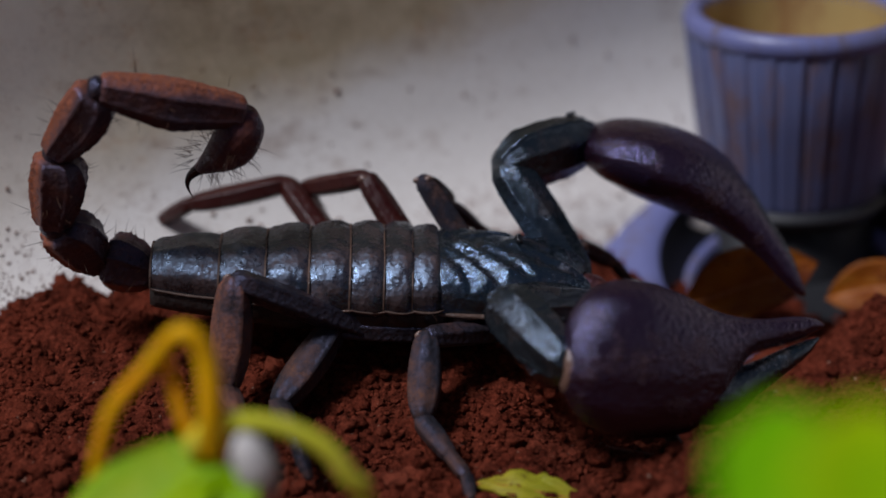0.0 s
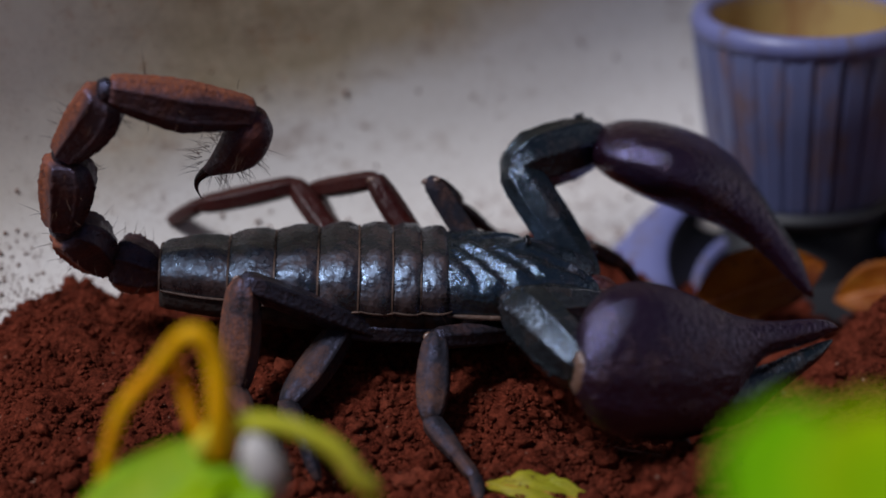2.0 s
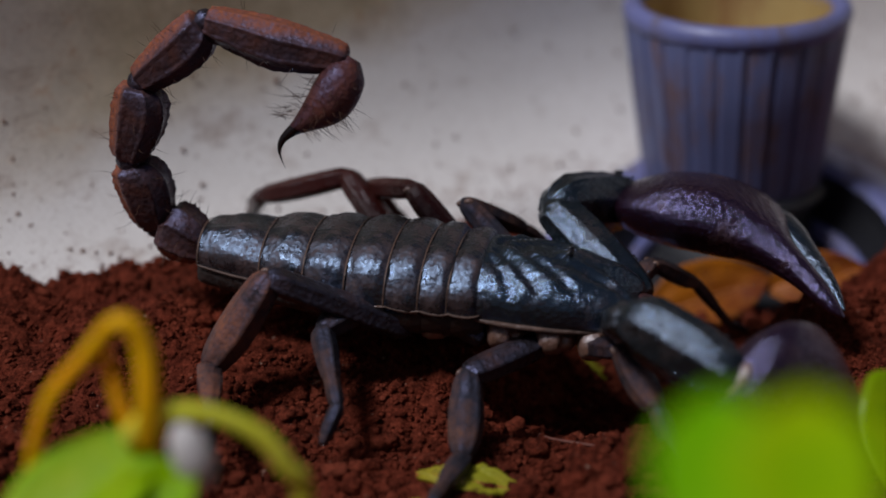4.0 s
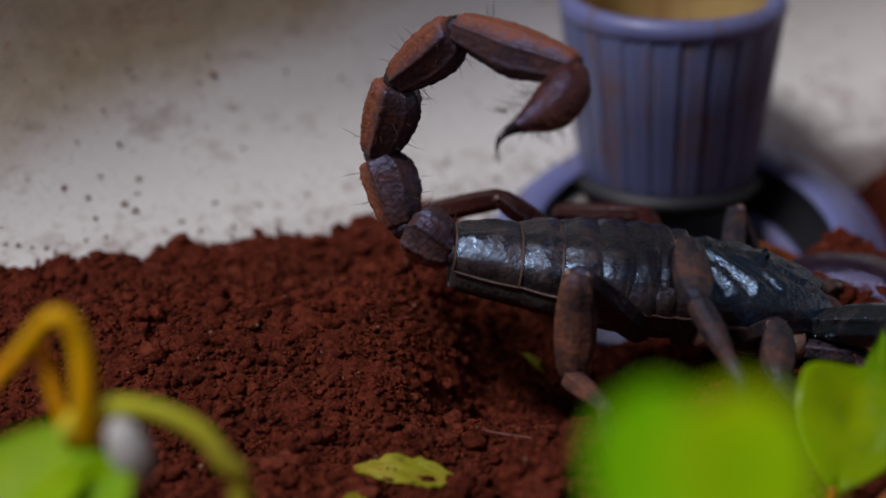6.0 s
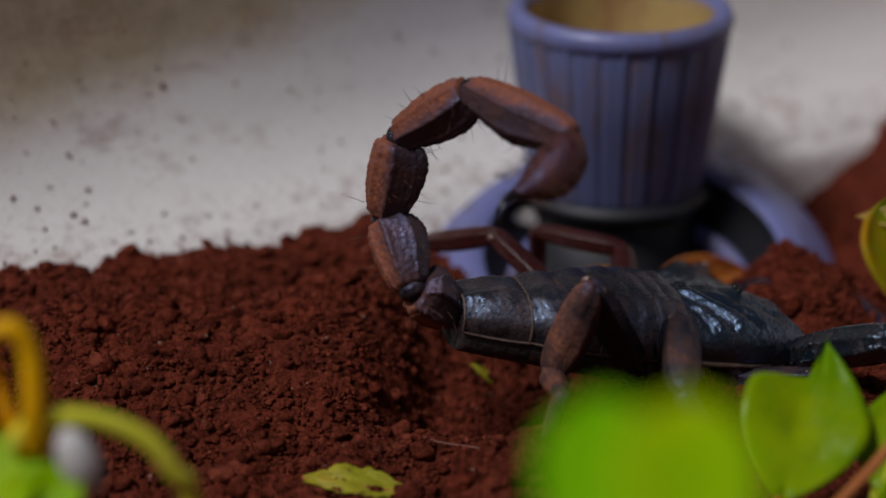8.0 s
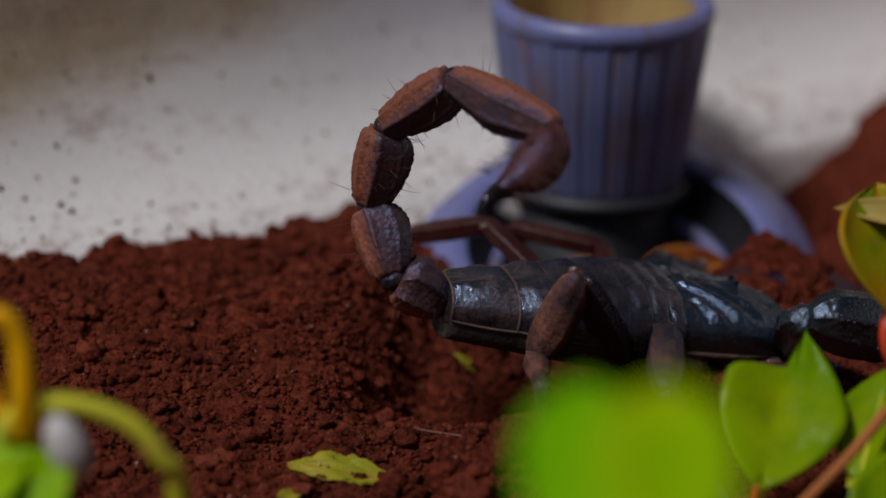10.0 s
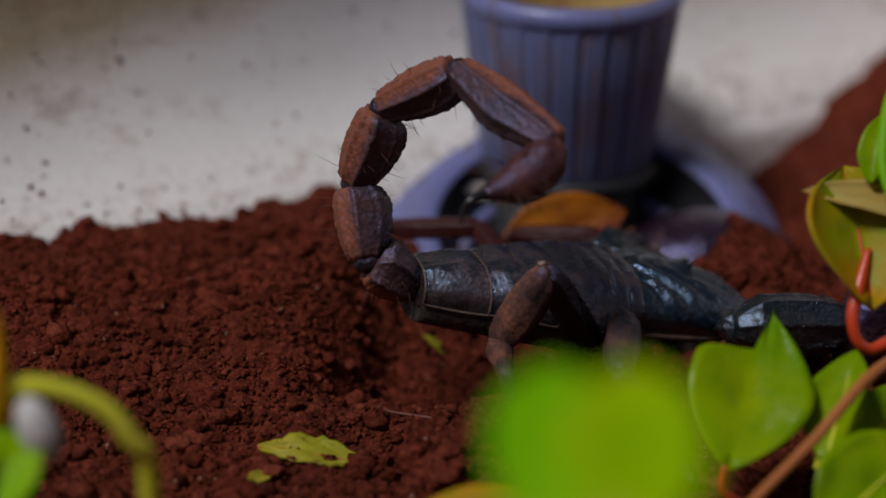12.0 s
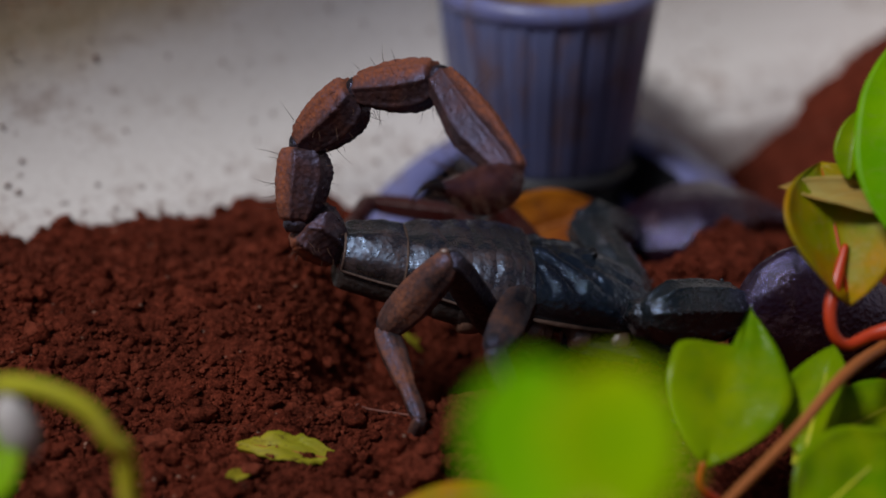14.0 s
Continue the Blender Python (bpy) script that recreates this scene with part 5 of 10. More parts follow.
    walk(parts["tergite_5"], [
        (0, bone(33.2, 0, 0, 38.2, 0, 0)), (2.7, bone(33.2, 0, 0, 38.2, 0, 0)), (3.4, bone(32.9, 0, 0, 37.9, 0, 0)),
        (4.1, bone(33.6, 0, 0, 38.6, 0, 0)), (4.8, bone(34.5, 0, 0, 39.5, 0, 0)), (5, bone(34, 0, 0, 39, 0, 0)), (5.2, bone(31.6, 0, 0, 36.6, 0, 0)),
        (5.35, bone(30.9, 0, 0, 35.9, 0, 0)), (5.5, bone(30.6, 0, 0, 35.6, 0, 0)), (5.65, bone(29, 0, 0, 34, 0, 0)),
        (5.8, bone(27.4, 0, 0, 32.4, 0, 0)), (5.95, bone(27.3, 0, 0, 32.3, 0, 0)), (6, bone(27.3, 0, 0, 32.3, 0, 0)),
        (6.1, bone(26.9, 0, 0, 31.9, 0, 0)), (6.3, bone(27.3, 0, 0, 32.3, 0, 0)), (6.5, bone(27.7, 0, 0, 32.7, 0, 0)),
        (7, bone(27.4, 0, 0, 32.4, 0, 0)), (7.5, bone(25.6, 0, 0, 30.6, 0, 0)), (8.2, bone(25.9, 0, 0, 30.9, 0, 0)),
        (9.2, bone(26.7, 0, 0, 31.7, 0, 0)), (10.5, bone(27.5, 0, 0, 32.5, 0, 0)), (11, bone(25.7, 0, 0, 30.7, 0, 0)),
        (11.2, bone(25.7, 0, 0, 30.7, 0, 0)), (12.5, bone(25.9, 0, 0, 30.9, 0, 0)), (12.75, bone(24, 0, 0, 29, 0, 0)),
        (13, bone(22.4, 0, 0, 27.4, 0, 0)), (13.25, bone(22, 0, 0, 27, 0, 0)), (13.5, bone(21.6, 0, 0, 26.6, 0, 0)),
        (14, bone(21.6, 0, 0, 26.6, 0, 0))])
    walk(parts["tergite_6"], [
        (0, bone(37.2, 0, 0, 42.2, 0, 0)), (2.7, bone(37.2, 0, 0, 42.2, 0, 0)), (3.4, bone(36.9, 0, 0, 41.9, 0, 0)),
        (4.1, bone(37.7, 0, 0, 42.7, 0, 0)), (4.8, bone(38.8, 0, 0, 43.8, 0, 0)), (5, bone(38.2, 0, 0, 43.2, 0, 0)),
        (5.2, bone(35.4, 0, 0, 40.4, 0, 0)), (5.35, bone(34.5, 0, 0, 39.5, 0, 0)), (5.5, bone(34.2, 0, 0, 39.2, 0, 0)),
        (5.65, bone(32.2, 0, 0, 37.2, 0, 0)), (5.8, bone(30.4, 0, 0, 35.4, 0, 0)), (5.95, bone(30.2, 0, 0, 35.2, 0, 0)),
        (6, bone(30.2, 0, 0, 35.2, 0, 0)), (6.1, bone(29.7, 0, 0, 34.7, 0, 0)), (6.3, bone(30.2, 0, 0, 35.2, 0, 0)),
        (6.5, bone(30.7, 0, 0, 35.7, 0, 0)), (7, bone(30.4, 0, 0, 35.4, 0, 0)), (7.5, bone(28.2, 0, 0, 33.2, 0, 0)),
        (8.2, bone(28.5, 0, 0, 33.5, 0, 0)), (9.2, bone(29.5, 0, 0, 34.5, 0, 0)), (10.5, bone(30.4, 0, 0, 35.4, 0, 0)),
        (11, bone(28.3, 0, 0, 33.3, 0, 0)), (11.2, bone(28.3, 0, 0, 33.3, 0, 0)), (12.5, bone(28.5, 0, 0, 33.5, 0, 0)),
        (12.75, bone(26.3, 0, 0, 31.3, 0, 0)), (13, bone(24.4, 0, 0, 29.4, 0, 0)), (13.25, bone(23.9, 0, 0, 28.9, 0, 0)),
        (13.5, bone(23.4, 0, 0, 28.4, 0, 0)), (14, bone(23.4, 0, 0, 28.4, 0, 0))])
    walk(parts["carapace"], [
        (0, bone(41, 0, 0, 63, 0, 0)), (2.7, bone(41, 0, 0, 63, 0, 0)), (3.4, bone(40.7, 0, 0, 62.7, 0, 0)), (4.1, bone(41.6, 0, 0, 63.6, 0, 0)),
        (4.8, bone(42.9, 0, 0, 64.9, 0, 0)), (5, bone(42.2, 0, 0, 64.2, 0, 0)), (5.2, bone(38.9, 0, 0, 60.9, 0, 0)),
        (5.35, bone(37.9, 0, 0, 59.9, 0, 0)), (5.5, bone(37.5, 0, 0, 59.5, 0, 0)), (5.65, bone(35.3, 0, 0, 57.3, 0, 0)),
        (5.8, bone(33.2, 0, 0, 55.2, 0, 0)), (5.95, bone(33, 0, 0, 55, 0, 0)), (6, bone(33, 0, 0, 55, 0, 0)), (6.1, bone(32.5, 0, 0, 54.5, 0, 0)),
        (6.3, bone(32.9, 0, 0, 54.9, 0, 0)), (6.5, bone(33.6, 0, 0, 55.6, 0, 0)), (7, bone(33.2, 0, 0, 55.2, 0, 0)),
        (7.5, bone(30.7, 0, 0, 52.7, 0, 0)), (8.2, bone(31.1, 0, 0, 53.1, 0, 0)), (9.2, bone(32.2, 0, 0, 54.2, 0, 0)),
        (10.5, bone(33.2, 0, 0, 55.2, 0, 0)), (11, bone(30.8, 0, 0, 52.8, 0, 0)), (11.2, bone(30.8, 0, 0, 52.8, 0, 0)),
        (12.5, bone(31.1, 0, 0, 53.1, 0, 0)), (12.75, bone(28.6, 0, 0, 50.6, 0, 0)), (13, bone(26.3, 0, 0, 48.3, 0, 0)),
        (13.25, bone(25.7, 0, 0, 47.7, 0, 0)), (13.5, bone(25.1, 0, 0, 47.1, 0, 0)), (14, bone(25.2, 0, 0, 47.2, 0, 0))])
    walk(parts["tail_0"], [
        (0, bone(0, 0, 0, -8, 1.8, 0.4, 90)), (2.7, bone(0, 0, 0, -8, 1.8, 0.4, 90)), (3.4, bone(0, 0, 0, -8, 1.5, 1, 90)),
        (4.1, bone(0, 0, 0, -7.9, 1, 2.1, 90)), (4.8, bone(0, 0, 0, -7.7, 0.7, 2.7, 90)), (5, bone(0, 0, 0, -7.6, 0.7, 2.9, 90)),
        (5.2, bone(0, 0, 0, -7.3, 2.8, 2.5, 90)), (5.35, bone(0, 0, 0, -7.3, 3.1, 2.3, 90)), (5.5, bone(0, 0, 0, -7.2, 3.3, 2.1, 90)),
        (5.65, bone(0, 0, 0, -7.5, 2.9, 1.8, 90)), (5.8, bone(0, 0, 0, -7.7, 2.5, 1.4, 90)), (5.95, bone(0, 0, 0, -7.4, 3.1, 1.5, 90)),
        (6, bone(0, 0, 0, -7.4, 3.3, 1.6, 90)), (6.1, bone(0, 0, 0, -7.4, 2.6, 2.4, 90)), (6.3, bone(0, 0, 0, -7.5, 2.2, 2.5, 90)),
        (6.5, bone(0, 0, 0, -7.6, 1.8, 2.6, 90)), (7, bone(0, 0, 0, -7.8, 1.1, 2.4, 90)), (7.5, bone(0, 0, 0, -7.2, -1.2, 3.7, 90)),
        (8.2, bone(0, 0, 0, -7.4, -0.8, 3.5, 90)), (9.2, bone(0, 0, 0, -7.7, 0.4, 2.9, 90)), (10.5, bone(0, 0, 0, -7.7, 1.4, 2.4, 90)),
        (11, bone(0, 0, 0, -7.7, 0.8, 2.8, 90)), (11.2, bone(0, 0, 0, -7.7, 0.8, 2.8, 90)), (12.5, bone(0, 0, 0, -7.6, 0.4, 3, 90)),
        (12.75, bone(0, 0, 0, -7.6, -1.4, 2.8, 90)), (13, bone(0, 0, 0, -7.2, -3.1, 2.5, 90)), (13.25, bone(0, 0, 0, -7.3, -1.9, 3.1, 90)),
        (13.5, bone(0, 0, 0, -7.3, -0.7, 3.7, 90)), (14, bone(0, 0, 0, -7.3, -0.8, 3.6, 90))])
    walk(parts["tail_1"], [
        (0, bone(-8, 1.8, 0.4, -13.9, -4, 8, 90)), (2.7, bone(-8, 1.8, 0.4, -13.9, -4, 8, 90)), (3.4, bone(-8, 1.5, 1, -13.3, -2.9, 9.8, 90)),
        (4.1, bone(-7.9, 1, 2.1, -11.5, -0.5, 12.6, 90)), (4.8, bone(-7.7, 0.7, 2.7, -10.4, 0.8, 13.6, 90)),
        (5, bone(-7.6, 0.7, 2.9, -10.3, 0.6, 13.8, 90)), (5.2, bone(-7.3, 2.8, 2.5, -10.1, 3.7, 13.3, 90)),
        (5.35, bone(-7.3, 3.1, 2.3, -10.3, 5.1, 12.9, 90)), (5.5, bone(-7.2, 3.3, 2.1, -10.4, 6.5, 12.3, 90)),
        (5.65, bone(-7.5, 2.9, 1.8, -11.7, 4.9, 11.9, 90)), (5.8, bone(-7.7, 2.5, 1.4, -12.8, 3.2, 11.3, 90)),
        (5.95, bone(-7.4, 3.1, 1.5, -12.7, 6.7, 10.7, 90)), (6, bone(-7.4, 3.3, 1.6, -12.6, 7.8, 10.3, 90)),
        (6.1, bone(-7.4, 2.6, 2.4, -11.4, 8.7, 10.9, 90)), (6.3, bone(-7.5, 2.2, 2.5, -11.4, 8.8, 10.6, 90)),
        (6.5, bone(-7.6, 1.8, 2.6, -11.5, 9, 10.3, 90)), (7, bone(-7.8, 1.1, 2.4, -12.3, 7.6, 10.3, 90)),
        (7.5, bone(-7.2, -1.2, 3.7, -10.4, 6.6, 11.1, 90)), (8.2, bone(-7.4, -0.8, 3.5, -10.5, 6.8, 11.1, 90)),
        (9.2, bone(-7.7, 0.4, 2.9, -10.8, 7.4, 11, 90)), (10.5, bone(-7.7, 1.4, 2.4, -10.9, 7.9, 10.9, 90)),
        (11, bone(-7.7, 0.8, 2.8, -10.2, 6.6, 12.1, 90)), (11.2, bone(-7.7, 0.8, 2.8, -10.2, 6.6, 12.1, 90)),
        (12.5, bone(-7.6, 0.4, 3, -9.2, 6.1, 12.5, 90)), (12.75, bone(-7.6, -1.4, 2.8, -9.2, 4.7, 12.1, 90)),
        (13, bone(-7.2, -3.1, 2.5, -8.9, 3.3, 11.5, 90)), (13.25, bone(-7.3, -1.9, 3.1, -8.6, 3.5, 12.8, 90)),
        (13.5, bone(-7.3, -0.7, 3.7, -8.1, 3.7, 13.9, 90)), (14, bone(-7.3, -0.8, 3.6, -8.4, 3.2, 14, 90))])
    walk(parts["tail_2"], [
        (0, bone(-13.9, -4, 8, -13.2, -6.7, 19.8, 90)), (2.7, bone(-13.9, -4, 8, -13.2, -6.7, 19.8, 90)),
        (3.4, bone(-13.3, -2.9, 9.8, -12.2, -4.7, 21.8, 90)), (4.1, bone(-11.5, -0.5, 12.6, -9.9, -0.5, 24.6, 90)),
        (4.8, bone(-10.4, 0.8, 13.6, -8.4, 1.7, 25.5, 90)), (5, bone(-10.3, 0.6, 13.8, -8.2, 1.4, 25.7, 90)),
        (5.2, bone(-10.1, 3.7, 13.3, -7.9, 4.2, 25.2, 90)), (5.35, bone(-10.3, 5.1, 12.9, -8.7, 4.7, 24.8, 90)),
        (5.5, bone(-10.4, 6.5, 12.3, -9.5, 5.2, 24.3, 90)), (5.65, bone(-11.7, 4.9, 11.9, -11.2, 3.3, 23.9, 90)),
        (5.8, bone(-12.8, 3.2, 11.3, -12.9, 1.4, 23.3, 90)), (5.95, bone(-12.7, 6.7, 10.7, -12.1, 4.9, 22.7, 90)),
        (6, bone(-12.6, 7.8, 10.3, -11.8, 6, 22.3, 90)), (6.1, bone(-11.4, 8.7, 10.9, -11.6, 8.2, 23, 90)),
        (6.3, bone(-11.4, 8.8, 10.6, -11.6, 9.2, 22.7, 90)), (6.5, bone(-11.5, 9, 10.3, -11.6, 10.2, 22.4, 90)),
        (7, bone(-12.3, 7.6, 10.3, -12.8, 10.2, 22.1, 90)), (7.5, bone(-10.4, 6.6, 11.1, -10.6, 6.3, 23.2, 90)),
        (8.2, bone(-10.5, 6.8, 11.1, -10.7, 6.4, 23.2, 90)), (9.2, bone(-10.8, 7.4, 11, -10.9, 6.8, 23.1, 90)),
        (10.5, bone(-10.9, 7.9, 10.9, -10.8, 7.1, 23, 90)), (11, bone(-10.2, 6.6, 12.1, -9.1, 5.5, 24, 90)),
        (11.2, bone(-10.2, 6.6, 12.1, -9, 5.4, 24.1, 90)), (12.5, bone(-9.2, 6.1, 12.5, -7.2, 4, 24.3, 90)),
        (12.75, bone(-9.2, 4.7, 12.1, -6.6, 3.1, 23.8, 90)), (13, bone(-8.9, 3.3, 11.5, -5.7, 2.3, 23.1, 90)),
        (13.25, bone(-8.6, 3.5, 12.8, -4.3, 1.4, 24, 90)), (13.5, bone(-8.1, 3.7, 13.9, -2.8, 0.6, 24.4, 90)),
        (14, bone(-8.4, 3.2, 14, -2.9, 0.3, 24.4, 90))])
    walk(parts["tail_3"], [
        (0, bone(-13.2, -6.7, 19.8, -7, -11.5, 30.8, 90)), (2.7, bone(-13.2, -6.7, 19.8, -7, -11.5, 30.8, 90)),
        (3.4, bone(-12.2, -4.7, 21.8, -4.8, -7.7, 32.6, 90)), (4.1, bone(-9.9, -0.5, 24.6, -0.5, 0.3, 34.2, 90)),
        (4.8, bone(-8.4, 1.7, 25.5, 1.6, 4.5, 34.1, 90)), (5, bone(-8.2, 1.4, 25.7, 1.9, 3.7, 34.4, 90)),
        (5.2, bone(-7.9, 4.2, 25.2, 2.9, 3.9, 33.3, 90)), (5.35, bone(-8.7, 4.7, 24.8, 1.2, 4.2, 34, 90)),
        (5.5, bone(-9.5, 5.2, 24.3, -0.6, 4.4, 34.4, 90)), (5.65, bone(-11.2, 3.3, 23.9, -2.9, 2.1, 34.5, 90)),
        (5.8, bone(-12.9, 1.4, 23.3, -5.1, -0.2, 34.2, 90)), (5.95, bone(-12.1, 4.9, 22.7, -5.1, 0.4, 33.3, 90)),
        (6, bone(-11.8, 6, 22.3, -5.1, 0.6, 32.7, 90)), (6.1, bone(-11.6, 8.2, 23, -4.9, 1.9, 32.9, 90)),
        (6.3, bone(-11.6, 9.2, 22.7, -5.7, 2.8, 33, 90)), (6.5, bone(-11.6, 10.2, 22.4, -6.4, 3.7, 33, 90)),
        (7, bone(-12.8, 10.2, 22.1, -6.2, 4.1, 32.2, 90)), (7.5, bone(-10.6, 6.3, 23.2, -3.9, -0.7, 32.6, 90)),
        (8.2, bone(-10.7, 6.4, 23.2, -4.1, -0.6, 32.6, 90)), (9.2, bone(-10.9, 6.8, 23.1, -4.7, -0.3, 32.8, 90)),
        (10.5, bone(-10.8, 7.1, 23, -5, -0.1, 32.7, 90)), (11, bone(-9.1, 5.5, 24, -2.6, -2, 33.3, 90)),
        (11.2, bone(-9, 5.4, 24.1, -2.5, -2, 33.3, 90)), (12.5, bone(-7.2, 4, 24.3, 0.5, -3.6, 32.4, 90)),
        (12.75, bone(-6.6, 3.1, 23.8, 1.8, -3.6, 31.9, 90)), (13, bone(-5.7, 2.3, 23.1, 3.4, -3.6, 31.2, 90)),
        (13.25, bone(-4.3, 1.4, 24, 5, -5.3, 31.1, 90)), (13.5, bone(-2.8, 0.6, 24.4, 6.7, -6.9, 30.4, 90)),
        (14, bone(-2.9, 0.3, 24.4, 6.5, -7.2, 30.5, 90))])
    walk(parts["tail_4"], [
        (0, bone(-7, -11.5, 30.8, 13.1, -6.9, 26.6, 90)), (2.7, bone(-7, -11.5, 30.8, 13.1, -6.9, 26.6, 90)),
        (3.4, bone(-4.8, -7.7, 32.6, 15.7, -4.8, 28.7, 90)), (4.1, bone(-0.5, 0.3, 34.2, 20.3, 0, 31, 90)),
        (4.8, bone(1.6, 4.5, 34.1, 22.3, 2.4, 31.2, 90)), (5, bone(1.9, 3.7, 34.4, 22.5, 0.7, 31.6, 90)),
        (5.2, bone(2.9, 3.9, 33.3, 22.6, -2.7, 30.6, 90)), (5.35, bone(1.2, 4.2, 34, 20, -5, 32.6, 90)),
        (5.5, bone(-0.6, 4.4, 34.4, 17, -7.2, 34.3, 90)), (5.65, bone(-2.9, 2.1, 34.5, 14, -10.4, 35.1, 90)),
        (5.8, bone(-5.1, -0.2, 34.2, 11, -13.6, 35.7, 90)), (5.95, bone(-5.1, 0.4, 33.3, 10.6, -13.4, 34.3, 90)),
        (6, bone(-5.1, 0.6, 32.7, 10.5, -13.4, 33.6, 90)), (6.1, bone(-4.9, 1.9, 32.9, 7.5, -15, 32.9, 90)),
        (6.3, bone(-5.7, 2.8, 33, 5.3, -15.1, 33.5, 90)), (6.5, bone(-6.4, 3.7, 33, 3.1, -15, 34, 90)),
        (7, bone(-6.2, 4.1, 32.2, 4.4, -14, 32.7, 90)), (7.5, bone(-3.9, -0.7, 32.6, 4.4, -20, 32.9, 90)),
        (8.2, bone(-4.1, -0.6, 32.6, 4.3, -19.9, 32.9, 90)), (9.2, bone(-4.7, -0.3, 32.8, 3.9, -19.5, 32.7, 90)),
        (10.5, bone(-5, -0.1, 32.7, 3.7, -19.3, 32.4, 90)), (11, bone(-2.6, -2, 33.3, 5.9, -21, 30.9, 90)),
        (11.2, bone(-2.5, -2, 33.3, 6.1, -21.1, 30.8, 90)), (12.5, bone(0.5, -3.6, 32.4, 8.5, -22.6, 28.4, 90)),
        (12.75, bone(1.8, -3.6, 31.9, 10.9, -22.1, 27.9, 90)), (13, bone(3.4, -3.6, 31.2, 13.6, -21.4, 27.2, 90)),
        (13.25, bone(5, -5.3, 31.1, 14.8, -23.1, 25.8, 90)), (13.5, bone(6.7, -6.9, 30.4, 16, -24.6, 24, 90)),
        (14, bone(6.5, -7.2, 30.5, 16.2, -24.7, 24.2, 90))])
    walk(parts["telson"], [
        (0, bone(13.1, -6.9, 26.6, 5.7, -2, 11.7, 90)), (2.7, bone(13.1, -6.9, 26.6, 5.7, -2, 11.7, 90)),
        (3.4, bone(15.7, -4.8, 28.7, 8.1, -3.8, 13.2, 90)), (4.1, bone(20.3, 0, 31, 13.3, -7.1, 16.8, 90)),
        (4.8, bone(22.3, 2.4, 31.2, 16.2, -8, 18.8, 90)), (5, bone(22.5, 0.7, 31.6, 16.7, -10.6, 19.8, 90)),
        (5.2, bone(22.6, -2.7, 30.6, 14.1, -9.5, 17.2, 90)), (5.35, bone(20, -5, 32.6, 12, -12.6, 19.3, 90)),
        (5.5, bone(17, -7.2, 34.3, 9.4, -15.6, 21.2, 90)), (5.65, bone(14, -10.4, 35.1, 6.5, -17.5, 21.2, 90)),
        (5.8, bone(11, -13.6, 35.7, 3.8, -19.4, 21.1, 90)), (5.95, bone(10.6, -13.4, 34.3, 1.8, -21.4, 21.7, 90)),
        (6, bone(10.5, -13.4, 33.6, 1.3, -22.1, 21.8, 90)), (6.1, bone(7.5, -15, 32.9, -2.8, -21.9, 20.8, 90)),
        (6.3, bone(5.3, -15.1, 33.5, -4.1, -22.4, 21, 90)), (6.5, bone(3.1, -15, 34, -5.5, -22.8, 21.1, 90)),
        (7, bone(4.4, -14, 32.7, -4.1, -23.3, 20.9, 90)), (7.5, bone(4.4, -20, 32.9, -6.4, -28.4, 22.4, 90)),
        (8.2, bone(4.3, -19.9, 32.9, -6.5, -28.2, 22.2, 90)), (9.2, bone(3.9, -19.5, 32.7, -6.8, -27.2, 21.4, 90)),
        (10.5, bone(3.7, -19.3, 32.4, -6.8, -26.3, 20.6, 90)), (11, bone(5.9, -21, 30.9, -5.8, -25.9, 19.2, 90)),
        (11.2, bone(6.1, -21.1, 30.8, -5.7, -25.8, 19.1, 90)), (12.5, bone(8.5, -22.6, 28.4, -4.6, -24.5, 17.2, 90)),
        (12.75, bone(10.9, -22.1, 27.9, -2.4, -25.3, 17.2, 90)), (13, bone(13.6, -21.4, 27.2, 0.2, -25.9, 17.1, 90)),
        (13.25, bone(14.8, -23.1, 25.8, 0.4, -29.5, 18.6, 90)), (13.5, bone(16, -24.6, 24, 1.2, -32.6, 19.9, 90)),
        (14, bone(16.2, -24.7, 24.2, 1.6, -33.1, 20.2, 90))])
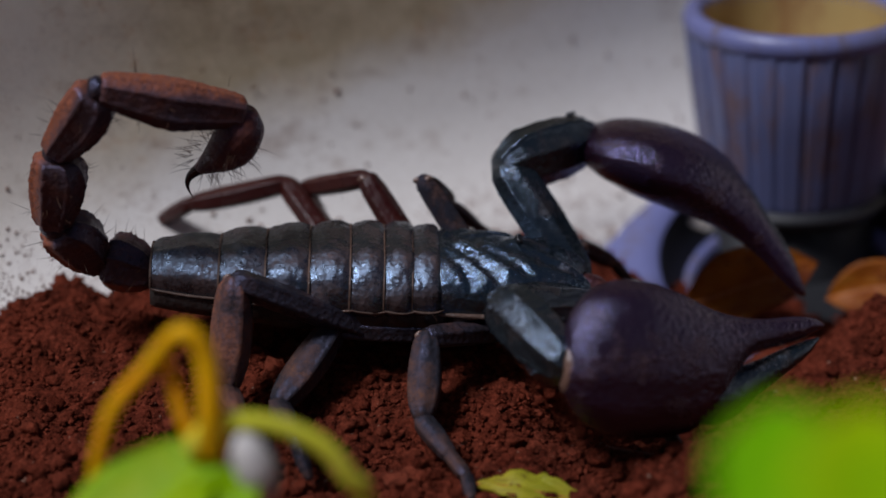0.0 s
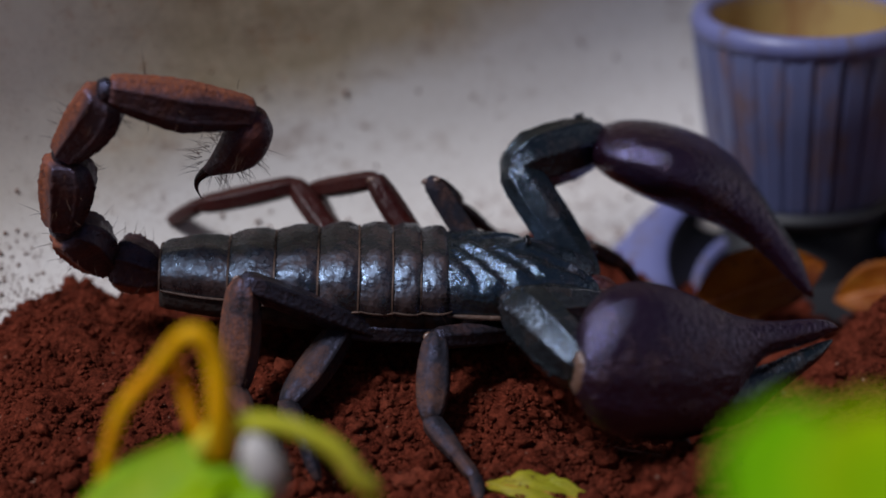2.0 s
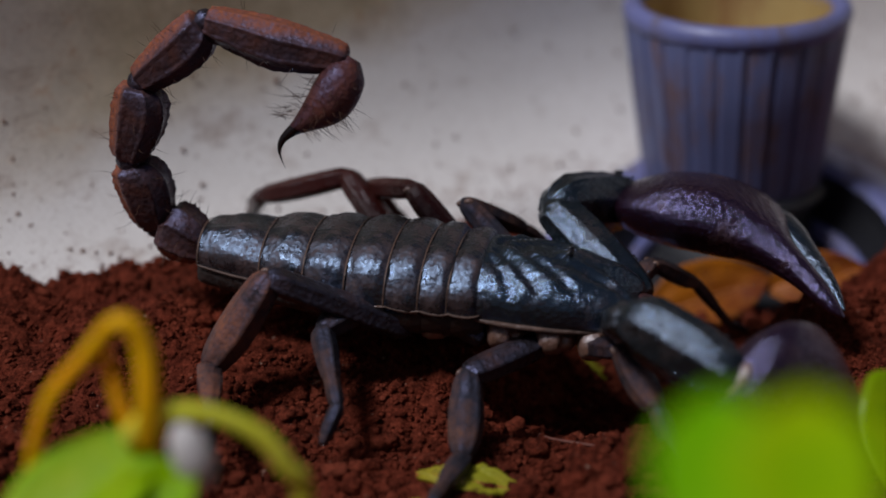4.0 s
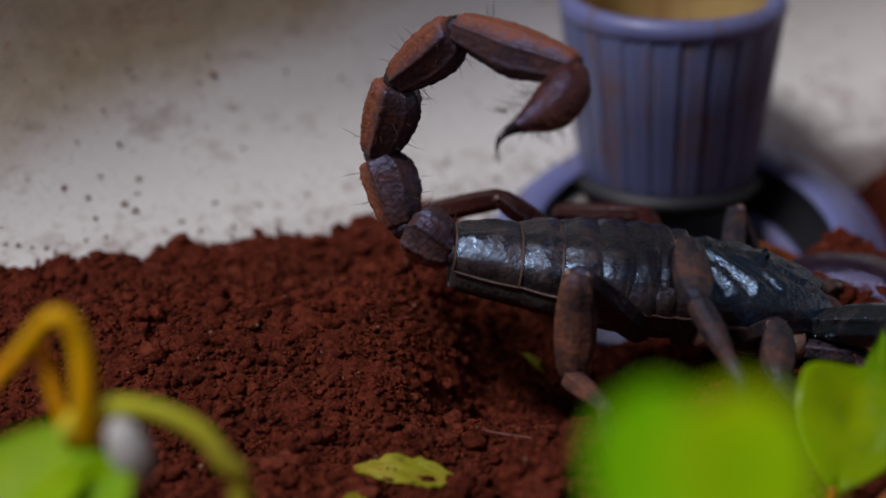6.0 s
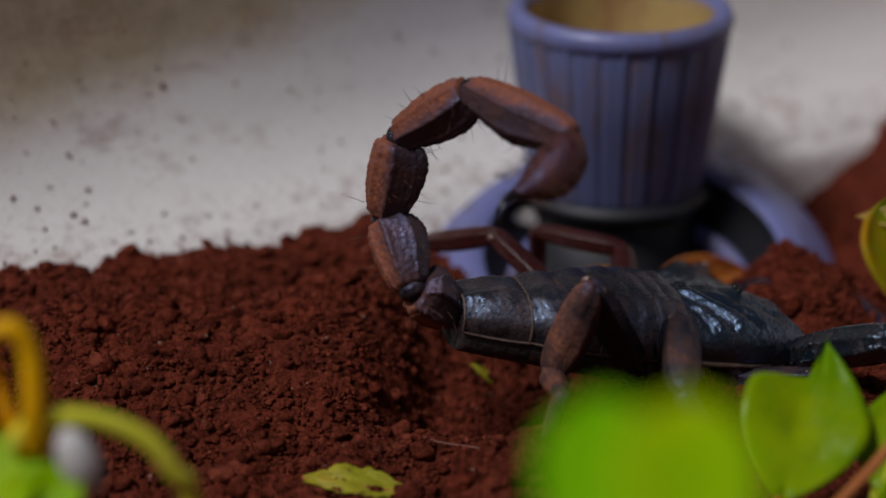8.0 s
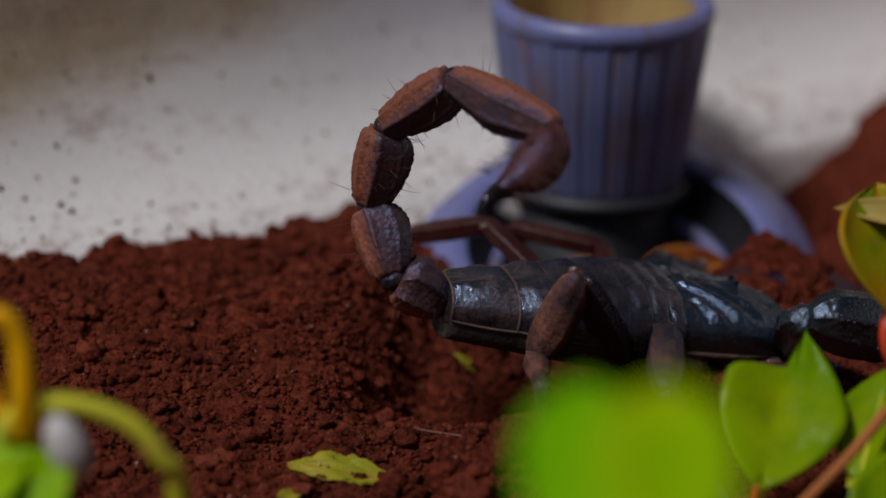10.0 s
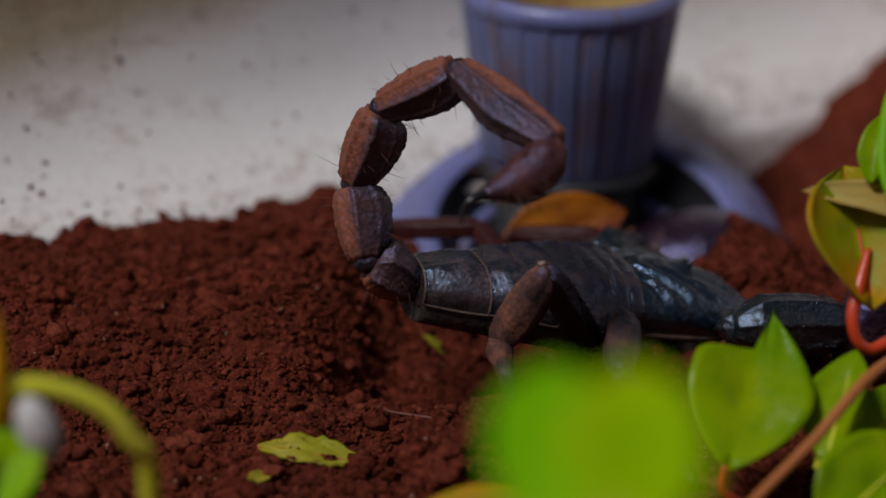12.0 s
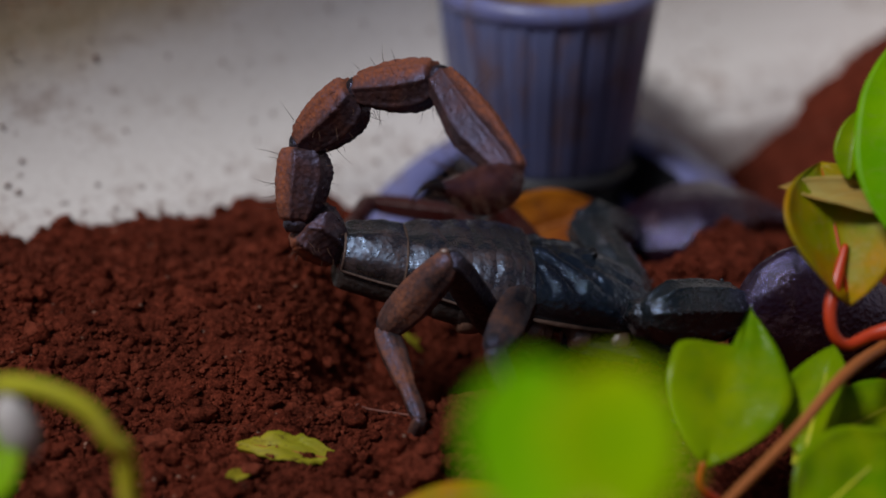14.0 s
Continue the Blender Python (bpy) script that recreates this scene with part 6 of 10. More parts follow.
    walk(parts["femur_r1"], [
        (0, bone(57, -6, -5, 62.3, -14.7, -0.9, 37)), (2.7, bone(57, -6, -5, 62.3, -14.7, -0.9, 37)), (3.4, bone(56.7, -6, -5, 62.2, -14.6, -1, 38)),
        (4.1, bone(57.6, -6, -5, 62.4, -15, -0.8, 36)), (4.8, bone(58.9, -6, -5, 62.6, -15.4, -0.6, 34)),
        (5, bone(58.2, -6, -5, 62.5, -15.2, -0.7, 35)), (5.2, bone(54.9, -6, -5, 61.6, -13.9, -1.3, 40)),
        (5.35, bone(53.9, -6, -5, 61.1, -13.5, -1.5, 42)), (5.5, bone(53.5, -6, -5, 60.9, -13.4, -1.6, 42)),
        (5.65, bone(51.3, -6, -5, 59.6, -12.6, -1.9, 45)), (5.8, bone(49.2, -6, -5, 58, -11.9, -2.2, 46)),
        (5.95, bone(49, -6, -5, 57.9, -11.9, -2.3, 47)), (6, bone(49, -6, -5, 57.9, -11.9, -2.3, 47)),
        (6.1, bone(48.5, -6, -5, 57.5, -11.7, -2.3, 47)), (6.3, bone(48.9, -6, -5, 57.9, -11.8, -2.3, 47)),
        (6.5, bone(49.6, -6, -5, 58.3, -12, -2.2, 46)), (7, bone(49.2, -6, -5, 58.1, -11.9, -2.2, 46)),
        (7.5, bone(46.7, -6, -5, 56.1, -11.2, -2.5, 48)), (8.2, bone(47.1, -6, -5, 56.3, -11.3, -2.5, 48)),
        (9.2, bone(48.2, -6, -5, 57.3, -11.6, -2.4, 47)), (10.5, bone(49.2, -6, -5, 58.1, -11.9, -2.2, 46)),
        (11, bone(46.8, -6, -5, 56.1, -11.3, -2.5, 48)), (11.2, bone(46.8, -6, -5, 56.1, -11.3, -2.5, 48)),
        (12.5, bone(47.1, -6, -5, 56.4, -11.3, -2.5, 48)), (12.75, bone(44.6, -6, -5, 54.2, -10.8, -2.8, 49)),
        (13, bone(42.3, -6, -5, 52.2, -10.3, -3, 50)), (13.25, bone(41.7, -6, -5, 51.7, -10.2, -3, 51)),
        (13.5, bone(41.1, -6, -5, 51.1, -10.1, -3.1, 51)), (14, bone(41.2, -6, -5, 51.2, -10.1, -3.1, 51))])
    walk(parts["patella_r1"], [
        (0, bone(62.3, -14.7, -0.9, 68.6, -22.5, -5.6, 37)), (2.7, bone(62.3, -14.7, -0.9, 68.6, -22.5, -5.6, 37)),
        (3.4, bone(62.2, -14.6, -1, 68.5, -22.4, -5.6, 38)), (4.1, bone(62.4, -15, -0.8, 68.7, -22.7, -5.4, 36)),
        (4.8, bone(62.6, -15.4, -0.6, 68.8, -23.2, -5.2, 34)), (5, bone(62.5, -15.2, -0.7, 68.8, -22.9, -5.4, 35)),
        (5.2, bone(61.6, -13.9, -1.3, 67.9, -21.7, -5.9, 40)), (5.35, bone(61.1, -13.5, -1.5, 67.4, -21.3, -6.1, 42)),
        (5.5, bone(60.9, -13.4, -1.6, 67.2, -21.1, -6.2, 42)), (5.65, bone(59.6, -12.6, -1.9, 65.9, -20.3, -6.6, 45)),
        (5.8, bone(58, -11.9, -2.2, 64.3, -19.7, -6.9, 46)), (5.95, bone(57.9, -11.9, -2.3, 64.2, -19.6, -6.9, 47)),
        (6, bone(57.9, -11.9, -2.3, 64.2, -19.6, -6.9, 47)), (6.1, bone(57.5, -11.7, -2.3, 63.8, -19.5, -7, 47)),
        (6.3, bone(57.9, -11.8, -2.3, 64.1, -19.6, -6.9, 47)), (6.5, bone(58.3, -12, -2.2, 64.6, -19.8, -6.8, 46)),
        (7, bone(58.1, -11.9, -2.2, 64.3, -19.7, -6.9, 46)), (7.5, bone(56.1, -11.2, -2.5, 62.3, -19, -7.2, 48)),
        (8.2, bone(56.3, -11.3, -2.5, 62.6, -19.1, -7.1, 48)), (9.2, bone(57.3, -11.6, -2.4, 63.6, -19.4, -7, 47)),
        (10.5, bone(58.1, -11.9, -2.2, 64.3, -19.7, -6.9, 46)), (11, bone(56.1, -11.3, -2.5, 62.4, -19, -7.2, 48)),
        (11.2, bone(56.1, -11.3, -2.5, 62.4, -19, -7.2, 48)), (12.5, bone(56.4, -11.3, -2.5, 62.6, -19.1, -7.1, 48)),
        (12.75, bone(54.2, -10.8, -2.8, 60.5, -18.5, -7.4, 49)), (13, bone(52.2, -10.3, -3, 58.5, -18.1, -7.6, 50)),
        (13.25, bone(51.7, -10.2, -3, 57.9, -18, -7.7, 51)), (13.5, bone(51.1, -10.1, -3.1, 57.4, -17.9, -7.7, 51)),
        (14, bone(51.2, -10.1, -3.1, 57.5, -17.9, -7.7, 51))])
    walk(parts["tibia_r1"], [
        (0, bone(68.6, -22.5, -5.6, 73.8, -28.2, -13.4, 37)), (2.7, bone(68.6, -22.5, -5.6, 73.8, -28.2, -13.4, 37)),
        (3.4, bone(68.5, -22.4, -5.6, 73.7, -28.1, -13.5, 38)), (4.1, bone(68.7, -22.7, -5.4, 73.9, -28.4, -13.3, 36)),
        (4.8, bone(68.8, -23.2, -5.2, 74, -28.8, -13.1, 34)), (5, bone(68.8, -22.9, -5.4, 74, -28.6, -13.2, 35)),
        (5.2, bone(67.9, -21.7, -5.9, 73.1, -27.4, -13.8, 40)), (5.35, bone(67.4, -21.3, -6.1, 72.6, -27, -14, 42)),
        (5.5, bone(67.2, -21.1, -6.2, 72.4, -26.8, -14, 42)), (5.65, bone(65.9, -20.3, -6.6, 71.1, -26, -14.4, 45)),
        (5.8, bone(64.3, -19.7, -6.9, 69.5, -25.3, -14.7, 46)), (5.95, bone(64.2, -19.6, -6.9, 69.4, -25.3, -14.7, 47)),
        (6, bone(64.2, -19.6, -6.9, 69.4, -25.3, -14.7, 47)), (6.1, bone(63.8, -19.5, -7, 69, -25.1, -14.8, 47)),
        (6.3, bone(64.1, -19.6, -6.9, 69.4, -25.3, -14.8, 47)), (6.5, bone(64.6, -19.8, -6.8, 69.8, -25.5, -14.7, 46)),
        (7, bone(64.3, -19.7, -6.9, 69.5, -25.4, -14.7, 46)), (7.5, bone(62.3, -19, -7.2, 67.5, -24.7, -15, 48)),
        (8.2, bone(62.6, -19.1, -7.1, 67.8, -24.8, -15, 48)), (9.2, bone(63.6, -19.4, -7, 68.8, -25.1, -14.8, 47)),
        (10.5, bone(64.3, -19.7, -6.9, 69.6, -25.4, -14.7, 46)), (11, bone(62.4, -19, -7.2, 67.6, -24.7, -15, 48)),
        (11.2, bone(62.4, -19, -7.2, 67.6, -24.7, -15, 48)), (12.5, bone(62.6, -19.1, -7.1, 67.9, -24.8, -15, 48)),
        (12.75, bone(60.5, -18.5, -7.4, 65.7, -24.2, -15.3, 49)), (13, bone(58.5, -18.1, -7.6, 63.7, -23.8, -15.5, 50)),
        (13.25, bone(57.9, -18, -7.7, 63.2, -23.7, -15.5, 51)), (13.5, bone(57.4, -17.9, -7.7, 62.6, -23.6, -15.5, 51)),
        (14, bone(57.5, -17.9, -7.7, 62.7, -23.6, -15.5, 51))])
    walk(parts["tarsus_r1"], [
        (0, bone(73.8, -28.2, -13.4, 76.1, -31.8, -14.8, 37)), (2.7, bone(73.8, -28.2, -13.4, 76.1, -31.8, -14.8, 37)),
        (3.4, bone(73.7, -28.1, -13.5, 76, -31.7, -14.9, 38)), (4.1, bone(73.9, -28.4, -13.3, 76.2, -32, -14.7, 36)),
        (4.8, bone(74, -28.8, -13.1, 76.3, -32.5, -14.5, 34)), (5, bone(74, -28.6, -13.2, 76.3, -32.2, -14.6, 35)),
        (5.2, bone(73.1, -27.4, -13.8, 75.4, -31, -15.2, 40)), (5.35, bone(72.6, -27, -14, 74.9, -30.6, -15.4, 42)),
        (5.5, bone(72.4, -26.8, -14, 74.7, -30.4, -15.4, 42)), (5.65, bone(71.1, -26, -14.4, 73.3, -29.6, -15.8, 45)),
        (5.8, bone(69.5, -25.3, -14.7, 71.8, -29, -16.1, 46)), (5.95, bone(69.4, -25.3, -14.7, 71.7, -28.9, -16.2, 47)),
        (6, bone(69.4, -25.3, -14.7, 71.7, -28.9, -16.2, 47)), (6.1, bone(69, -25.1, -14.8, 71.2, -28.8, -16.2, 47)),
        (6.3, bone(69.4, -25.3, -14.8, 71.6, -28.9, -16.2, 47)), (6.5, bone(69.8, -25.5, -14.7, 72.1, -29.1, -16.1, 46)),
        (7, bone(69.5, -25.4, -14.7, 71.8, -29, -16.1, 46)), (7.5, bone(67.5, -24.7, -15, 69.8, -28.3, -16.4, 48)),
        (8.2, bone(67.8, -24.8, -15, 70.1, -28.4, -16.4, 48)), (9.2, bone(68.8, -25.1, -14.8, 71, -28.7, -16.3, 47)),
        (10.5, bone(69.6, -25.4, -14.7, 71.8, -29, -16.1, 46)), (11, bone(67.6, -24.7, -15, 69.9, -28.3, -16.4, 48)),
        (11.2, bone(67.6, -24.7, -15, 69.9, -28.3, -16.4, 48)), (12.5, bone(67.9, -24.8, -15, 70.1, -28.4, -16.4, 48)),
        (12.75, bone(65.7, -24.2, -15.3, 68, -27.8, -16.7, 49)), (13, bone(63.7, -23.8, -15.5, 66, -27.4, -16.9, 50)),
        (13.25, bone(63.2, -23.7, -15.5, 65.4, -27.3, -16.9, 51)), (13.5, bone(62.6, -23.6, -15.5, 64.9, -27.2, -17, 51)),
        (14, bone(62.7, -23.6, -15.5, 65, -27.2, -17, 51))])
    walk(parts["femur_r2"], [
        (0, bone(50, -7, -5, 39, -13.8, -3.4, -12)), (2.7, bone(50, -7, -5, 39, -13.8, -3.4, -12)),
        (3.4, bone(49.7, -7, -5, 39.6, -15.2, -4.6, -12)), (4.1, bone(50.6, -7, -5, 42.4, -16.8, -7.1, -16)),
        (4.8, bone(51.9, -7, -5, 44.8, -17.2, -8.6, -19)), (5, bone(51.2, -7, -5, 44.7, -17.6, -8.9, -18)),
        (5.2, bone(47.9, -7, -5, 44.2, -17, 2.4, 8)), (5.35, bone(46.9, -7, -5, 43, -17.9, 0.9, 12)), (5.5, bone(46.5, -7, -5, 42, -18.4, -0.8, 11)),
        (5.65, bone(44.3, -7, -5, 42.3, -18.3, 1.1, 14)), (5.8, bone(42.2, -7, -5, 42.8, -17.5, 2.6, 17)),
        (5.95, bone(42, -7, -5, 43.6, -17.5, 2.5, 20)), (6, bone(42, -7, -5, 43.9, -17.5, 2.4, 20)), (6.1, bone(41.5, -7, -5, 44.4, -17.4, 2.2, 23)),
        (6.3, bone(41.9, -7, -5, 45.4, -17.4, 2, 24)), (6.5, bone(42.6, -7, -5, 46.4, -17.4, 1.8, 24)),
        (7, bone(42.2, -7, -5, 48.6, -16.6, 0.9, 28)), (7.5, bone(39.7, -7, -5, 49, -14.9, -0.5, 34)),
        (8.2, bone(40.1, -7, -5, 50.5, -13.9, -1.5, 35)), (9.2, bone(41.2, -7, -5, 52.6, -12.8, -2.6, 37)),
        (10.5, bone(42.2, -7, -5, 54.3, -11.6, -3.7, 40)), (11, bone(39.8, -7, -5, 52.2, -10.9, -4.1, 42)),
        (11.2, bone(39.8, -7, -5, 52.2, -10.7, -4.3, 42)), (12.5, bone(40.1, -7, -5, 52.7, -10, -4.8, 45)),
        (12.75, bone(37.6, -7, -5, 50.3, -9.8, -4.9, 46)), (13, bone(35.3, -7, -5, 48.1, -9.5, -5, 46)),
        (13.25, bone(34.7, -7, -5, 47.5, -9.4, -5.1, 47)), (13.5, bone(34.1, -7, -5, 46.9, -9.3, -5.2, 47)),
        (14, bone(34.2, -7, -5, 47, -9.2, -5.3, 48))])
    walk(parts["patella_r2"], [
        (0, bone(39, -13.8, -3.4, 38.4, -22.8, -12, -12)), (2.7, bone(39, -13.8, -3.4, 38.4, -22.8, -12, -12)),
        (3.4, bone(39.6, -15.2, -4.6, 39.7, -24.3, -13.1, -12)), (4.1, bone(42.4, -16.8, -7.1, 44.1, -26.2, -15.2, -16)),
        (4.8, bone(44.8, -17.2, -8.6, 47.6, -26.6, -16.4, -19)), (5, bone(44.7, -17.6, -8.9, 47.7, -27, -16.6, -18)),
        (5.2, bone(44.2, -17, 2.4, 54, -21.1, -4.1, 8)), (5.35, bone(43, -17.9, 0.9, 51.4, -26.6, -2.4, 12)),
        (5.5, bone(42, -18.4, -0.8, 47.2, -29.8, -0.1, 11)), (5.65, bone(42.3, -18.3, 1.1, 44.4, -30.6, 0.5, 14)),
        (5.8, bone(42.8, -17.5, 2.6, 41.6, -29.8, 0.8, 17)), (5.95, bone(43.6, -17.5, 2.5, 42.3, -29.8, 0.3, 20)),
        (6, bone(43.9, -17.5, 2.4, 42.5, -29.7, 0.1, 20)), (6.1, bone(44.4, -17.4, 2.2, 43, -29.6, -0.3, 23)),
        (6.3, bone(45.4, -17.4, 2, 43.9, -29.4, -0.9, 24)), (6.5, bone(46.4, -17.4, 1.8, 44.9, -29.3, -1.5, 24)),
        (7, bone(48.6, -16.6, 0.9, 46.9, -28.2, -3.5, 28)), (7.5, bone(49, -14.9, -0.5, 47.2, -26.1, -5.9, 34)),
        (8.2, bone(50.5, -13.9, -1.5, 48.6, -24.3, -8.1, 35)), (9.2, bone(52.6, -12.8, -2.6, 50.5, -22.1, -10.7, 37)),
        (10.5, bone(54.3, -11.6, -3.7, 52.1, -19.4, -13.2, 40)), (11, bone(52.2, -10.9, -4.1, 49.9, -18.2, -14, 42)),
        (11.2, bone(52.2, -10.7, -4.3, 50, -17.8, -14.3, 42)), (12.5, bone(52.7, -10, -4.8, 50.4, -15.9, -15.6, 45)),
        (12.75, bone(50.3, -9.8, -4.9, 48, -15.4, -15.9, 46)), (13, bone(48.1, -9.5, -5, 45.8, -15, -16, 46)),
        (13.25, bone(47.5, -9.4, -5.1, 45.2, -14.7, -16.2, 47)), (13.5, bone(46.9, -9.3, -5.2, 44.6, -14.4, -16.4, 47)),
        (14, bone(47, -9.2, -5.3, 44.7, -13.9, -16.6, 48))])
    walk(parts["tibia_r2"], [
        (0, bone(38.4, -22.8, -12, 44.4, -32.5, -15.7, -12)), (2.7, bone(38.4, -22.8, -12, 44.4, -32.5, -15.7, -12)),
        (3.4, bone(39.7, -24.3, -13.1, 43.4, -35.4, -15.9, -12)), (4.1, bone(44.1, -26.2, -15.2, 41.5, -37.9, -15.2, -16)),
        (4.8, bone(47.6, -26.6, -16.4, 41.4, -36.7, -14.6, -19)), (5, bone(47.7, -27, -16.6, 41.2, -36.9, -14.7, -18)),
        (5.2, bone(54, -21.1, -4.1, 51.3, -31.3, -9.9, 8)), (5.35, bone(51.4, -26.6, -2.4, 52.4, -33.8, -11.9, 12)),
        (5.5, bone(47.2, -29.8, -0.1, 51.6, -32.3, -11, 11)), (5.65, bone(44.4, -30.6, 0.5, 50.8, -32.7, -9.4, 14)),
        (5.8, bone(41.6, -29.8, 0.8, 49.8, -31.4, -7.9, 17)), (5.95, bone(42.3, -29.8, 0.3, 50.9, -32, -7.7, 20)),
        (6, bone(42.5, -29.7, 0.1, 51.3, -32.2, -7.7, 20)), (6.1, bone(43, -29.6, -0.3, 52.1, -32.4, -7.6, 23)),
        (6.3, bone(43.9, -29.4, -0.9, 53.5, -33.2, -7.2, 24)), (6.5, bone(44.9, -29.3, -1.5, 54.7, -33.8, -6.7, 24)),
        (7, bone(46.9, -28.2, -3.5, 57, -34.3, -6, 28)), (7.5, bone(47.2, -26.1, -5.9, 56.9, -33, -6.1, 34)),
        (8.2, bone(48.6, -24.3, -8.1, 57.6, -31.9, -6.1, 35)), (9.2, bone(50.5, -22.1, -10.7, 58.6, -30, -6.7, 37)),
        (10.5, bone(52.1, -19.4, -13.2, 59.3, -27.4, -7.9, 40)), (11, bone(49.9, -18.2, -14, 56.8, -26.1, -8.4, 42)),
        (11.2, bone(50, -17.8, -14.3, 56.8, -25.8, -8.5, 42)), (12.5, bone(50.4, -15.9, -15.6, 56.8, -23.8, -9.2, 45)),
        (12.75, bone(48, -15.4, -15.9, 54.2, -23.3, -9.4, 46)), (13, bone(45.8, -15, -16, 52, -22.9, -9.5, 46)),
        (13.25, bone(45.2, -14.7, -16.2, 51.3, -22.5, -9.6, 47)), (13.5, bone(44.6, -14.4, -16.4, 50.7, -22.2, -9.6, 47)),
        (14, bone(44.7, -13.9, -16.6, 50.7, -21.7, -9.8, 48))])
    walk(parts["tarsus_r2"], [
        (0, bone(44.4, -32.5, -15.7, 44.9, -37.4, -16.6, -12)), (2.7, bone(44.4, -32.5, -15.7, 44.9, -37.4, -16.6, -12)),
        (3.4, bone(43.4, -35.4, -15.9, 44.9, -39.9, -17.4, -12)), (4.1, bone(41.5, -37.9, -15.2, 44.9, -40.3, -18, -16)),
        (4.8, bone(41.4, -36.7, -14.6, 45.4, -37.3, -17.6, -19)), (5, bone(41.2, -36.9, -14.7, 45.2, -37.4, -17.6, -18)),
        (5.2, bone(51.3, -31.3, -9.9, 49.8, -33.7, -14, 8)), (5.35, bone(52.4, -33.8, -11.9, 52.3, -36, -16.4, 12)),
        (5.5, bone(51.6, -32.3, -11, 53, -34, -15.5, 11)), (5.65, bone(50.8, -32.7, -9.4, 52, -34.7, -13.9, 14)),
        (5.8, bone(49.8, -31.4, -7.9, 50.8, -33.7, -12.2, 17)), (5.95, bone(50.9, -32, -7.7, 51.4, -34.9, -11.8, 20)),
        (6, bone(51.3, -32.2, -7.7, 51.6, -35.2, -11.6, 20)), (6.1, bone(52.1, -32.4, -7.6, 51.8, -35.9, -11.2, 23)),
        (6.3, bone(53.5, -33.2, -7.2, 52.3, -37.1, -10, 24)), (6.5, bone(54.7, -33.8, -6.7, 52.9, -38, -8.7, 24)),
        (7, bone(57, -34.3, -6, 54.1, -38.3, -6.2, 28)), (7.5, bone(56.9, -33, -6.1, 53.7, -36.8, -5.4, 34)),
        (8.2, bone(57.6, -31.9, -6.1, 54.2, -35.3, -4.7, 35)), (9.2, bone(58.6, -30, -6.7, 55.1, -33.1, -4.9, 37)),
        (10.5, bone(59.3, -27.4, -7.9, 55.8, -30.2, -5.7, 40)), (11, bone(56.8, -26.1, -8.4, 53.3, -28.9, -6.1, 42)),
        (11.2, bone(56.8, -25.8, -8.5, 53.3, -28.5, -6.2, 42)), (12.5, bone(56.8, -23.8, -9.2, 53.3, -26.5, -6.9, 45)),
        (12.75, bone(54.2, -23.3, -9.4, 50.7, -26, -7, 46)), (13, bone(52, -22.9, -9.5, 48.5, -25.5, -7.1, 46)),
        (13.25, bone(51.3, -22.5, -9.6, 47.8, -25.2, -7.1, 47)), (13.5, bone(50.7, -22.2, -9.6, 47.2, -24.9, -7.2, 47)),
        (14, bone(50.7, -21.7, -9.8, 47.2, -24.3, -7.4, 48))])
    walk(parts["femur_r3"], [
        (0, bone(41, -7.5, -5, 26.1, -8.5, -4.5, -40)), (2.7, bone(41, -7.5, -5, 26.1, -8.5, -4.5, -40)),
        (3.4, bone(40.7, -7.5, -5, 25.9, -6.7, -2.6, -40)), (4.1, bone(41.6, -7.5, -5, 28.6, -2.9, 0.9, -40)),
        (4.8, bone(42.9, -7.5, -5, 31.7, -1, 2.6, -40)), (5, bone(42.2, -7.5, -5, 31.5, -0.6, 2.9, -40)),
        (5.2, bone(38.9, -7.5, -5, 34, 2.3, 5.3, -40)), (5.35, bone(37.9, -7.5, -5, 31.6, 3.7, 2.7, -13)),
        (5.5, bone(37.5, -7.5, -5, 29.7, 4.4, -0.4, 23)), (5.65, bone(35.3, -7.5, -5, 29.1, -1, 7, 9)), (5.8, bone(33.2, -7.5, -5, 31, -9, 9.8, 8)),
        (5.95, bone(33, -7.5, -5, 30.8, -9.6, 9.7, 7)), (6, bone(33, -7.5, -5, 30.7, -9.8, 9.6, 7)),
        (6.1, bone(32.5, -7.5, -5, 30.6, -10.2, 9.6, 8)), (6.3, bone(32.9, -7.5, -5, 29.9, -15.3, 7.5, 7)),
        (6.5, bone(33.6, -7.5, -5, 29.6, -19.2, 3.5, 6)), (7, bone(33.2, -7.5, -5, 29.7, -18.8, 4.2, 3)),
        (7.5, bone(30.7, -7.5, -5, 26.9, -15.7, 7, -1)), (8.2, bone(31.1, -7.5, -5, 26.9, -15.9, 6.7, -2)),
        (9.2, bone(32.2, -7.5, -5, 26.8, -16.7, 5.5, -5)), (10.5, bone(33.2, -7.5, -5, 26.7, -17.3, 4.3, -8)),
        (11, bone(30.8, -7.5, -5, 25.5, -15.6, 6.5, -7)), (11.2, bone(30.8, -7.5, -5, 25.4, -15.7, 6.3, -7)),
        (12.5, bone(31.1, -7.5, -5, 23.7, -18.1, 2.6, -10)), (12.75, bone(28.6, -7.5, -5, 23, -17.5, 4.7, -9)),
        (13, bone(26.3, -7.5, -5, 22.5, -16.6, 6.3, -9)), (13.25, bone(25.7, -7.5, -5, 22.7, -17.5, 5.8, -5)),
        (13.5, bone(25.1, -7.5, -5, 22.8, -18.3, 5.1, -2)), (14, bone(25.2, -7.5, -5, 22.9, -18.2, 5.2, -1))])
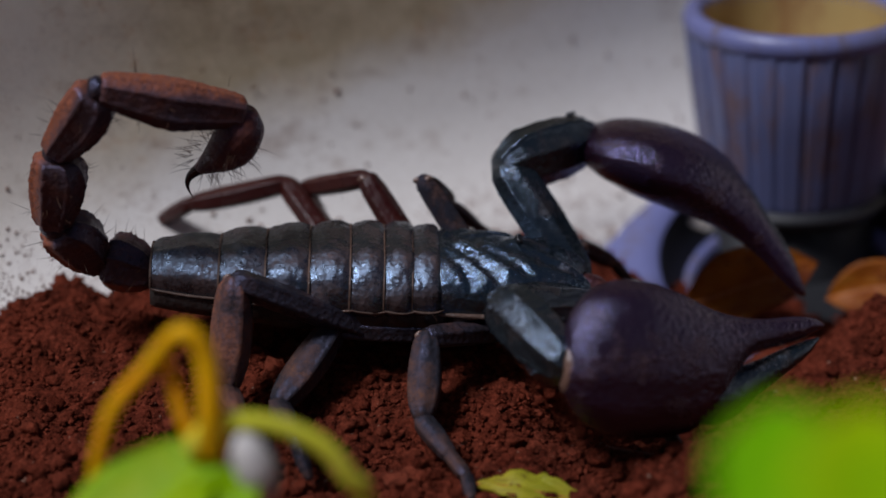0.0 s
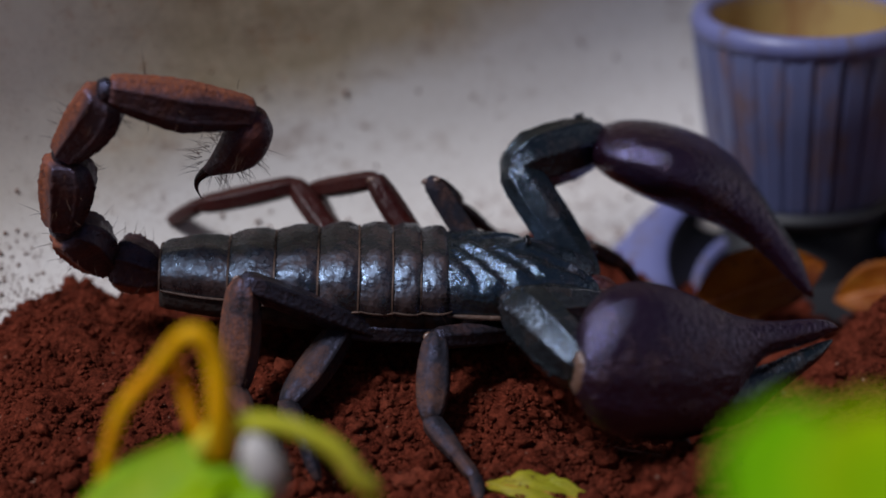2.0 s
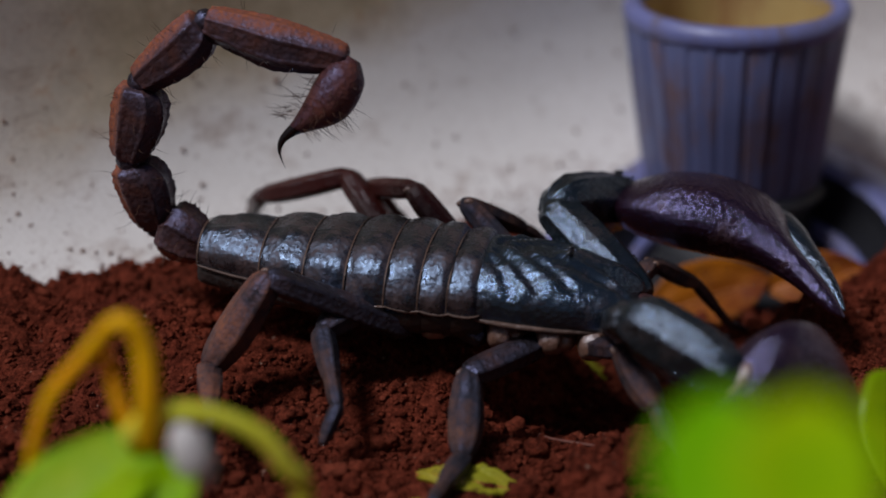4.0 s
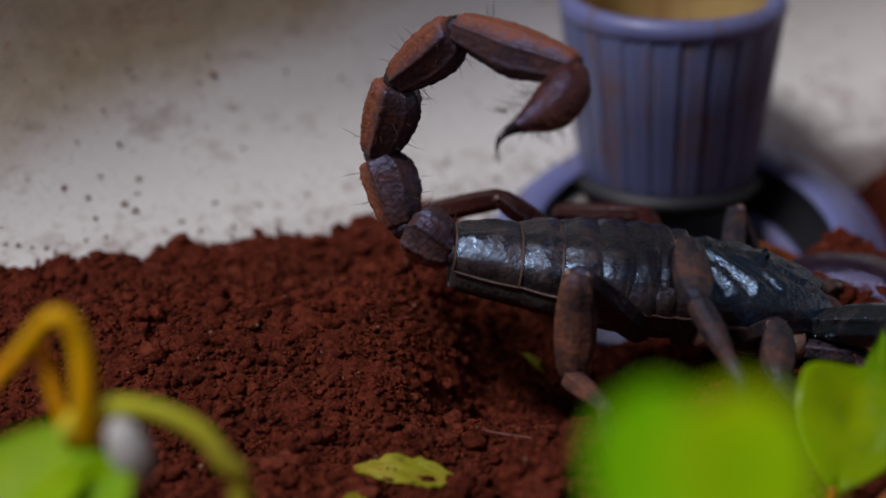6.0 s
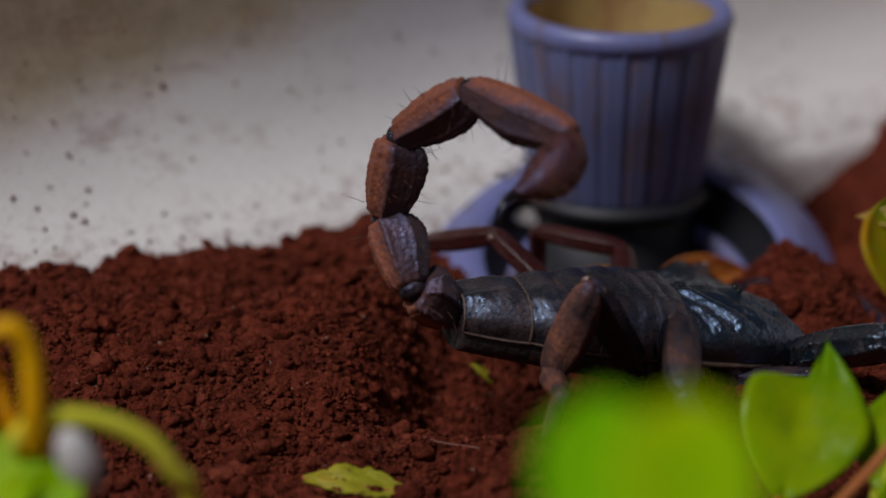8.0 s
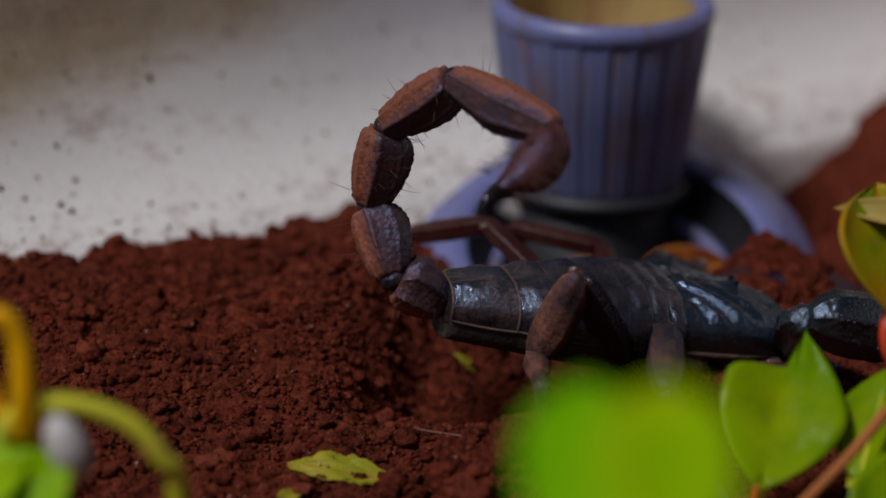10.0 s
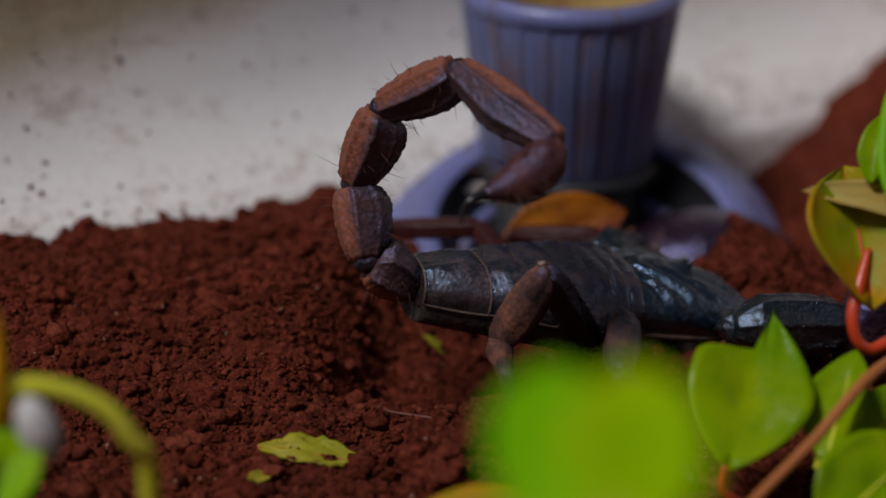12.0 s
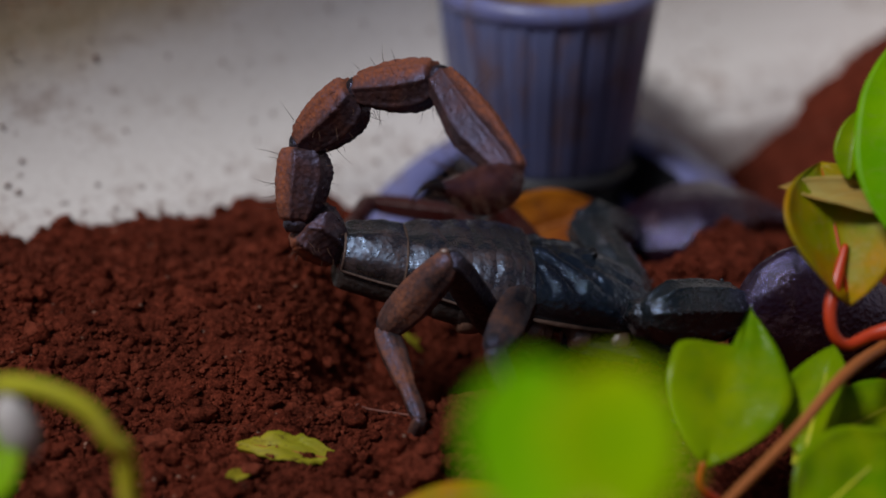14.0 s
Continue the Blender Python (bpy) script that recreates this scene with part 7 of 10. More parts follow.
    walk(parts["patella_r3"], [
        (0, bone(26.1, -8.5, -4.5, 18.4, -17.7, -12.7, -40)), (2.7, bone(26.1, -8.5, -4.5, 18.4, -17.7, -12.7, -40)),
        (3.4, bone(25.9, -6.7, -2.6, 18.3, -16.9, -9.5, -40)), (4.1, bone(28.6, -2.9, 0.9, 21.4, -14.9, -2.9, -40)),
        (4.8, bone(31.7, -1, 2.6, 25, -13.8, 1, -40)), (5, bone(31.5, -0.6, 2.9, 24.9, -13.4, 1.6, -40)),
        (5.2, bone(34, 2.3, 5.3, 26.6, -9.9, 8.2, -40)), (5.35, bone(31.6, 3.7, 2.7, 28.7, -10.5, 2.5, -13)),
        (5.5, bone(29.7, 4.4, -0.4, 31.7, -9.6, -3.6, 23)), (5.65, bone(29.1, -1, 7, 29.8, -15.3, 4.5, 9)),
        (5.8, bone(31, -9, 9.8, 30.3, -23.4, 7.9, 8)), (5.95, bone(30.8, -9.6, 9.7, 30.6, -23.9, 7.3, 7)),
        (6, bone(30.7, -9.8, 9.6, 30.8, -24.1, 7.1, 7)), (6.1, bone(30.6, -10.2, 9.6, 31, -24.4, 6.7, 8)),
        (6.3, bone(29.9, -15.3, 7.5, 28.1, -29.3, 4.2, 7)), (6.5, bone(29.6, -19.2, 3.5, 25.6, -32.7, 0, 6)),
        (7, bone(29.7, -18.8, 4.2, 26.2, -32.5, 0.7, 3)), (7.5, bone(26.9, -15.7, 7, 23.4, -28.7, 1.6, -1)),
        (8.2, bone(26.9, -15.9, 6.7, 23.2, -29, 1.6, -2)), (9.2, bone(26.8, -16.7, 5.5, 22.6, -30, 1.3, -5)),
        (10.5, bone(26.7, -17.3, 4.3, 22.1, -30.6, 1, -8)), (11, bone(25.5, -15.6, 6.5, 20.5, -28.1, 1.3, -7)),
        (11.2, bone(25.4, -15.7, 6.3, 20.3, -28.3, 1.3, -7)), (12.5, bone(23.7, -18.1, 2.6, 17.4, -31.1, 0.7, -10)),
        (12.75, bone(23, -17.5, 4.7, 16.2, -30, 1.8, -9)), (13, bone(22.5, -16.6, 6.3, 15.3, -28.5, 2.5, -9)),
        (13.25, bone(22.7, -17.5, 5.8, 16.3, -30, 2.1, -5)), (13.5, bone(22.8, -18.3, 5.1, 17.4, -31.3, 1.7, -2)),
        (14, bone(22.9, -18.2, 5.2, 17.7, -31.3, 1.8, -1))])
    walk(parts["tibia_r3"], [
        (0, bone(18.4, -17.7, -12.7, 21.2, -30.9, -11.7, -40)), (2.7, bone(18.4, -17.7, -12.7, 21.2, -30.9, -11.7, -40)),
        (3.4, bone(18.3, -16.9, -9.5, 22, -29.9, -10.9, -40)), (4.1, bone(21.4, -14.9, -2.9, 26.7, -25.6, -9.3, -40)),
        (4.8, bone(25, -13.8, 1, 30.9, -21.8, -8.1, -40)), (5, bone(24.9, -13.4, 1.6, 30.7, -21.3, -7.7, -40)),
        (5.2, bone(26.6, -9.9, 8.2, 29.5, -18.8, -1.5, -40)), (5.35, bone(28.7, -10.5, 2.5, 35.3, -18.9, -5.6, -13)),
        (5.5, bone(31.7, -9.6, -3.6, 41.5, -16.8, -9.5, 23)), (5.65, bone(29.8, -15.3, 4.5, 38.1, -24.8, -0.2, 9)),
        (5.8, bone(30.3, -23.4, 7.9, 36.8, -34.7, 4.6, 8)), (5.95, bone(30.6, -23.9, 7.3, 36.6, -34.8, 2, 7)),
        (6, bone(30.8, -24.1, 7.1, 36.4, -34.8, 1.1, 7)), (6.1, bone(31, -24.4, 6.7, 36.2, -34.6, -0.5, 8)),
        (6.3, bone(28.1, -29.3, 4.2, 36.5, -36.7, -3.2, 7)), (6.5, bone(25.6, -32.7, 0, 36.5, -36.6, -6.9, 6)),
        (7, bone(26.2, -32.5, 0.7, 34.5, -36.1, -9.3, 3)), (7.5, bone(23.4, -28.7, 1.6, 30.2, -35, -8.2, -1)),
        (8.2, bone(23.2, -29, 1.6, 30.1, -35.1, -8.3, -2)), (9.2, bone(22.6, -30, 1.3, 29.7, -35.3, -8.9, -5)),
        (10.5, bone(22.1, -30.6, 1, 29.4, -35.3, -9.5, -8)), (11, bone(20.5, -28.1, 1.3, 27.4, -34.7, -8.2, -7)),
        (11.2, bone(20.3, -28.3, 1.3, 27.3, -34.8, -8.2, -7)), (12.5, bone(17.4, -31.1, 0.7, 26.3, -35.3, -8.6, -10)),
        (12.75, bone(16.2, -30, 1.8, 24.1, -35, -8, -9)), (13, bone(15.3, -28.5, 2.5, 22.1, -34.2, -7.7, -9)),
        (13.25, bone(16.3, -30, 2.1, 23.2, -34.7, -8.5, -5)), (13.5, bone(17.4, -31.3, 1.7, 24.4, -35.1, -9.2, -2)),
        (14, bone(17.7, -31.3, 1.8, 24.6, -35.3, -9.1, -1))])
    walk(parts["tarsus_r3"], [
        (0, bone(21.2, -30.9, -11.7, 23.2, -33.5, -16.1, -40)), (2.7, bone(21.2, -30.9, -11.7, 23.2, -33.5, -16.1, -40)),
        (3.4, bone(22, -29.9, -10.9, 22.9, -32.9, -15.4, -40)), (4.1, bone(26.7, -25.6, -9.3, 25.1, -28.9, -13.4, -40)),
        (4.8, bone(30.9, -21.8, -8.1, 27.8, -25, -11.3, -40)), (5, bone(30.7, -21.3, -7.7, 27.6, -24.5, -10.9, -40)),
        (5.2, bone(29.5, -18.8, -1.5, 29.2, -24.3, -2, -40)), (5.35, bone(35.3, -18.9, -5.6, 32.8, -23.2, -7.9, -13)),
        (5.5, bone(41.5, -16.8, -9.5, 37.4, -18.6, -12.8, 23)), (5.65, bone(38.1, -24.8, -0.2, 36.4, -26.7, -5.1, 9)),
        (5.8, bone(36.8, -34.7, 4.6, 37.8, -36.4, -0.6, 8)), (5.95, bone(36.6, -34.8, 2, 38.3, -35.6, -3.2, 7)),
        (6, bone(36.4, -34.8, 1.1, 38.4, -35.2, -4, 7)), (6.1, bone(36.2, -34.6, -0.5, 38.6, -34.5, -5.4, 8)),
        (6.3, bone(36.5, -36.7, -3.2, 37.2, -37.1, -8.7, 7)), (6.5, bone(36.5, -36.6, -6.9, 35.4, -37.4, -12.2, 6)),
        (7, bone(34.5, -36.1, -9.3, 32.7, -40, -12.8, 3)), (7.5, bone(30.2, -35, -8.2, 31.3, -39.4, -11.3, -1)),
        (8.2, bone(30.1, -35.1, -8.3, 31.2, -39.6, -11.3, -2)), (9.2, bone(29.7, -35.3, -8.9, 30.9, -40.2, -11.2, -5)),
        (10.5, bone(29.4, -35.3, -9.5, 30.7, -40.4, -11.1, -8)), (11, bone(27.4, -34.7, -8.2, 29.5, -38.9, -11.1, -7)),
        (11.2, bone(27.3, -34.8, -8.2, 29.5, -38.9, -11.1, -7)), (12.5, bone(26.3, -35.3, -8.6, 29.1, -39.2, -11.2, -10)),
        (12.75, bone(24.1, -35, -8, 27.6, -37.7, -11.2, -9)), (13, bone(22.1, -34.2, -7.7, 26, -35.5, -11.3, -9)),
        (13.25, bone(23.2, -34.7, -8.5, 26.5, -36.3, -12.6, -5)), (13.5, bone(24.4, -35.1, -9.2, 26.9, -36.8, -13.8, -2)),
        (14, bone(24.6, -35.3, -9.1, 26.9, -36.9, -13.8, -1))])
    walk(parts["femur_r4"], [
        (0, bone(30.5, -8, -5, 12, -12.5, 3.7, -34)), (2.7, bone(30.5, -8, -5, 12, -12.5, 3.7, -34)),
        (3.4, bone(30.3, -8, -5, 12.1, -13.9, 3.7, -35)), (4.1, bone(30.8, -8, -5, 13.3, -16.3, 3.2, -37)),
        (4.8, bone(31.4, -8, -5, 14.5, -17.8, 2.6, -39)), (5, bone(31.1, -8, -5, 14.3, -18, 2.7, -38)),
        (5.2, bone(29.5, -8, -5, 13.6, -19.3, 2.9, -42)), (5.35, bone(29, -8, -5, 12.7, -17.5, 4.4, -49)),
        (5.5, bone(28.8, -8, -5, 12.3, -15.4, 5.6, -57)), (5.65, bone(27.7, -8, -5, 12.9, -18, 6, -35)),
        (5.8, bone(26.7, -8, -5, 13.8, -20.3, 6.1, -2)), (5.95, bone(26.6, -8, -5, 14.5, -20.4, 6.8, -12)),
        (6, bone(26.6, -8, -5, 14.7, -20.5, 7, -15)), (6.1, bone(26.4, -8, -5, 12.4, -18, 7.1, -32)),
        (6.3, bone(26.6, -8, -5, 12.5, -16.8, 7.8, -37)), (6.5, bone(26.9, -8, -5, 12.6, -15.5, 8.4, -42)),
        (7, bone(26.7, -8, -5, 13.1, -16.4, 8.7, -39)), (7.5, bone(25.5, -8, -5, 13.5, -14.8, 10.8, -45)),
        (8.2, bone(25.7, -8, -5, 13.5, -14.7, 10.7, -46)), (9.2, bone(26.2, -8, -5, 13.6, -14.5, 10.5, -48)),
        (10.5, bone(26.7, -8, -5, 13.6, -14.2, 10.2, -51)), (11, bone(25.5, -8, -5, 12.4, -15.9, 9.4, -50)),
        (11.2, bone(25.5, -8, -5, 12.4, -15.9, 9.4, -50)), (12.5, bone(25.7, -8, -5, 12.3, -16.2, 9, -51)),
        (12.75, bone(24.5, -8, -5, 11.6, -17.5, 8.6, -41)), (13, bone(23.4, -8, -5, 11, -18.7, 8.2, -30)),
        (13.25, bone(23.1, -8, -5, 11.2, -18.9, 8.4, -30)), (13.5, bone(22.8, -8, -5, 11.4, -19.1, 8.7, -31)),
        (14, bone(22.8, -8, -5, 11.6, -19.1, 8.8, -30))])
    walk(parts["patella_r4"], [
        (0, bone(12, -12.5, 3.7, 11, -17, -11.1, -34)), (2.7, bone(12, -12.5, 3.7, 11, -17, -11.1, -34)),
        (3.4, bone(12.1, -13.9, 3.7, 8.8, -18, -10.9, -35)), (4.1, bone(13.3, -16.3, 3.2, 5.3, -19.6, -9.7, -37)),
        (4.8, bone(14.5, -17.8, 2.6, 3.8, -20.3, -8.3, -39)), (5, bone(14.3, -18, 2.7, 3.4, -20.5, -8.1, -38)),
        (5.2, bone(13.6, -19.3, 2.9, 0.8, -19.5, -5.8, -42)), (5.35, bone(12.7, -17.5, 4.4, 0, -17.2, -4.5, -49)),
        (5.5, bone(12.3, -15.4, 5.6, -0.4, -14.7, -3.3, -57)), (5.65, bone(12.9, -18, 6, 8.1, -18.1, -8.8, -35)),
        (5.8, bone(13.8, -20.3, 6.1, 18.8, -21.3, -8.6, -2)), (5.95, bone(14.5, -20.4, 6.8, 17.3, -20.2, -8.5, -12)),
        (6, bone(14.7, -20.5, 7, 16.9, -19.9, -8.4, -15)), (6.1, bone(12.4, -18, 7.1, 13.2, -16.4, -8.3, -32)),
        (6.3, bone(12.5, -16.8, 7.8, 12.8, -14.8, -7.6, -37)), (6.5, bone(12.6, -15.5, 8.4, 12.4, -13.2, -6.9, -42)),
        (7, bone(13.1, -16.4, 8.7, 13.2, -14.1, -6.7, -39)), (7.5, bone(13.5, -14.8, 10.8, 11.5, -11.3, -4.2, -45)),
        (8.2, bone(13.5, -14.7, 10.7, 11.5, -11, -4.2, -46)), (9.2, bone(13.6, -14.5, 10.5, 11.7, -9.8, -4.2, -48)),
        (10.5, bone(13.6, -14.2, 10.2, 11.8, -8.8, -4.2, -51)), (11, bone(12.4, -15.9, 9.4, 10.4, -9.7, -4.7, -50)),
        (11.2, bone(12.4, -15.9, 9.4, 10.4, -9.7, -4.7, -50)), (12.5, bone(12.3, -16.2, 9, 10.2, -9.5, -4.8, -51)),
        (12.75, bone(11.6, -17.5, 8.6, 10.4, -11.2, -5.5, -41)), (13, bone(11, -18.7, 8.2, 10.6, -12.8, -6.2, -30)),
        (13.25, bone(11.2, -18.9, 8.4, 8.2, -13.7, -5.8, -30)), (13.5, bone(11.4, -19.1, 8.7, 5.8, -14.7, -5, -31)),
        (14, bone(11.6, -19.1, 8.8, 5.9, -14.7, -4.9, -30))])
    walk(parts["tibia_r4"], [
        (0, bone(11, -17, -11.1, 14.1, -32.6, -9.3, -34)), (2.7, bone(11, -17, -11.1, 14.1, -32.6, -9.3, -34)),
        (3.4, bone(8.8, -18, -10.9, 12.6, -33.5, -9.7, -35)), (4.1, bone(5.3, -19.6, -9.7, 10.4, -34.8, -9.9, -37)),
        (4.8, bone(3.8, -20.3, -8.3, 9.7, -35.1, -9.4, -39)), (5, bone(3.4, -20.5, -8.1, 9.5, -35.3, -9.2, -38)),
        (5.2, bone(0.8, -19.5, -5.8, 4.9, -34.9, -7.4, -42)), (5.35, bone(0, -17.2, -4.5, 0, -32.9, -7.8, -49)),
        (5.5, bone(-0.4, -14.7, -3.3, -4.4, -29.4, -8.1, -57)), (5.65, bone(8.1, -18.1, -8.8, 9.8, -34, -10.4, -35)),
        (5.8, bone(18.8, -21.3, -8.6, 25.9, -35.5, -6.7, -2)), (5.95, bone(17.3, -20.2, -8.5, 20.9, -35.5, -5.3, -12)),
        (6, bone(16.9, -19.9, -8.4, 19.2, -35.3, -4.8, -15)), (6.1, bone(13.2, -16.4, -8.3, 11.5, -32, -5.2, -32)),
        (6.3, bone(12.8, -14.8, -7.6, 10, -30.3, -4.6, -37)), (6.5, bone(12.4, -13.2, -6.9, 8.7, -28.5, -4.2, -42)),
        (7, bone(13.2, -14.1, -6.7, 9.6, -29.2, -2.9, -39)), (7.5, bone(11.5, -11.3, -4.2, 7.4, -26.4, -0.7, -45)),
        (8.2, bone(11.5, -11, -4.2, 7.3, -26, -0.9, -46)), (9.2, bone(11.7, -9.8, -4.2, 7.1, -24.9, -1.6, -48)),
        (10.5, bone(11.8, -8.8, -4.2, 7, -24, -2.2, -51)), (11, bone(10.4, -9.7, -4.7, 5.3, -24.7, -2.3, -50)),
        (11.2, bone(10.4, -9.7, -4.7, 5.3, -24.7, -2.4, -50)), (12.5, bone(10.2, -9.5, -4.8, 5.4, -24.6, -2.8, -51)),
        (12.75, bone(10.4, -11.2, -5.5, 8.3, -27, -3.8, -41)), (13, bone(10.6, -12.8, -6.2, 11.3, -28.8, -4.8, -30)),
        (13.25, bone(8.2, -13.7, -5.8, 11, -29.2, -8.5, -30)), (13.5, bone(5.8, -14.7, -5, 10.6, -28.6, -11.4, -31)),
        (14, bone(5.9, -14.7, -4.9, 10.9, -28.5, -11.4, -30))])
    walk(parts["tarsus_r4"], [
        (0, bone(14.1, -32.6, -9.3, 11.5, -34.5, -15.5, -34)), (2.7, bone(14.1, -32.6, -9.3, 11.5, -34.5, -15.5, -34)),
        (3.4, bone(12.6, -33.5, -9.7, 10.6, -35.7, -16.1, -35)), (4.1, bone(10.4, -34.8, -9.9, 9.7, -37.2, -16.4, -37)),
        (4.8, bone(9.7, -35.1, -9.4, 10, -37.7, -15.9, -39)), (5, bone(9.5, -35.3, -9.2, 9.8, -37.9, -15.7, -38)),
        (5.2, bone(4.9, -34.9, -7.4, 5, -38.8, -13.2, -42)), (5.35, bone(0, -32.9, -7.8, -0.7, -39.3, -10.5, -49)),
        (5.5, bone(-4.4, -29.4, -8.1, -5.7, -36.2, -6.9, -57)), (5.65, bone(9.8, -34, -10.4, 7.1, -39.7, -13.4, -35)),
        (5.8, bone(25.9, -35.5, -6.7, 23, -37.8, -12.6, -2)), (5.95, bone(20.9, -35.5, -5.3, 21.7, -36.3, -12.2, -12)),
        (6, bone(19.2, -35.3, -4.8, 21.1, -35.5, -11.6, -15)), (6.1, bone(11.5, -32, -5.2, 11.5, -32, -12.2, -32)),
        (6.3, bone(10, -30.3, -4.6, 9.5, -29.7, -11.6, -37)), (6.5, bone(8.7, -28.5, -4.2, 7.7, -27.3, -11, -42)),
        (7, bone(9.6, -29.2, -2.9, 8.6, -28, -9.7, -39)), (7.5, bone(7.4, -26.4, -0.7, 6.3, -25.2, -7.5, -45)),
        (8.2, bone(7.3, -26, -0.9, 6.8, -25, -7.8, -46)), (9.2, bone(7.1, -24.9, -1.6, 8.5, -24.6, -8.5, -48)),
        (10.5, bone(7, -24, -2.2, 9.9, -24.2, -8.6, -51)), (11, bone(5.3, -24.7, -2.3, 8.4, -25, -8.6, -50)),
        (11.2, bone(5.3, -24.7, -2.4, 8.4, -25, -8.6, -50)), (12.5, bone(5.4, -24.6, -2.8, 8.3, -25.2, -9.1, -51)),
        (12.75, bone(8.3, -27, -3.8, 9.1, -27, -10.7, -41)), (13, bone(11.3, -28.8, -4.8, 9.9, -28.2, -11.7, -30)),
        (13.25, bone(11, -29.2, -8.5, 10.4, -27.4, -15.2, -30)), (13.5, bone(10.6, -28.6, -11.4, 10.8, -25.7, -17.8, -31)),
        (14, bone(10.9, -28.5, -11.4, 11.1, -25.5, -17.7, -30))])
    walk(parts["femur_l1"], [
        (0, bone(57, 6, -5, 62.7, 15.5, -0.4, 142)), (2.7, bone(57, 6, -5, 62.7, 15.5, -0.4, 142)), (3.4, bone(56.7, 6, -5, 62.7, 15.4, -0.5, 141)),
        (4.1, bone(57.6, 6, -5, 62.9, 15.7, -0.3, 143)), (4.8, bone(58.9, 6, -5, 63, 16.2, -0.1, 145)),
        (5, bone(58.2, 6, -5, 62.9, 15.9, -0.2, 144)), (5.2, bone(54.9, 6, -5, 62.1, 14.7, -0.8, 138)),
        (5.35, bone(53.9, 6, -5, 61.6, 14.3, -1, 137)), (5.5, bone(53.5, 6, -5, 61.4, 14.1, -1.1, 137)),
        (5.65, bone(51.3, 6, -5, 60.1, 13.3, -1.5, 134)), (5.8, bone(49.2, 6, -5, 58.6, 12.6, -1.8, 132)),
        (5.95, bone(49, 6, -5, 58.5, 12.6, -1.8, 132)), (6, bone(49, 6, -5, 58.5, 12.6, -1.8, 132)), (6.1, bone(48.5, 6, -5, 58.1, 12.4, -1.9, 132)),
        (6.3, bone(48.9, 6, -5, 58.5, 12.6, -1.8, 132)), (6.5, bone(49.6, 6, -5, 58.9, 12.8, -1.7, 132)),
        (7, bone(49.2, 6, -5, 58.7, 12.6, -1.8, 132)), (7.5, bone(46.7, 6, -5, 56.7, 11.9, -2.1, 130)), (8.2, bone(47.1, 6, -5, 57, 12, -2.1, 131)),
        (9.2, bone(48.2, 6, -5, 57.9, 12.4, -1.9, 131)), (10.5, bone(49.2, 6, -5, 58.7, 12.7, -1.8, 132)),
        (11, bone(46.8, 6, -5, 56.8, 12, -2.1, 130)), (11.2, bone(46.8, 6, -5, 56.8, 12, -2.1, 130)), (12.5, bone(47.1, 6, -5, 57, 12, -2.1, 131)),
        (12.75, bone(44.6, 6, -5, 54.9, 11.4, -2.4, 129)), (13, bone(42.3, 6, -5, 53, 11, -2.6, 128)),
        (13.25, bone(41.7, 6, -5, 52.4, 10.8, -2.7, 128)), (13.5, bone(41.1, 6, -5, 51.9, 10.7, -2.7, 127)),
        (14, bone(41.2, 6, -5, 52, 10.8, -2.7, 127))])
    walk(parts["patella_l1"], [
        (0, bone(62.7, 15.5, -0.4, 68.9, 22.8, -5.9, 142)), (2.7, bone(62.7, 15.5, -0.4, 68.9, 22.8, -5.9, 142)),
        (3.4, bone(62.7, 15.4, -0.5, 68.8, 22.7, -5.9, 141)), (4.1, bone(62.9, 15.7, -0.3, 69, 23.1, -5.8, 143)),
        (4.8, bone(63, 16.2, -0.1, 69.1, 23.5, -5.5, 145)), (5, bone(62.9, 15.9, -0.2, 69.1, 23.3, -5.7, 144)),
        (5.2, bone(62.1, 14.7, -0.8, 68.2, 22, -6.3, 138)), (5.35, bone(61.6, 14.3, -1, 67.7, 21.6, -6.4, 137)),
        (5.5, bone(61.4, 14.1, -1.1, 67.5, 21.5, -6.5, 137)), (5.65, bone(60.1, 13.3, -1.5, 66.3, 20.7, -6.9, 134)),
        (5.8, bone(58.6, 12.6, -1.8, 64.8, 20, -7.2, 132)), (5.95, bone(58.5, 12.6, -1.8, 64.7, 19.9, -7.3, 132)),
        (6, bone(58.5, 12.6, -1.8, 64.6, 19.9, -7.3, 132)), (6.1, bone(58.1, 12.4, -1.9, 64.2, 19.8, -7.3, 132)),
        (6.3, bone(58.5, 12.6, -1.8, 64.6, 19.9, -7.3, 132)), (6.5, bone(58.9, 12.8, -1.7, 65.1, 20.1, -7.2, 132)),
        (7, bone(58.7, 12.6, -1.8, 64.8, 20, -7.2, 132)), (7.5, bone(56.7, 11.9, -2.1, 62.9, 19.3, -7.6, 130)),
        (8.2, bone(57, 12, -2.1, 63.1, 19.4, -7.5, 131)), (9.2, bone(57.9, 12.4, -1.9, 64, 19.7, -7.4, 131)),
        (10.5, bone(58.7, 12.7, -1.8, 64.8, 20, -7.2, 132)), (11, bone(56.8, 12, -2.1, 62.9, 19.3, -7.6, 130)),
        (11.2, bone(56.8, 12, -2.1, 62.9, 19.3, -7.6, 130)), (12.5, bone(57, 12, -2.1, 63.1, 19.4, -7.5, 131)),
        (12.75, bone(54.9, 11.4, -2.4, 61.1, 18.8, -7.8, 129)), (13, bone(53, 11, -2.6, 59.1, 18.3, -8.1, 128)),
        (13.25, bone(52.4, 10.8, -2.7, 58.6, 18.2, -8.1, 128)), (13.5, bone(51.9, 10.7, -2.7, 58, 18.1, -8.2, 127)),
        (14, bone(52, 10.8, -2.7, 58.1, 18.1, -8.2, 127))])
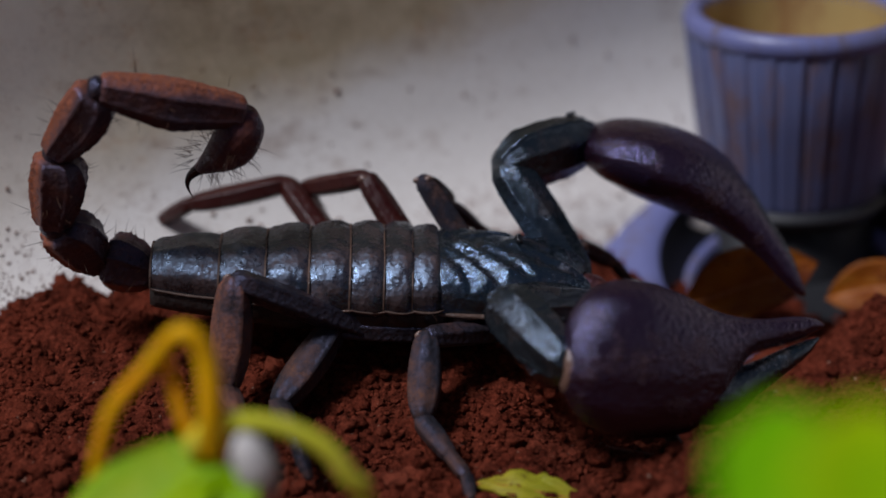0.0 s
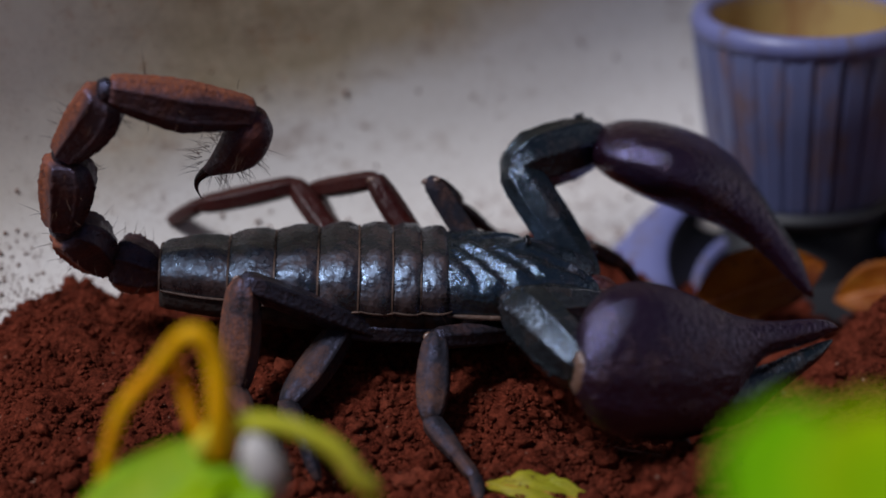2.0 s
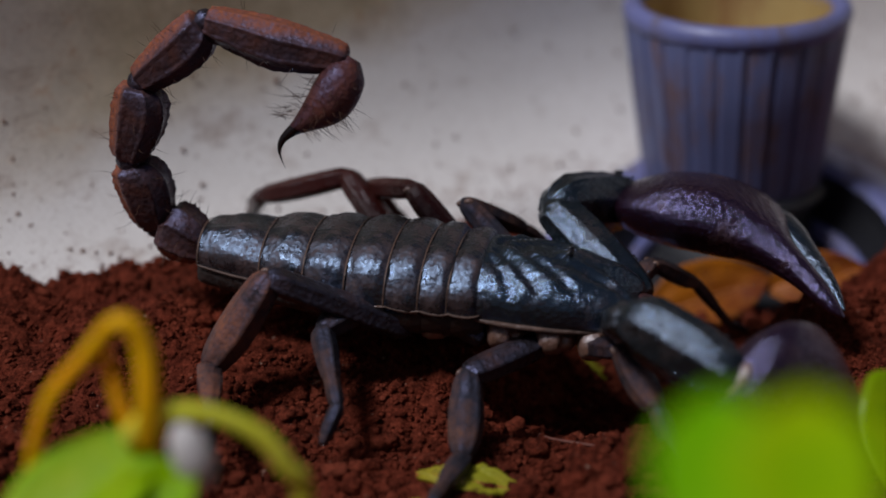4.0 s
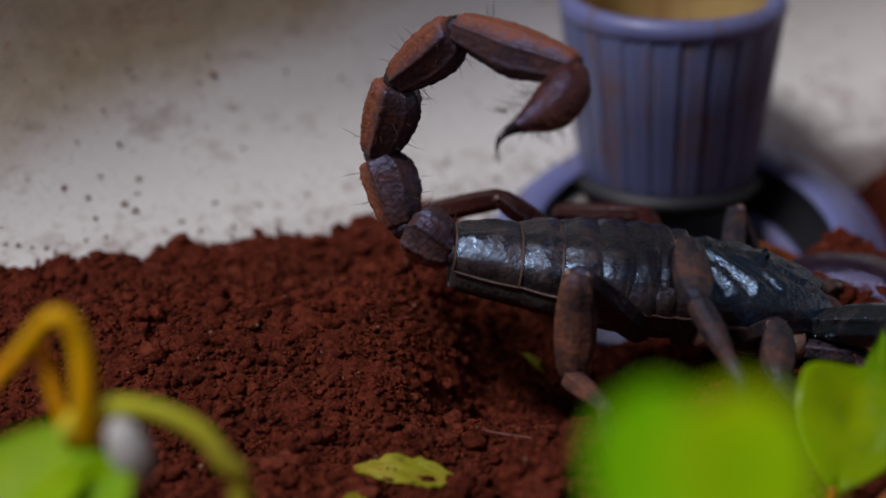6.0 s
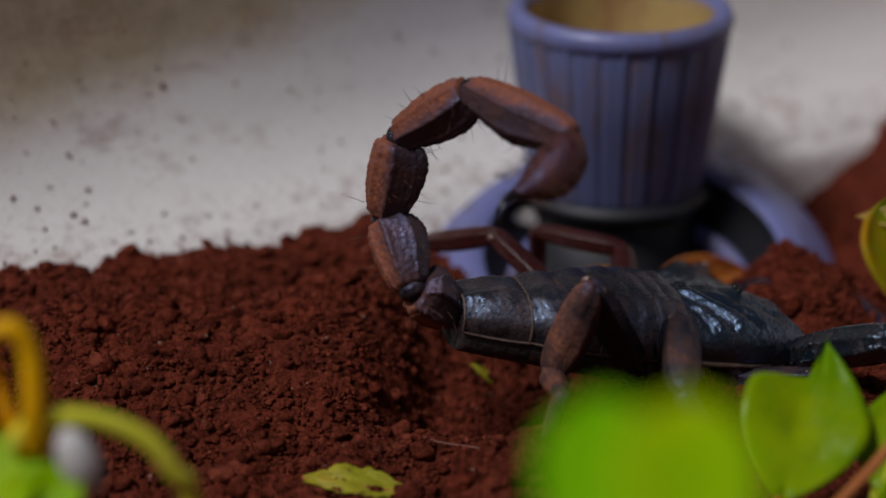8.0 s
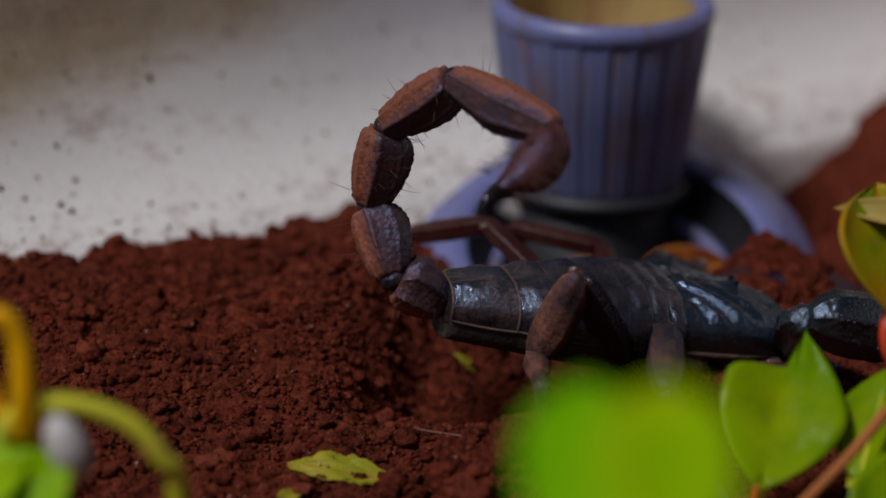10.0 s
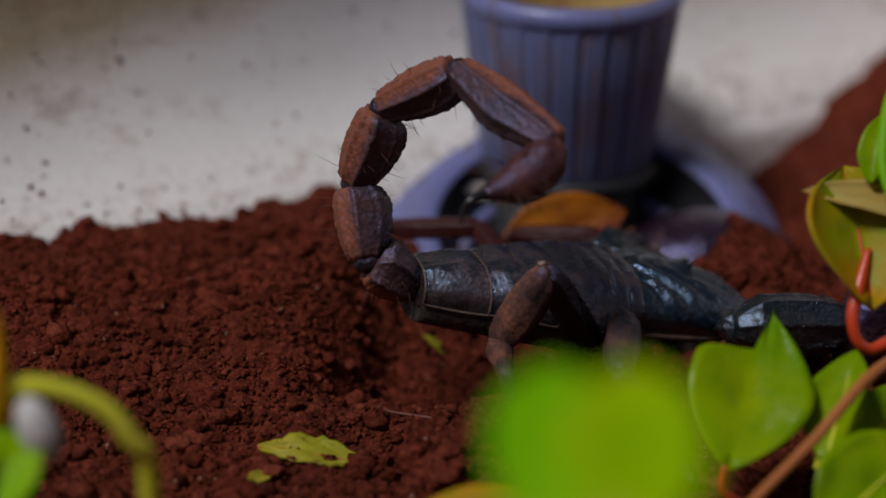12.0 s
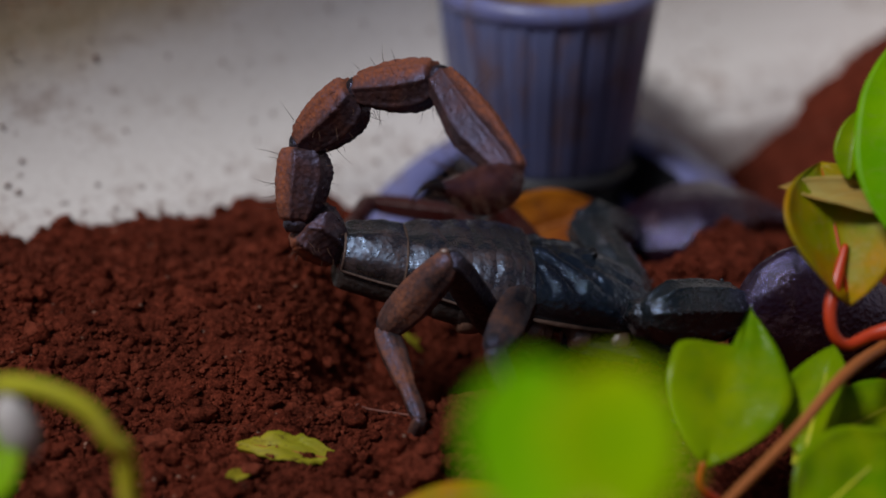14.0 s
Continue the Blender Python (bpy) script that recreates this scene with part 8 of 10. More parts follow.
    walk(parts["tibia_l1"], [
        (0, bone(68.9, 22.8, -5.9, 74.3, 27.9, -14, 142)), (2.7, bone(68.9, 22.8, -5.9, 74.3, 27.9, -14, 142)),
        (3.4, bone(68.8, 22.7, -5.9, 74.2, 27.8, -14, 141)), (4.1, bone(69, 23.1, -5.8, 74.4, 28.1, -13.9, 143)),
        (4.8, bone(69.1, 23.5, -5.5, 74.6, 28.5, -13.6, 145)), (5, bone(69.1, 23.3, -5.7, 74.5, 28.3, -13.8, 144)),
        (5.2, bone(68.2, 22, -6.3, 73.7, 27.1, -14.4, 138)), (5.35, bone(67.7, 21.6, -6.4, 73.2, 26.7, -14.6, 137)),
        (5.5, bone(67.5, 21.5, -6.5, 73, 26.5, -14.6, 137)), (5.65, bone(66.3, 20.7, -6.9, 71.7, 25.7, -15, 134)),
        (5.8, bone(64.8, 20, -7.2, 70.2, 25, -15.4, 132)), (5.95, bone(64.7, 19.9, -7.3, 70.1, 25, -15.4, 132)),
        (6, bone(64.6, 19.9, -7.3, 70.1, 25, -15.4, 132)), (6.1, bone(64.2, 19.8, -7.3, 69.7, 24.8, -15.5, 132)),
        (6.3, bone(64.6, 19.9, -7.3, 70.1, 24.9, -15.4, 132)), (6.5, bone(65.1, 20.1, -7.2, 70.5, 25.1, -15.3, 132)),
        (7, bone(64.8, 20, -7.2, 70.2, 25, -15.3, 132)), (7.5, bone(62.9, 19.3, -7.6, 68.3, 24.3, -15.7, 130)),
        (8.2, bone(63.1, 19.4, -7.5, 68.6, 24.4, -15.6, 131)), (9.2, bone(64, 19.7, -7.4, 69.5, 24.7, -15.5, 131)),
        (10.5, bone(64.8, 20, -7.2, 70.3, 25, -15.3, 132)), (11, bone(62.9, 19.3, -7.6, 68.4, 24.3, -15.7, 130)),
        (11.2, bone(62.9, 19.3, -7.6, 68.4, 24.3, -15.7, 130)), (12.5, bone(63.1, 19.4, -7.5, 68.6, 24.4, -15.6, 131)),
        (12.75, bone(61.1, 18.8, -7.8, 66.5, 23.8, -15.9, 129)), (13, bone(59.1, 18.3, -8.1, 64.6, 23.3, -16.2, 128)),
        (13.25, bone(58.6, 18.2, -8.1, 64, 23.2, -16.2, 128)), (13.5, bone(58, 18.1, -8.2, 63.5, 23.1, -16.3, 127)),
        (14, bone(58.1, 18.1, -8.2, 63.6, 23.1, -16.3, 127))])
    walk(parts["tarsus_l1"], [
        (0, bone(74.3, 27.9, -14, 76.6, 31.2, -15.9, 142)), (2.7, bone(74.3, 27.9, -14, 76.6, 31.2, -15.9, 142)),
        (3.4, bone(74.2, 27.8, -14, 76.6, 31.1, -16, 141)), (4.1, bone(74.4, 28.1, -13.9, 76.8, 31.4, -15.8, 143)),
        (4.8, bone(74.6, 28.5, -13.6, 76.9, 31.9, -15.6, 145)), (5, bone(74.5, 28.3, -13.8, 76.8, 31.6, -15.7, 144)),
        (5.2, bone(73.7, 27.1, -14.4, 76, 30.4, -16.3, 138)), (5.35, bone(73.2, 26.7, -14.6, 75.5, 30, -16.5, 137)),
        (5.5, bone(73, 26.5, -14.6, 75.3, 29.8, -16.6, 137)), (5.65, bone(71.7, 25.7, -15, 74, 29, -17, 134)),
        (5.8, bone(70.2, 25, -15.4, 72.5, 28.3, -17.3, 132)), (5.95, bone(70.1, 25, -15.4, 72.4, 28.3, -17.4, 132)),
        (6, bone(70.1, 25, -15.4, 72.4, 28.3, -17.4, 132)), (6.1, bone(69.7, 24.8, -15.5, 72, 28.1, -17.4, 132)),
        (6.3, bone(70.1, 24.9, -15.4, 72.4, 28.3, -17.4, 132)), (6.5, bone(70.5, 25.1, -15.3, 72.8, 28.5, -17.3, 132)),
        (7, bone(70.2, 25, -15.3, 72.6, 28.3, -17.3, 132)), (7.5, bone(68.3, 24.3, -15.7, 70.6, 27.6, -17.7, 130)),
        (8.2, bone(68.6, 24.4, -15.6, 70.9, 27.7, -17.6, 131)), (9.2, bone(69.5, 24.7, -15.5, 71.8, 28, -17.5, 131)),
        (10.5, bone(70.3, 25, -15.3, 72.6, 28.3, -17.3, 132)), (11, bone(68.4, 24.3, -15.7, 70.7, 27.7, -17.7, 130)),
        (11.2, bone(68.4, 24.3, -15.7, 70.7, 27.7, -17.7, 130)), (12.5, bone(68.6, 24.4, -15.6, 70.9, 27.7, -17.6, 131)),
        (12.75, bone(66.5, 23.8, -15.9, 68.8, 27.1, -17.9, 129)), (13, bone(64.6, 23.3, -16.2, 66.9, 26.7, -18.1, 128)),
        (13.25, bone(64, 23.2, -16.2, 66.3, 26.5, -18.2, 128)), (13.5, bone(63.5, 23.1, -16.3, 65.8, 26.4, -18.2, 127)),
        (14, bone(63.6, 23.1, -16.3, 65.9, 26.4, -18.2, 127))])
    walk(parts["femur_l2"], [
        (0, bone(50, 7, -5, 38.5, 11.8, 10.6, 181)), (2.7, bone(50, 7, -5, 38.5, 11.8, 10.6, 181)), (3.4, bone(49.7, 7, -5, 37, 12.3, 9.5, 182)),
        (4.1, bone(50.6, 7, -5, 34.9, 12.9, 5.8, 187)), (4.8, bone(51.9, 7, -5, 34.4, 13, 2.7, 191)), (5, bone(51.2, 7, -5, 33.8, 13.2, 2.8, 190)),
        (5.2, bone(47.9, 7, -5, 34.6, 18.4, 4.6, 179)), (5.35, bone(46.9, 7, -5, 37, 21.3, 4.9, 171)),
        (5.5, bone(46.5, 7, -5, 39.5, 23.1, 4.6, 165)), (5.65, bone(44.3, 7, -5, 41.5, 24.5, 4.3, 157)),
        (5.8, bone(42.2, 7, -5, 42.8, 25, 3.7, 149)), (5.95, bone(42, 7, -5, 44, 25.2, 3.2, 146)), (6, bone(42, 7, -5, 44.3, 25.2, 3, 146)),
        (6.1, bone(41.5, 7, -5, 44.7, 25.2, 2.7, 143)), (6.3, bone(41.9, 7, -5, 45.8, 25.3, 2.2, 141)),
        (6.5, bone(42.6, 7, -5, 46.9, 25.3, 1.8, 139)), (7, bone(42.2, 7, -5, 47.9, 25.2, 1, 133)), (7.5, bone(39.7, 7, -5, 47, 24.8, 0.4, 125)),
        (8.2, bone(40.1, 7, -5, 47.8, 24.8, 0, 120)), (9.2, bone(41.2, 7, -5, 49.2, 24.7, -0.4, 115)),
        (10.5, bone(42.2, 7, -5, 50.6, 24.7, -0.7, 109)), (11, bone(39.8, 7, -5, 48.5, 24.5, -0.8, 106)),
        (11.2, bone(39.8, 7, -5, 48.6, 24.5, -0.9, 106)), (12.5, bone(40.1, 7, -5, 49, 24.4, -1, 103)),
        (12.75, bone(37.6, 7, -5, 46.7, 24.3, -1.1, 101)), (13, bone(35.3, 7, -5, 44.7, 24.2, -1.1, 100)),
        (13.25, bone(34.7, 7, -5, 44.2, 24.2, -1.1, 99)), (13.5, bone(34.1, 7, -5, 43.6, 24.2, -1.2, 99)),
        (14, bone(34.2, 7, -5, 43.7, 24.2, -1.2, 98))])
    walk(parts["patella_l2"], [
        (0, bone(38.5, 11.8, 10.6, 43, 20.4, 3.5, 181)), (2.7, bone(38.5, 11.8, 10.6, 43, 20.4, 3.5, 181)),
        (3.4, bone(37, 12.3, 9.5, 42.7, 20.5, 2.8, 182)), (4.1, bone(34.9, 12.9, 5.8, 42.9, 19.9, 0.3, 187)),
        (4.8, bone(34.4, 13, 2.7, 43.8, 18.9, -1.8, 191)), (5, bone(33.8, 13.2, 2.8, 43.3, 19, -1.7, 190)),
        (5.2, bone(34.6, 18.4, 4.6, 43.9, 22.5, -1.9, 179)), (5.35, bone(37, 21.3, 4.9, 45.8, 23.8, -2.9, 171)),
        (5.5, bone(39.5, 23.1, 4.6, 47.6, 24, -4.2, 165)), (5.65, bone(41.5, 24.5, 4.3, 48.7, 23.9, -5.3, 157)),
        (5.8, bone(42.8, 25, 3.7, 49.1, 23.2, -6.3, 149)), (5.95, bone(44, 25.2, 3.2, 49.4, 22.3, -7.1, 146)),
        (6, bone(44.3, 25.2, 3, 49.5, 22, -7.3, 146)), (6.1, bone(44.7, 25.2, 2.7, 49.4, 21.5, -7.7, 143)),
        (6.3, bone(45.8, 25.3, 2.2, 49.6, 20.7, -8.2, 141)), (6.5, bone(46.9, 25.3, 1.8, 49.9, 20, -8.5, 139)),
        (7, bone(47.9, 25.2, 1, 49.7, 18.8, -9, 133)), (7.5, bone(47, 24.8, 0.4, 47.8, 17.9, -9.3, 125)),
        (8.2, bone(47.8, 24.8, 0, 47.9, 17.3, -9.4, 120)), (9.2, bone(49.2, 24.7, -0.4, 48.7, 16.9, -9.5, 115)),
        (10.5, bone(50.6, 24.7, -0.7, 49.5, 16.6, -9.5, 109)), (11, bone(48.5, 24.5, -0.8, 47.4, 16.3, -9.5, 106)),
        (11.2, bone(48.6, 24.5, -0.9, 47.4, 16.3, -9.5, 106)), (12.5, bone(49, 24.4, -1, 47.6, 16.1, -9.5, 103)),
        (12.75, bone(46.7, 24.3, -1.1, 45.3, 16, -9.6, 101)), (13, bone(44.7, 24.2, -1.1, 43.2, 15.9, -9.6, 100)),
        (13.25, bone(44.2, 24.2, -1.1, 42.6, 15.8, -9.6, 99)), (13.5, bone(43.6, 24.2, -1.2, 42.1, 15.8, -9.6, 99)),
        (14, bone(43.7, 24.2, -1.2, 42.1, 15.8, -9.6, 98))])
    walk(parts["tibia_l2"], [
        (0, bone(43, 20.4, 3.5, 49.8, 25.7, -3.3, 181)), (2.7, bone(43, 20.4, 3.5, 49.8, 25.7, -3.3, 181)),
        (3.4, bone(42.7, 20.5, 2.8, 49, 26.2, -4.2, 182)), (4.1, bone(42.9, 19.9, 0.3, 48.2, 26.3, -6.9, 187)),
        (4.8, bone(43.8, 18.9, -1.8, 48.4, 25.7, -9.2, 191)), (5, bone(43.3, 19, -1.7, 47.8, 25.9, -9, 190)),
        (5.2, bone(43.9, 22.5, -1.9, 48.5, 28.5, -9.8, 179)), (5.35, bone(45.8, 23.8, -2.9, 50.5, 29.2, -11.3, 171)),
        (5.5, bone(47.6, 24, -4.2, 52.3, 28.8, -13, 165)), (5.65, bone(48.7, 23.9, -5.3, 53.4, 28.1, -14.3, 157)),
        (5.8, bone(49.1, 23.2, -6.3, 53.8, 26.7, -15.6, 149)), (5.95, bone(49.4, 22.3, -7.1, 54.1, 25.1, -16.7, 146)),
        (6, bone(49.5, 22, -7.3, 54.1, 24.7, -17, 146)), (6.1, bone(49.4, 21.5, -7.7, 54, 23.7, -17.5, 143)),
        (6.3, bone(49.6, 20.7, -8.2, 54.1, 22.1, -18.2, 141)), (6.5, bone(49.9, 20, -8.5, 54.3, 20.7, -18.6, 139)),
        (7, bone(49.7, 18.8, -9, 53.8, 17.8, -19.2, 133)), (7.5, bone(47.8, 17.9, -9.3, 51.6, 15.5, -19.3, 125)),
        (8.2, bone(47.9, 17.3, -9.4, 51.3, 13.6, -19.2, 120)), (9.2, bone(48.7, 16.9, -9.5, 51.7, 11.8, -18.8, 115)),
        (10.5, bone(49.5, 16.6, -9.5, 52.1, 10.5, -18.3, 109)), (11, bone(47.4, 16.3, -9.5, 49.8, 10, -18.2, 106)),
        (11.2, bone(47.4, 16.3, -9.5, 49.7, 9.8, -18.1, 106)), (12.5, bone(47.6, 16.1, -9.5, 49.7, 9.2, -17.8, 103)),
        (12.75, bone(45.3, 16, -9.6, 47.3, 8.9, -17.8, 101)), (13, bone(43.2, 15.9, -9.6, 45.2, 8.8, -17.7, 100)),
        (13.25, bone(42.6, 15.8, -9.6, 44.6, 8.6, -17.7, 99)), (13.5, bone(42.1, 15.8, -9.6, 44, 8.5, -17.6, 99)),
        (14, bone(42.1, 15.8, -9.6, 44, 8.4, -17.5, 98))])
    walk(parts["tarsus_l2"], [
        (0, bone(49.8, 25.7, -3.3, 53, 28.5, -5.9, 181)), (2.7, bone(49.8, 25.7, -3.3, 53, 28.5, -5.9, 181)),
        (3.4, bone(49, 26.2, -4.2, 52.4, 28.3, -7.2, 182)), (4.1, bone(48.2, 26.3, -6.9, 51.6, 26.8, -10.6, 187)),
        (4.8, bone(48.4, 25.7, -9.2, 51.5, 25.1, -13, 191)), (5, bone(47.8, 25.9, -9, 50.9, 25.2, -12.9, 190)),
        (5.2, bone(48.5, 28.5, -9.8, 51.1, 28.1, -14.1, 179)), (5.35, bone(50.5, 29.2, -11.3, 52.7, 29, -15.7, 171)),
        (5.5, bone(52.3, 28.8, -13, 54.1, 28.8, -17.6, 165)), (5.65, bone(53.4, 28.1, -14.3, 54.9, 28.3, -19.1, 157)),
        (5.8, bone(53.8, 26.7, -15.6, 54.9, 27.1, -20.5, 149)), (5.95, bone(54.1, 25.1, -16.7, 54.8, 25.8, -21.6, 146)),
        (6, bone(54.1, 24.7, -17, 54.7, 25.3, -21.9, 146)), (6.1, bone(54, 23.7, -17.5, 54.3, 24.5, -22.4, 143)),
        (6.3, bone(54.1, 22.1, -18.2, 54, 23.1, -23.1, 141)), (6.5, bone(54.3, 20.7, -18.6, 53.9, 21.8, -23.4, 139)),
        (7, bone(53.8, 17.8, -19.2, 52.6, 19.3, -23.8, 133)), (7.5, bone(51.6, 15.5, -19.3, 49.9, 17.2, -23.7, 125)),
        (8.2, bone(51.3, 13.6, -19.2, 49.1, 15.4, -23.3, 120)), (9.2, bone(51.7, 11.8, -18.8, 49, 13.8, -22.5, 115)),
        (10.5, bone(52.1, 10.5, -18.3, 49.1, 12.5, -21.8, 109)), (11, bone(49.8, 10, -18.2, 46.7, 12, -21.6, 106)),
        (11.2, bone(49.7, 9.8, -18.1, 46.7, 11.9, -21.5, 106)), (12.5, bone(49.7, 9.2, -17.8, 46.5, 11.3, -21, 103)),
        (12.75, bone(47.3, 8.9, -17.8, 44.1, 11.1, -20.9, 101)), (13, bone(45.2, 8.8, -17.7, 42, 10.9, -20.9, 100)),
        (13.25, bone(44.6, 8.6, -17.7, 41.4, 10.8, -20.8, 99)), (13.5, bone(44, 8.5, -17.6, 40.8, 10.7, -20.7, 99)),
        (14, bone(44, 8.4, -17.5, 40.7, 10.6, -20.6, 98))])
    walk(parts["femur_l3"], [
        (0, bone(41, 7.5, -5, 30.2, 17.1, 8.8, 213)), (2.7, bone(41, 7.5, -5, 30.2, 17.1, 8.8, 213)),
        (3.4, bone(40.7, 7.5, -5, 28.7, 16.1, 8.5, 214)), (4.1, bone(41.6, 7.5, -5, 26.7, 13.6, 6.9, 219)),
        (4.8, bone(42.9, 7.5, -5, 26.2, 11.5, 5.1, 222)), (5, bone(42.2, 7.5, -5, 25.6, 11.5, 5.4, 222)),
        (5.2, bone(38.9, 7.5, -5, 23.4, 11.3, 7, 216)), (5.35, bone(37.9, 7.5, -5, 25.4, 19.6, 4.8, 206)),
        (5.5, bone(37.5, 7.5, -5, 30.1, 25.2, 0.4, 197)), (5.65, bone(35.3, 7.5, -5, 28.7, 25.8, -0.2, 194)),
        (5.8, bone(33.2, 7.5, -5, 27.4, 26.2, -0.9, 192)), (5.95, bone(33, 7.5, -5, 29.9, 26.7, -0.2, 196)),
        (6, bone(33, 7.5, -5, 30.8, 26.7, 0, 197)), (6.1, bone(32.5, 7.5, -5, 32.5, 26.8, 0.4, 199)),
        (6.3, bone(32.9, 7.5, -5, 34.3, 26.7, 0.5, 197)), (6.5, bone(33.6, 7.5, -5, 36, 26.5, 0.6, 196)),
        (7, bone(33.2, 7.5, -5, 35.2, 26.3, 1.4, 194)), (7.5, bone(30.7, 7.5, -5, 34.3, 25.8, 2.2, 188)),
        (8.2, bone(31.1, 7.5, -5, 34.3, 26, 1.9, 189)), (9.2, bone(32.2, 7.5, -5, 34.2, 26.5, 0.9, 191)),
        (10.5, bone(33.2, 7.5, -5, 34.1, 26.8, 0, 193)), (11, bone(30.8, 7.5, -5, 39.5, 24.9, -0.3, 182)),
        (11.2, bone(30.8, 7.5, -5, 39.5, 24.9, -0.3, 182)), (12.5, bone(31.1, 7.5, -5, 39.3, 24.6, 1.4, 181)),
        (12.75, bone(28.6, 7.5, -5, 38.7, 23.7, 0.9, 177)), (13, bone(26.3, 7.5, -5, 38, 22.9, 0.1, 175)),
        (13.25, bone(25.7, 7.5, -5, 37.9, 22.8, -0.9, 175)), (13.5, bone(25.1, 7.5, -5, 37.8, 22.8, -2.3, 175)),
        (14, bone(25.2, 7.5, -5, 37.9, 22.8, -6.8, 171))])
    walk(parts["patella_l3"], [
        (0, bone(30.2, 17.1, 8.8, 20.6, 25.9, 3.7, 213)), (2.7, bone(30.2, 17.1, 8.8, 20.6, 25.9, 3.7, 213)),
        (3.4, bone(28.7, 16.1, 8.5, 19.4, 25.4, 3.7, 214)), (4.1, bone(26.7, 13.6, 6.9, 17.9, 23.7, 2.7, 219)),
        (4.8, bone(26.2, 11.5, 5.1, 17.8, 22.1, 1.5, 222)), (5, bone(25.6, 11.5, 5.4, 17.3, 22.2, 1.7, 222)),
        (5.2, bone(23.4, 11.3, 7, 17.9, 22.8, 1.1, 216)), (5.35, bone(25.4, 19.6, 4.8, 18.4, 30.3, -0.9, 206)),
        (5.5, bone(30.1, 25.2, 0.4, 21.8, 35.1, -5.1, 197)), (5.65, bone(28.7, 25.8, -0.2, 19.6, 34.8, -5.9, 194)),
        (5.8, bone(27.4, 26.2, -0.9, 17.6, 34.4, -6.6, 192)), (5.95, bone(29.9, 26.7, -0.2, 18.1, 33, -4.3, 196)),
        (6, bone(30.8, 26.7, 0, 18.4, 32.3, -3.5, 197)), (6.1, bone(32.5, 26.8, 0.4, 19.3, 30.8, -1.9, 199)),
        (6.3, bone(34.3, 26.7, 0.5, 21, 30.9, -1.1, 197)), (6.5, bone(36, 26.5, 0.6, 22.7, 30.9, -0.2, 196)),
        (7, bone(35.2, 26.3, 1.4, 22.9, 33.1, 0.4, 194)), (7.5, bone(34.3, 25.8, 2.2, 23.6, 34.8, 1, 188)),
        (8.2, bone(34.3, 26, 1.9, 23.3, 34.7, 0.9, 189)), (9.2, bone(34.2, 26.5, 0.9, 22.5, 34.2, 0.4, 191)),
        (10.5, bone(34.1, 26.8, 0, 21.8, 33.6, 0, 193)), (11, bone(39.5, 24.9, -0.3, 28.3, 33, -1.8, 182)),
        (11.2, bone(39.5, 24.9, -0.3, 28.3, 33.1, -1.9, 182)), (12.5, bone(39.3, 24.6, 1.4, 29.2, 33, -3.5, 181)),
        (12.75, bone(38.7, 23.7, 0.9, 28.5, 32.1, -3.7, 177)), (13, bone(38, 22.9, 0.1, 27.4, 31.3, -3.4, 175)),
        (13.25, bone(37.9, 22.8, -0.9, 26.6, 31, -2.3, 175)), (13.5, bone(37.8, 22.8, -2.3, 26.1, 30.3, -0.7, 175)),
        (14, bone(37.9, 22.8, -6.8, 27.4, 27.5, 1.2, 171))])
    walk(parts["tibia_l3"], [
        (0, bone(20.6, 25.9, 3.7, 25, 32.3, -5.4, 213)), (2.7, bone(20.6, 25.9, 3.7, 25, 32.3, -5.4, 213)),
        (3.4, bone(19.4, 25.4, 3.7, 24, 32.1, -5.1, 214)), (4.1, bone(17.9, 23.7, 2.7, 22.8, 30.9, -5.5, 219)),
        (4.8, bone(17.8, 22.1, 1.5, 22.8, 29.7, -6.3, 222)), (5, bone(17.3, 22.2, 1.7, 22.3, 29.8, -6, 222)),
        (5.2, bone(17.9, 22.8, 1.1, 23, 29.5, -7.4, 216)), (5.35, bone(18.4, 30.3, -0.9, 26, 32.2, -10, 206)),
        (5.5, bone(21.8, 35.1, -5.1, 30.3, 31.6, -12.9, 197)), (5.65, bone(19.6, 34.8, -5.9, 28.8, 33.3, -13.4, 194)),
        (5.8, bone(17.6, 34.4, -6.6, 27.2, 34.9, -13.7, 192)), (5.95, bone(18.1, 33, -4.3, 25.1, 35.9, -13.6, 196)),
        (6, bone(18.4, 32.3, -3.5, 24.4, 36, -13.3, 197)), (6.1, bone(19.3, 30.8, -1.9, 23, 35.7, -12.2, 199)),
        (6.3, bone(21, 30.9, -1.1, 24.2, 36.1, -11.4, 197)), (6.5, bone(22.7, 30.9, -0.2, 25.5, 36.3, -10.6, 196)),
        (7, bone(22.9, 33.1, 0.4, 25.9, 36.8, -10.6, 194)), (7.5, bone(23.6, 34.8, 1, 26.7, 36.7, -10.4, 188)),
        (8.2, bone(23.3, 34.7, 0.9, 26.6, 36.7, -10.5, 189)), (9.2, bone(22.5, 34.2, 0.4, 26.6, 36.8, -10.6, 191)),
        (10.5, bone(21.8, 33.6, 0, 26.6, 36.6, -10.6, 193)), (11, bone(28.3, 33, -1.8, 29.8, 36.8, -13.1, 182)),
        (11.2, bone(28.3, 33.1, -1.9, 29.8, 36.8, -13.2, 182)), (12.5, bone(29.2, 33, -3.5, 30.8, 36.9, -14.7, 181)),
        (12.75, bone(28.5, 32.1, -3.7, 30.1, 36, -14.9, 177)), (13, bone(27.4, 31.3, -3.4, 28.9, 35.1, -14.7, 175)),
        (13.25, bone(26.6, 31, -2.3, 28.1, 34.7, -13.6, 175)), (13.5, bone(26.1, 30.3, -0.7, 27.6, 33.8, -12.1, 175)),
        (14, bone(27.4, 27.5, 1.2, 28.8, 30.4, -10.3, 171))])
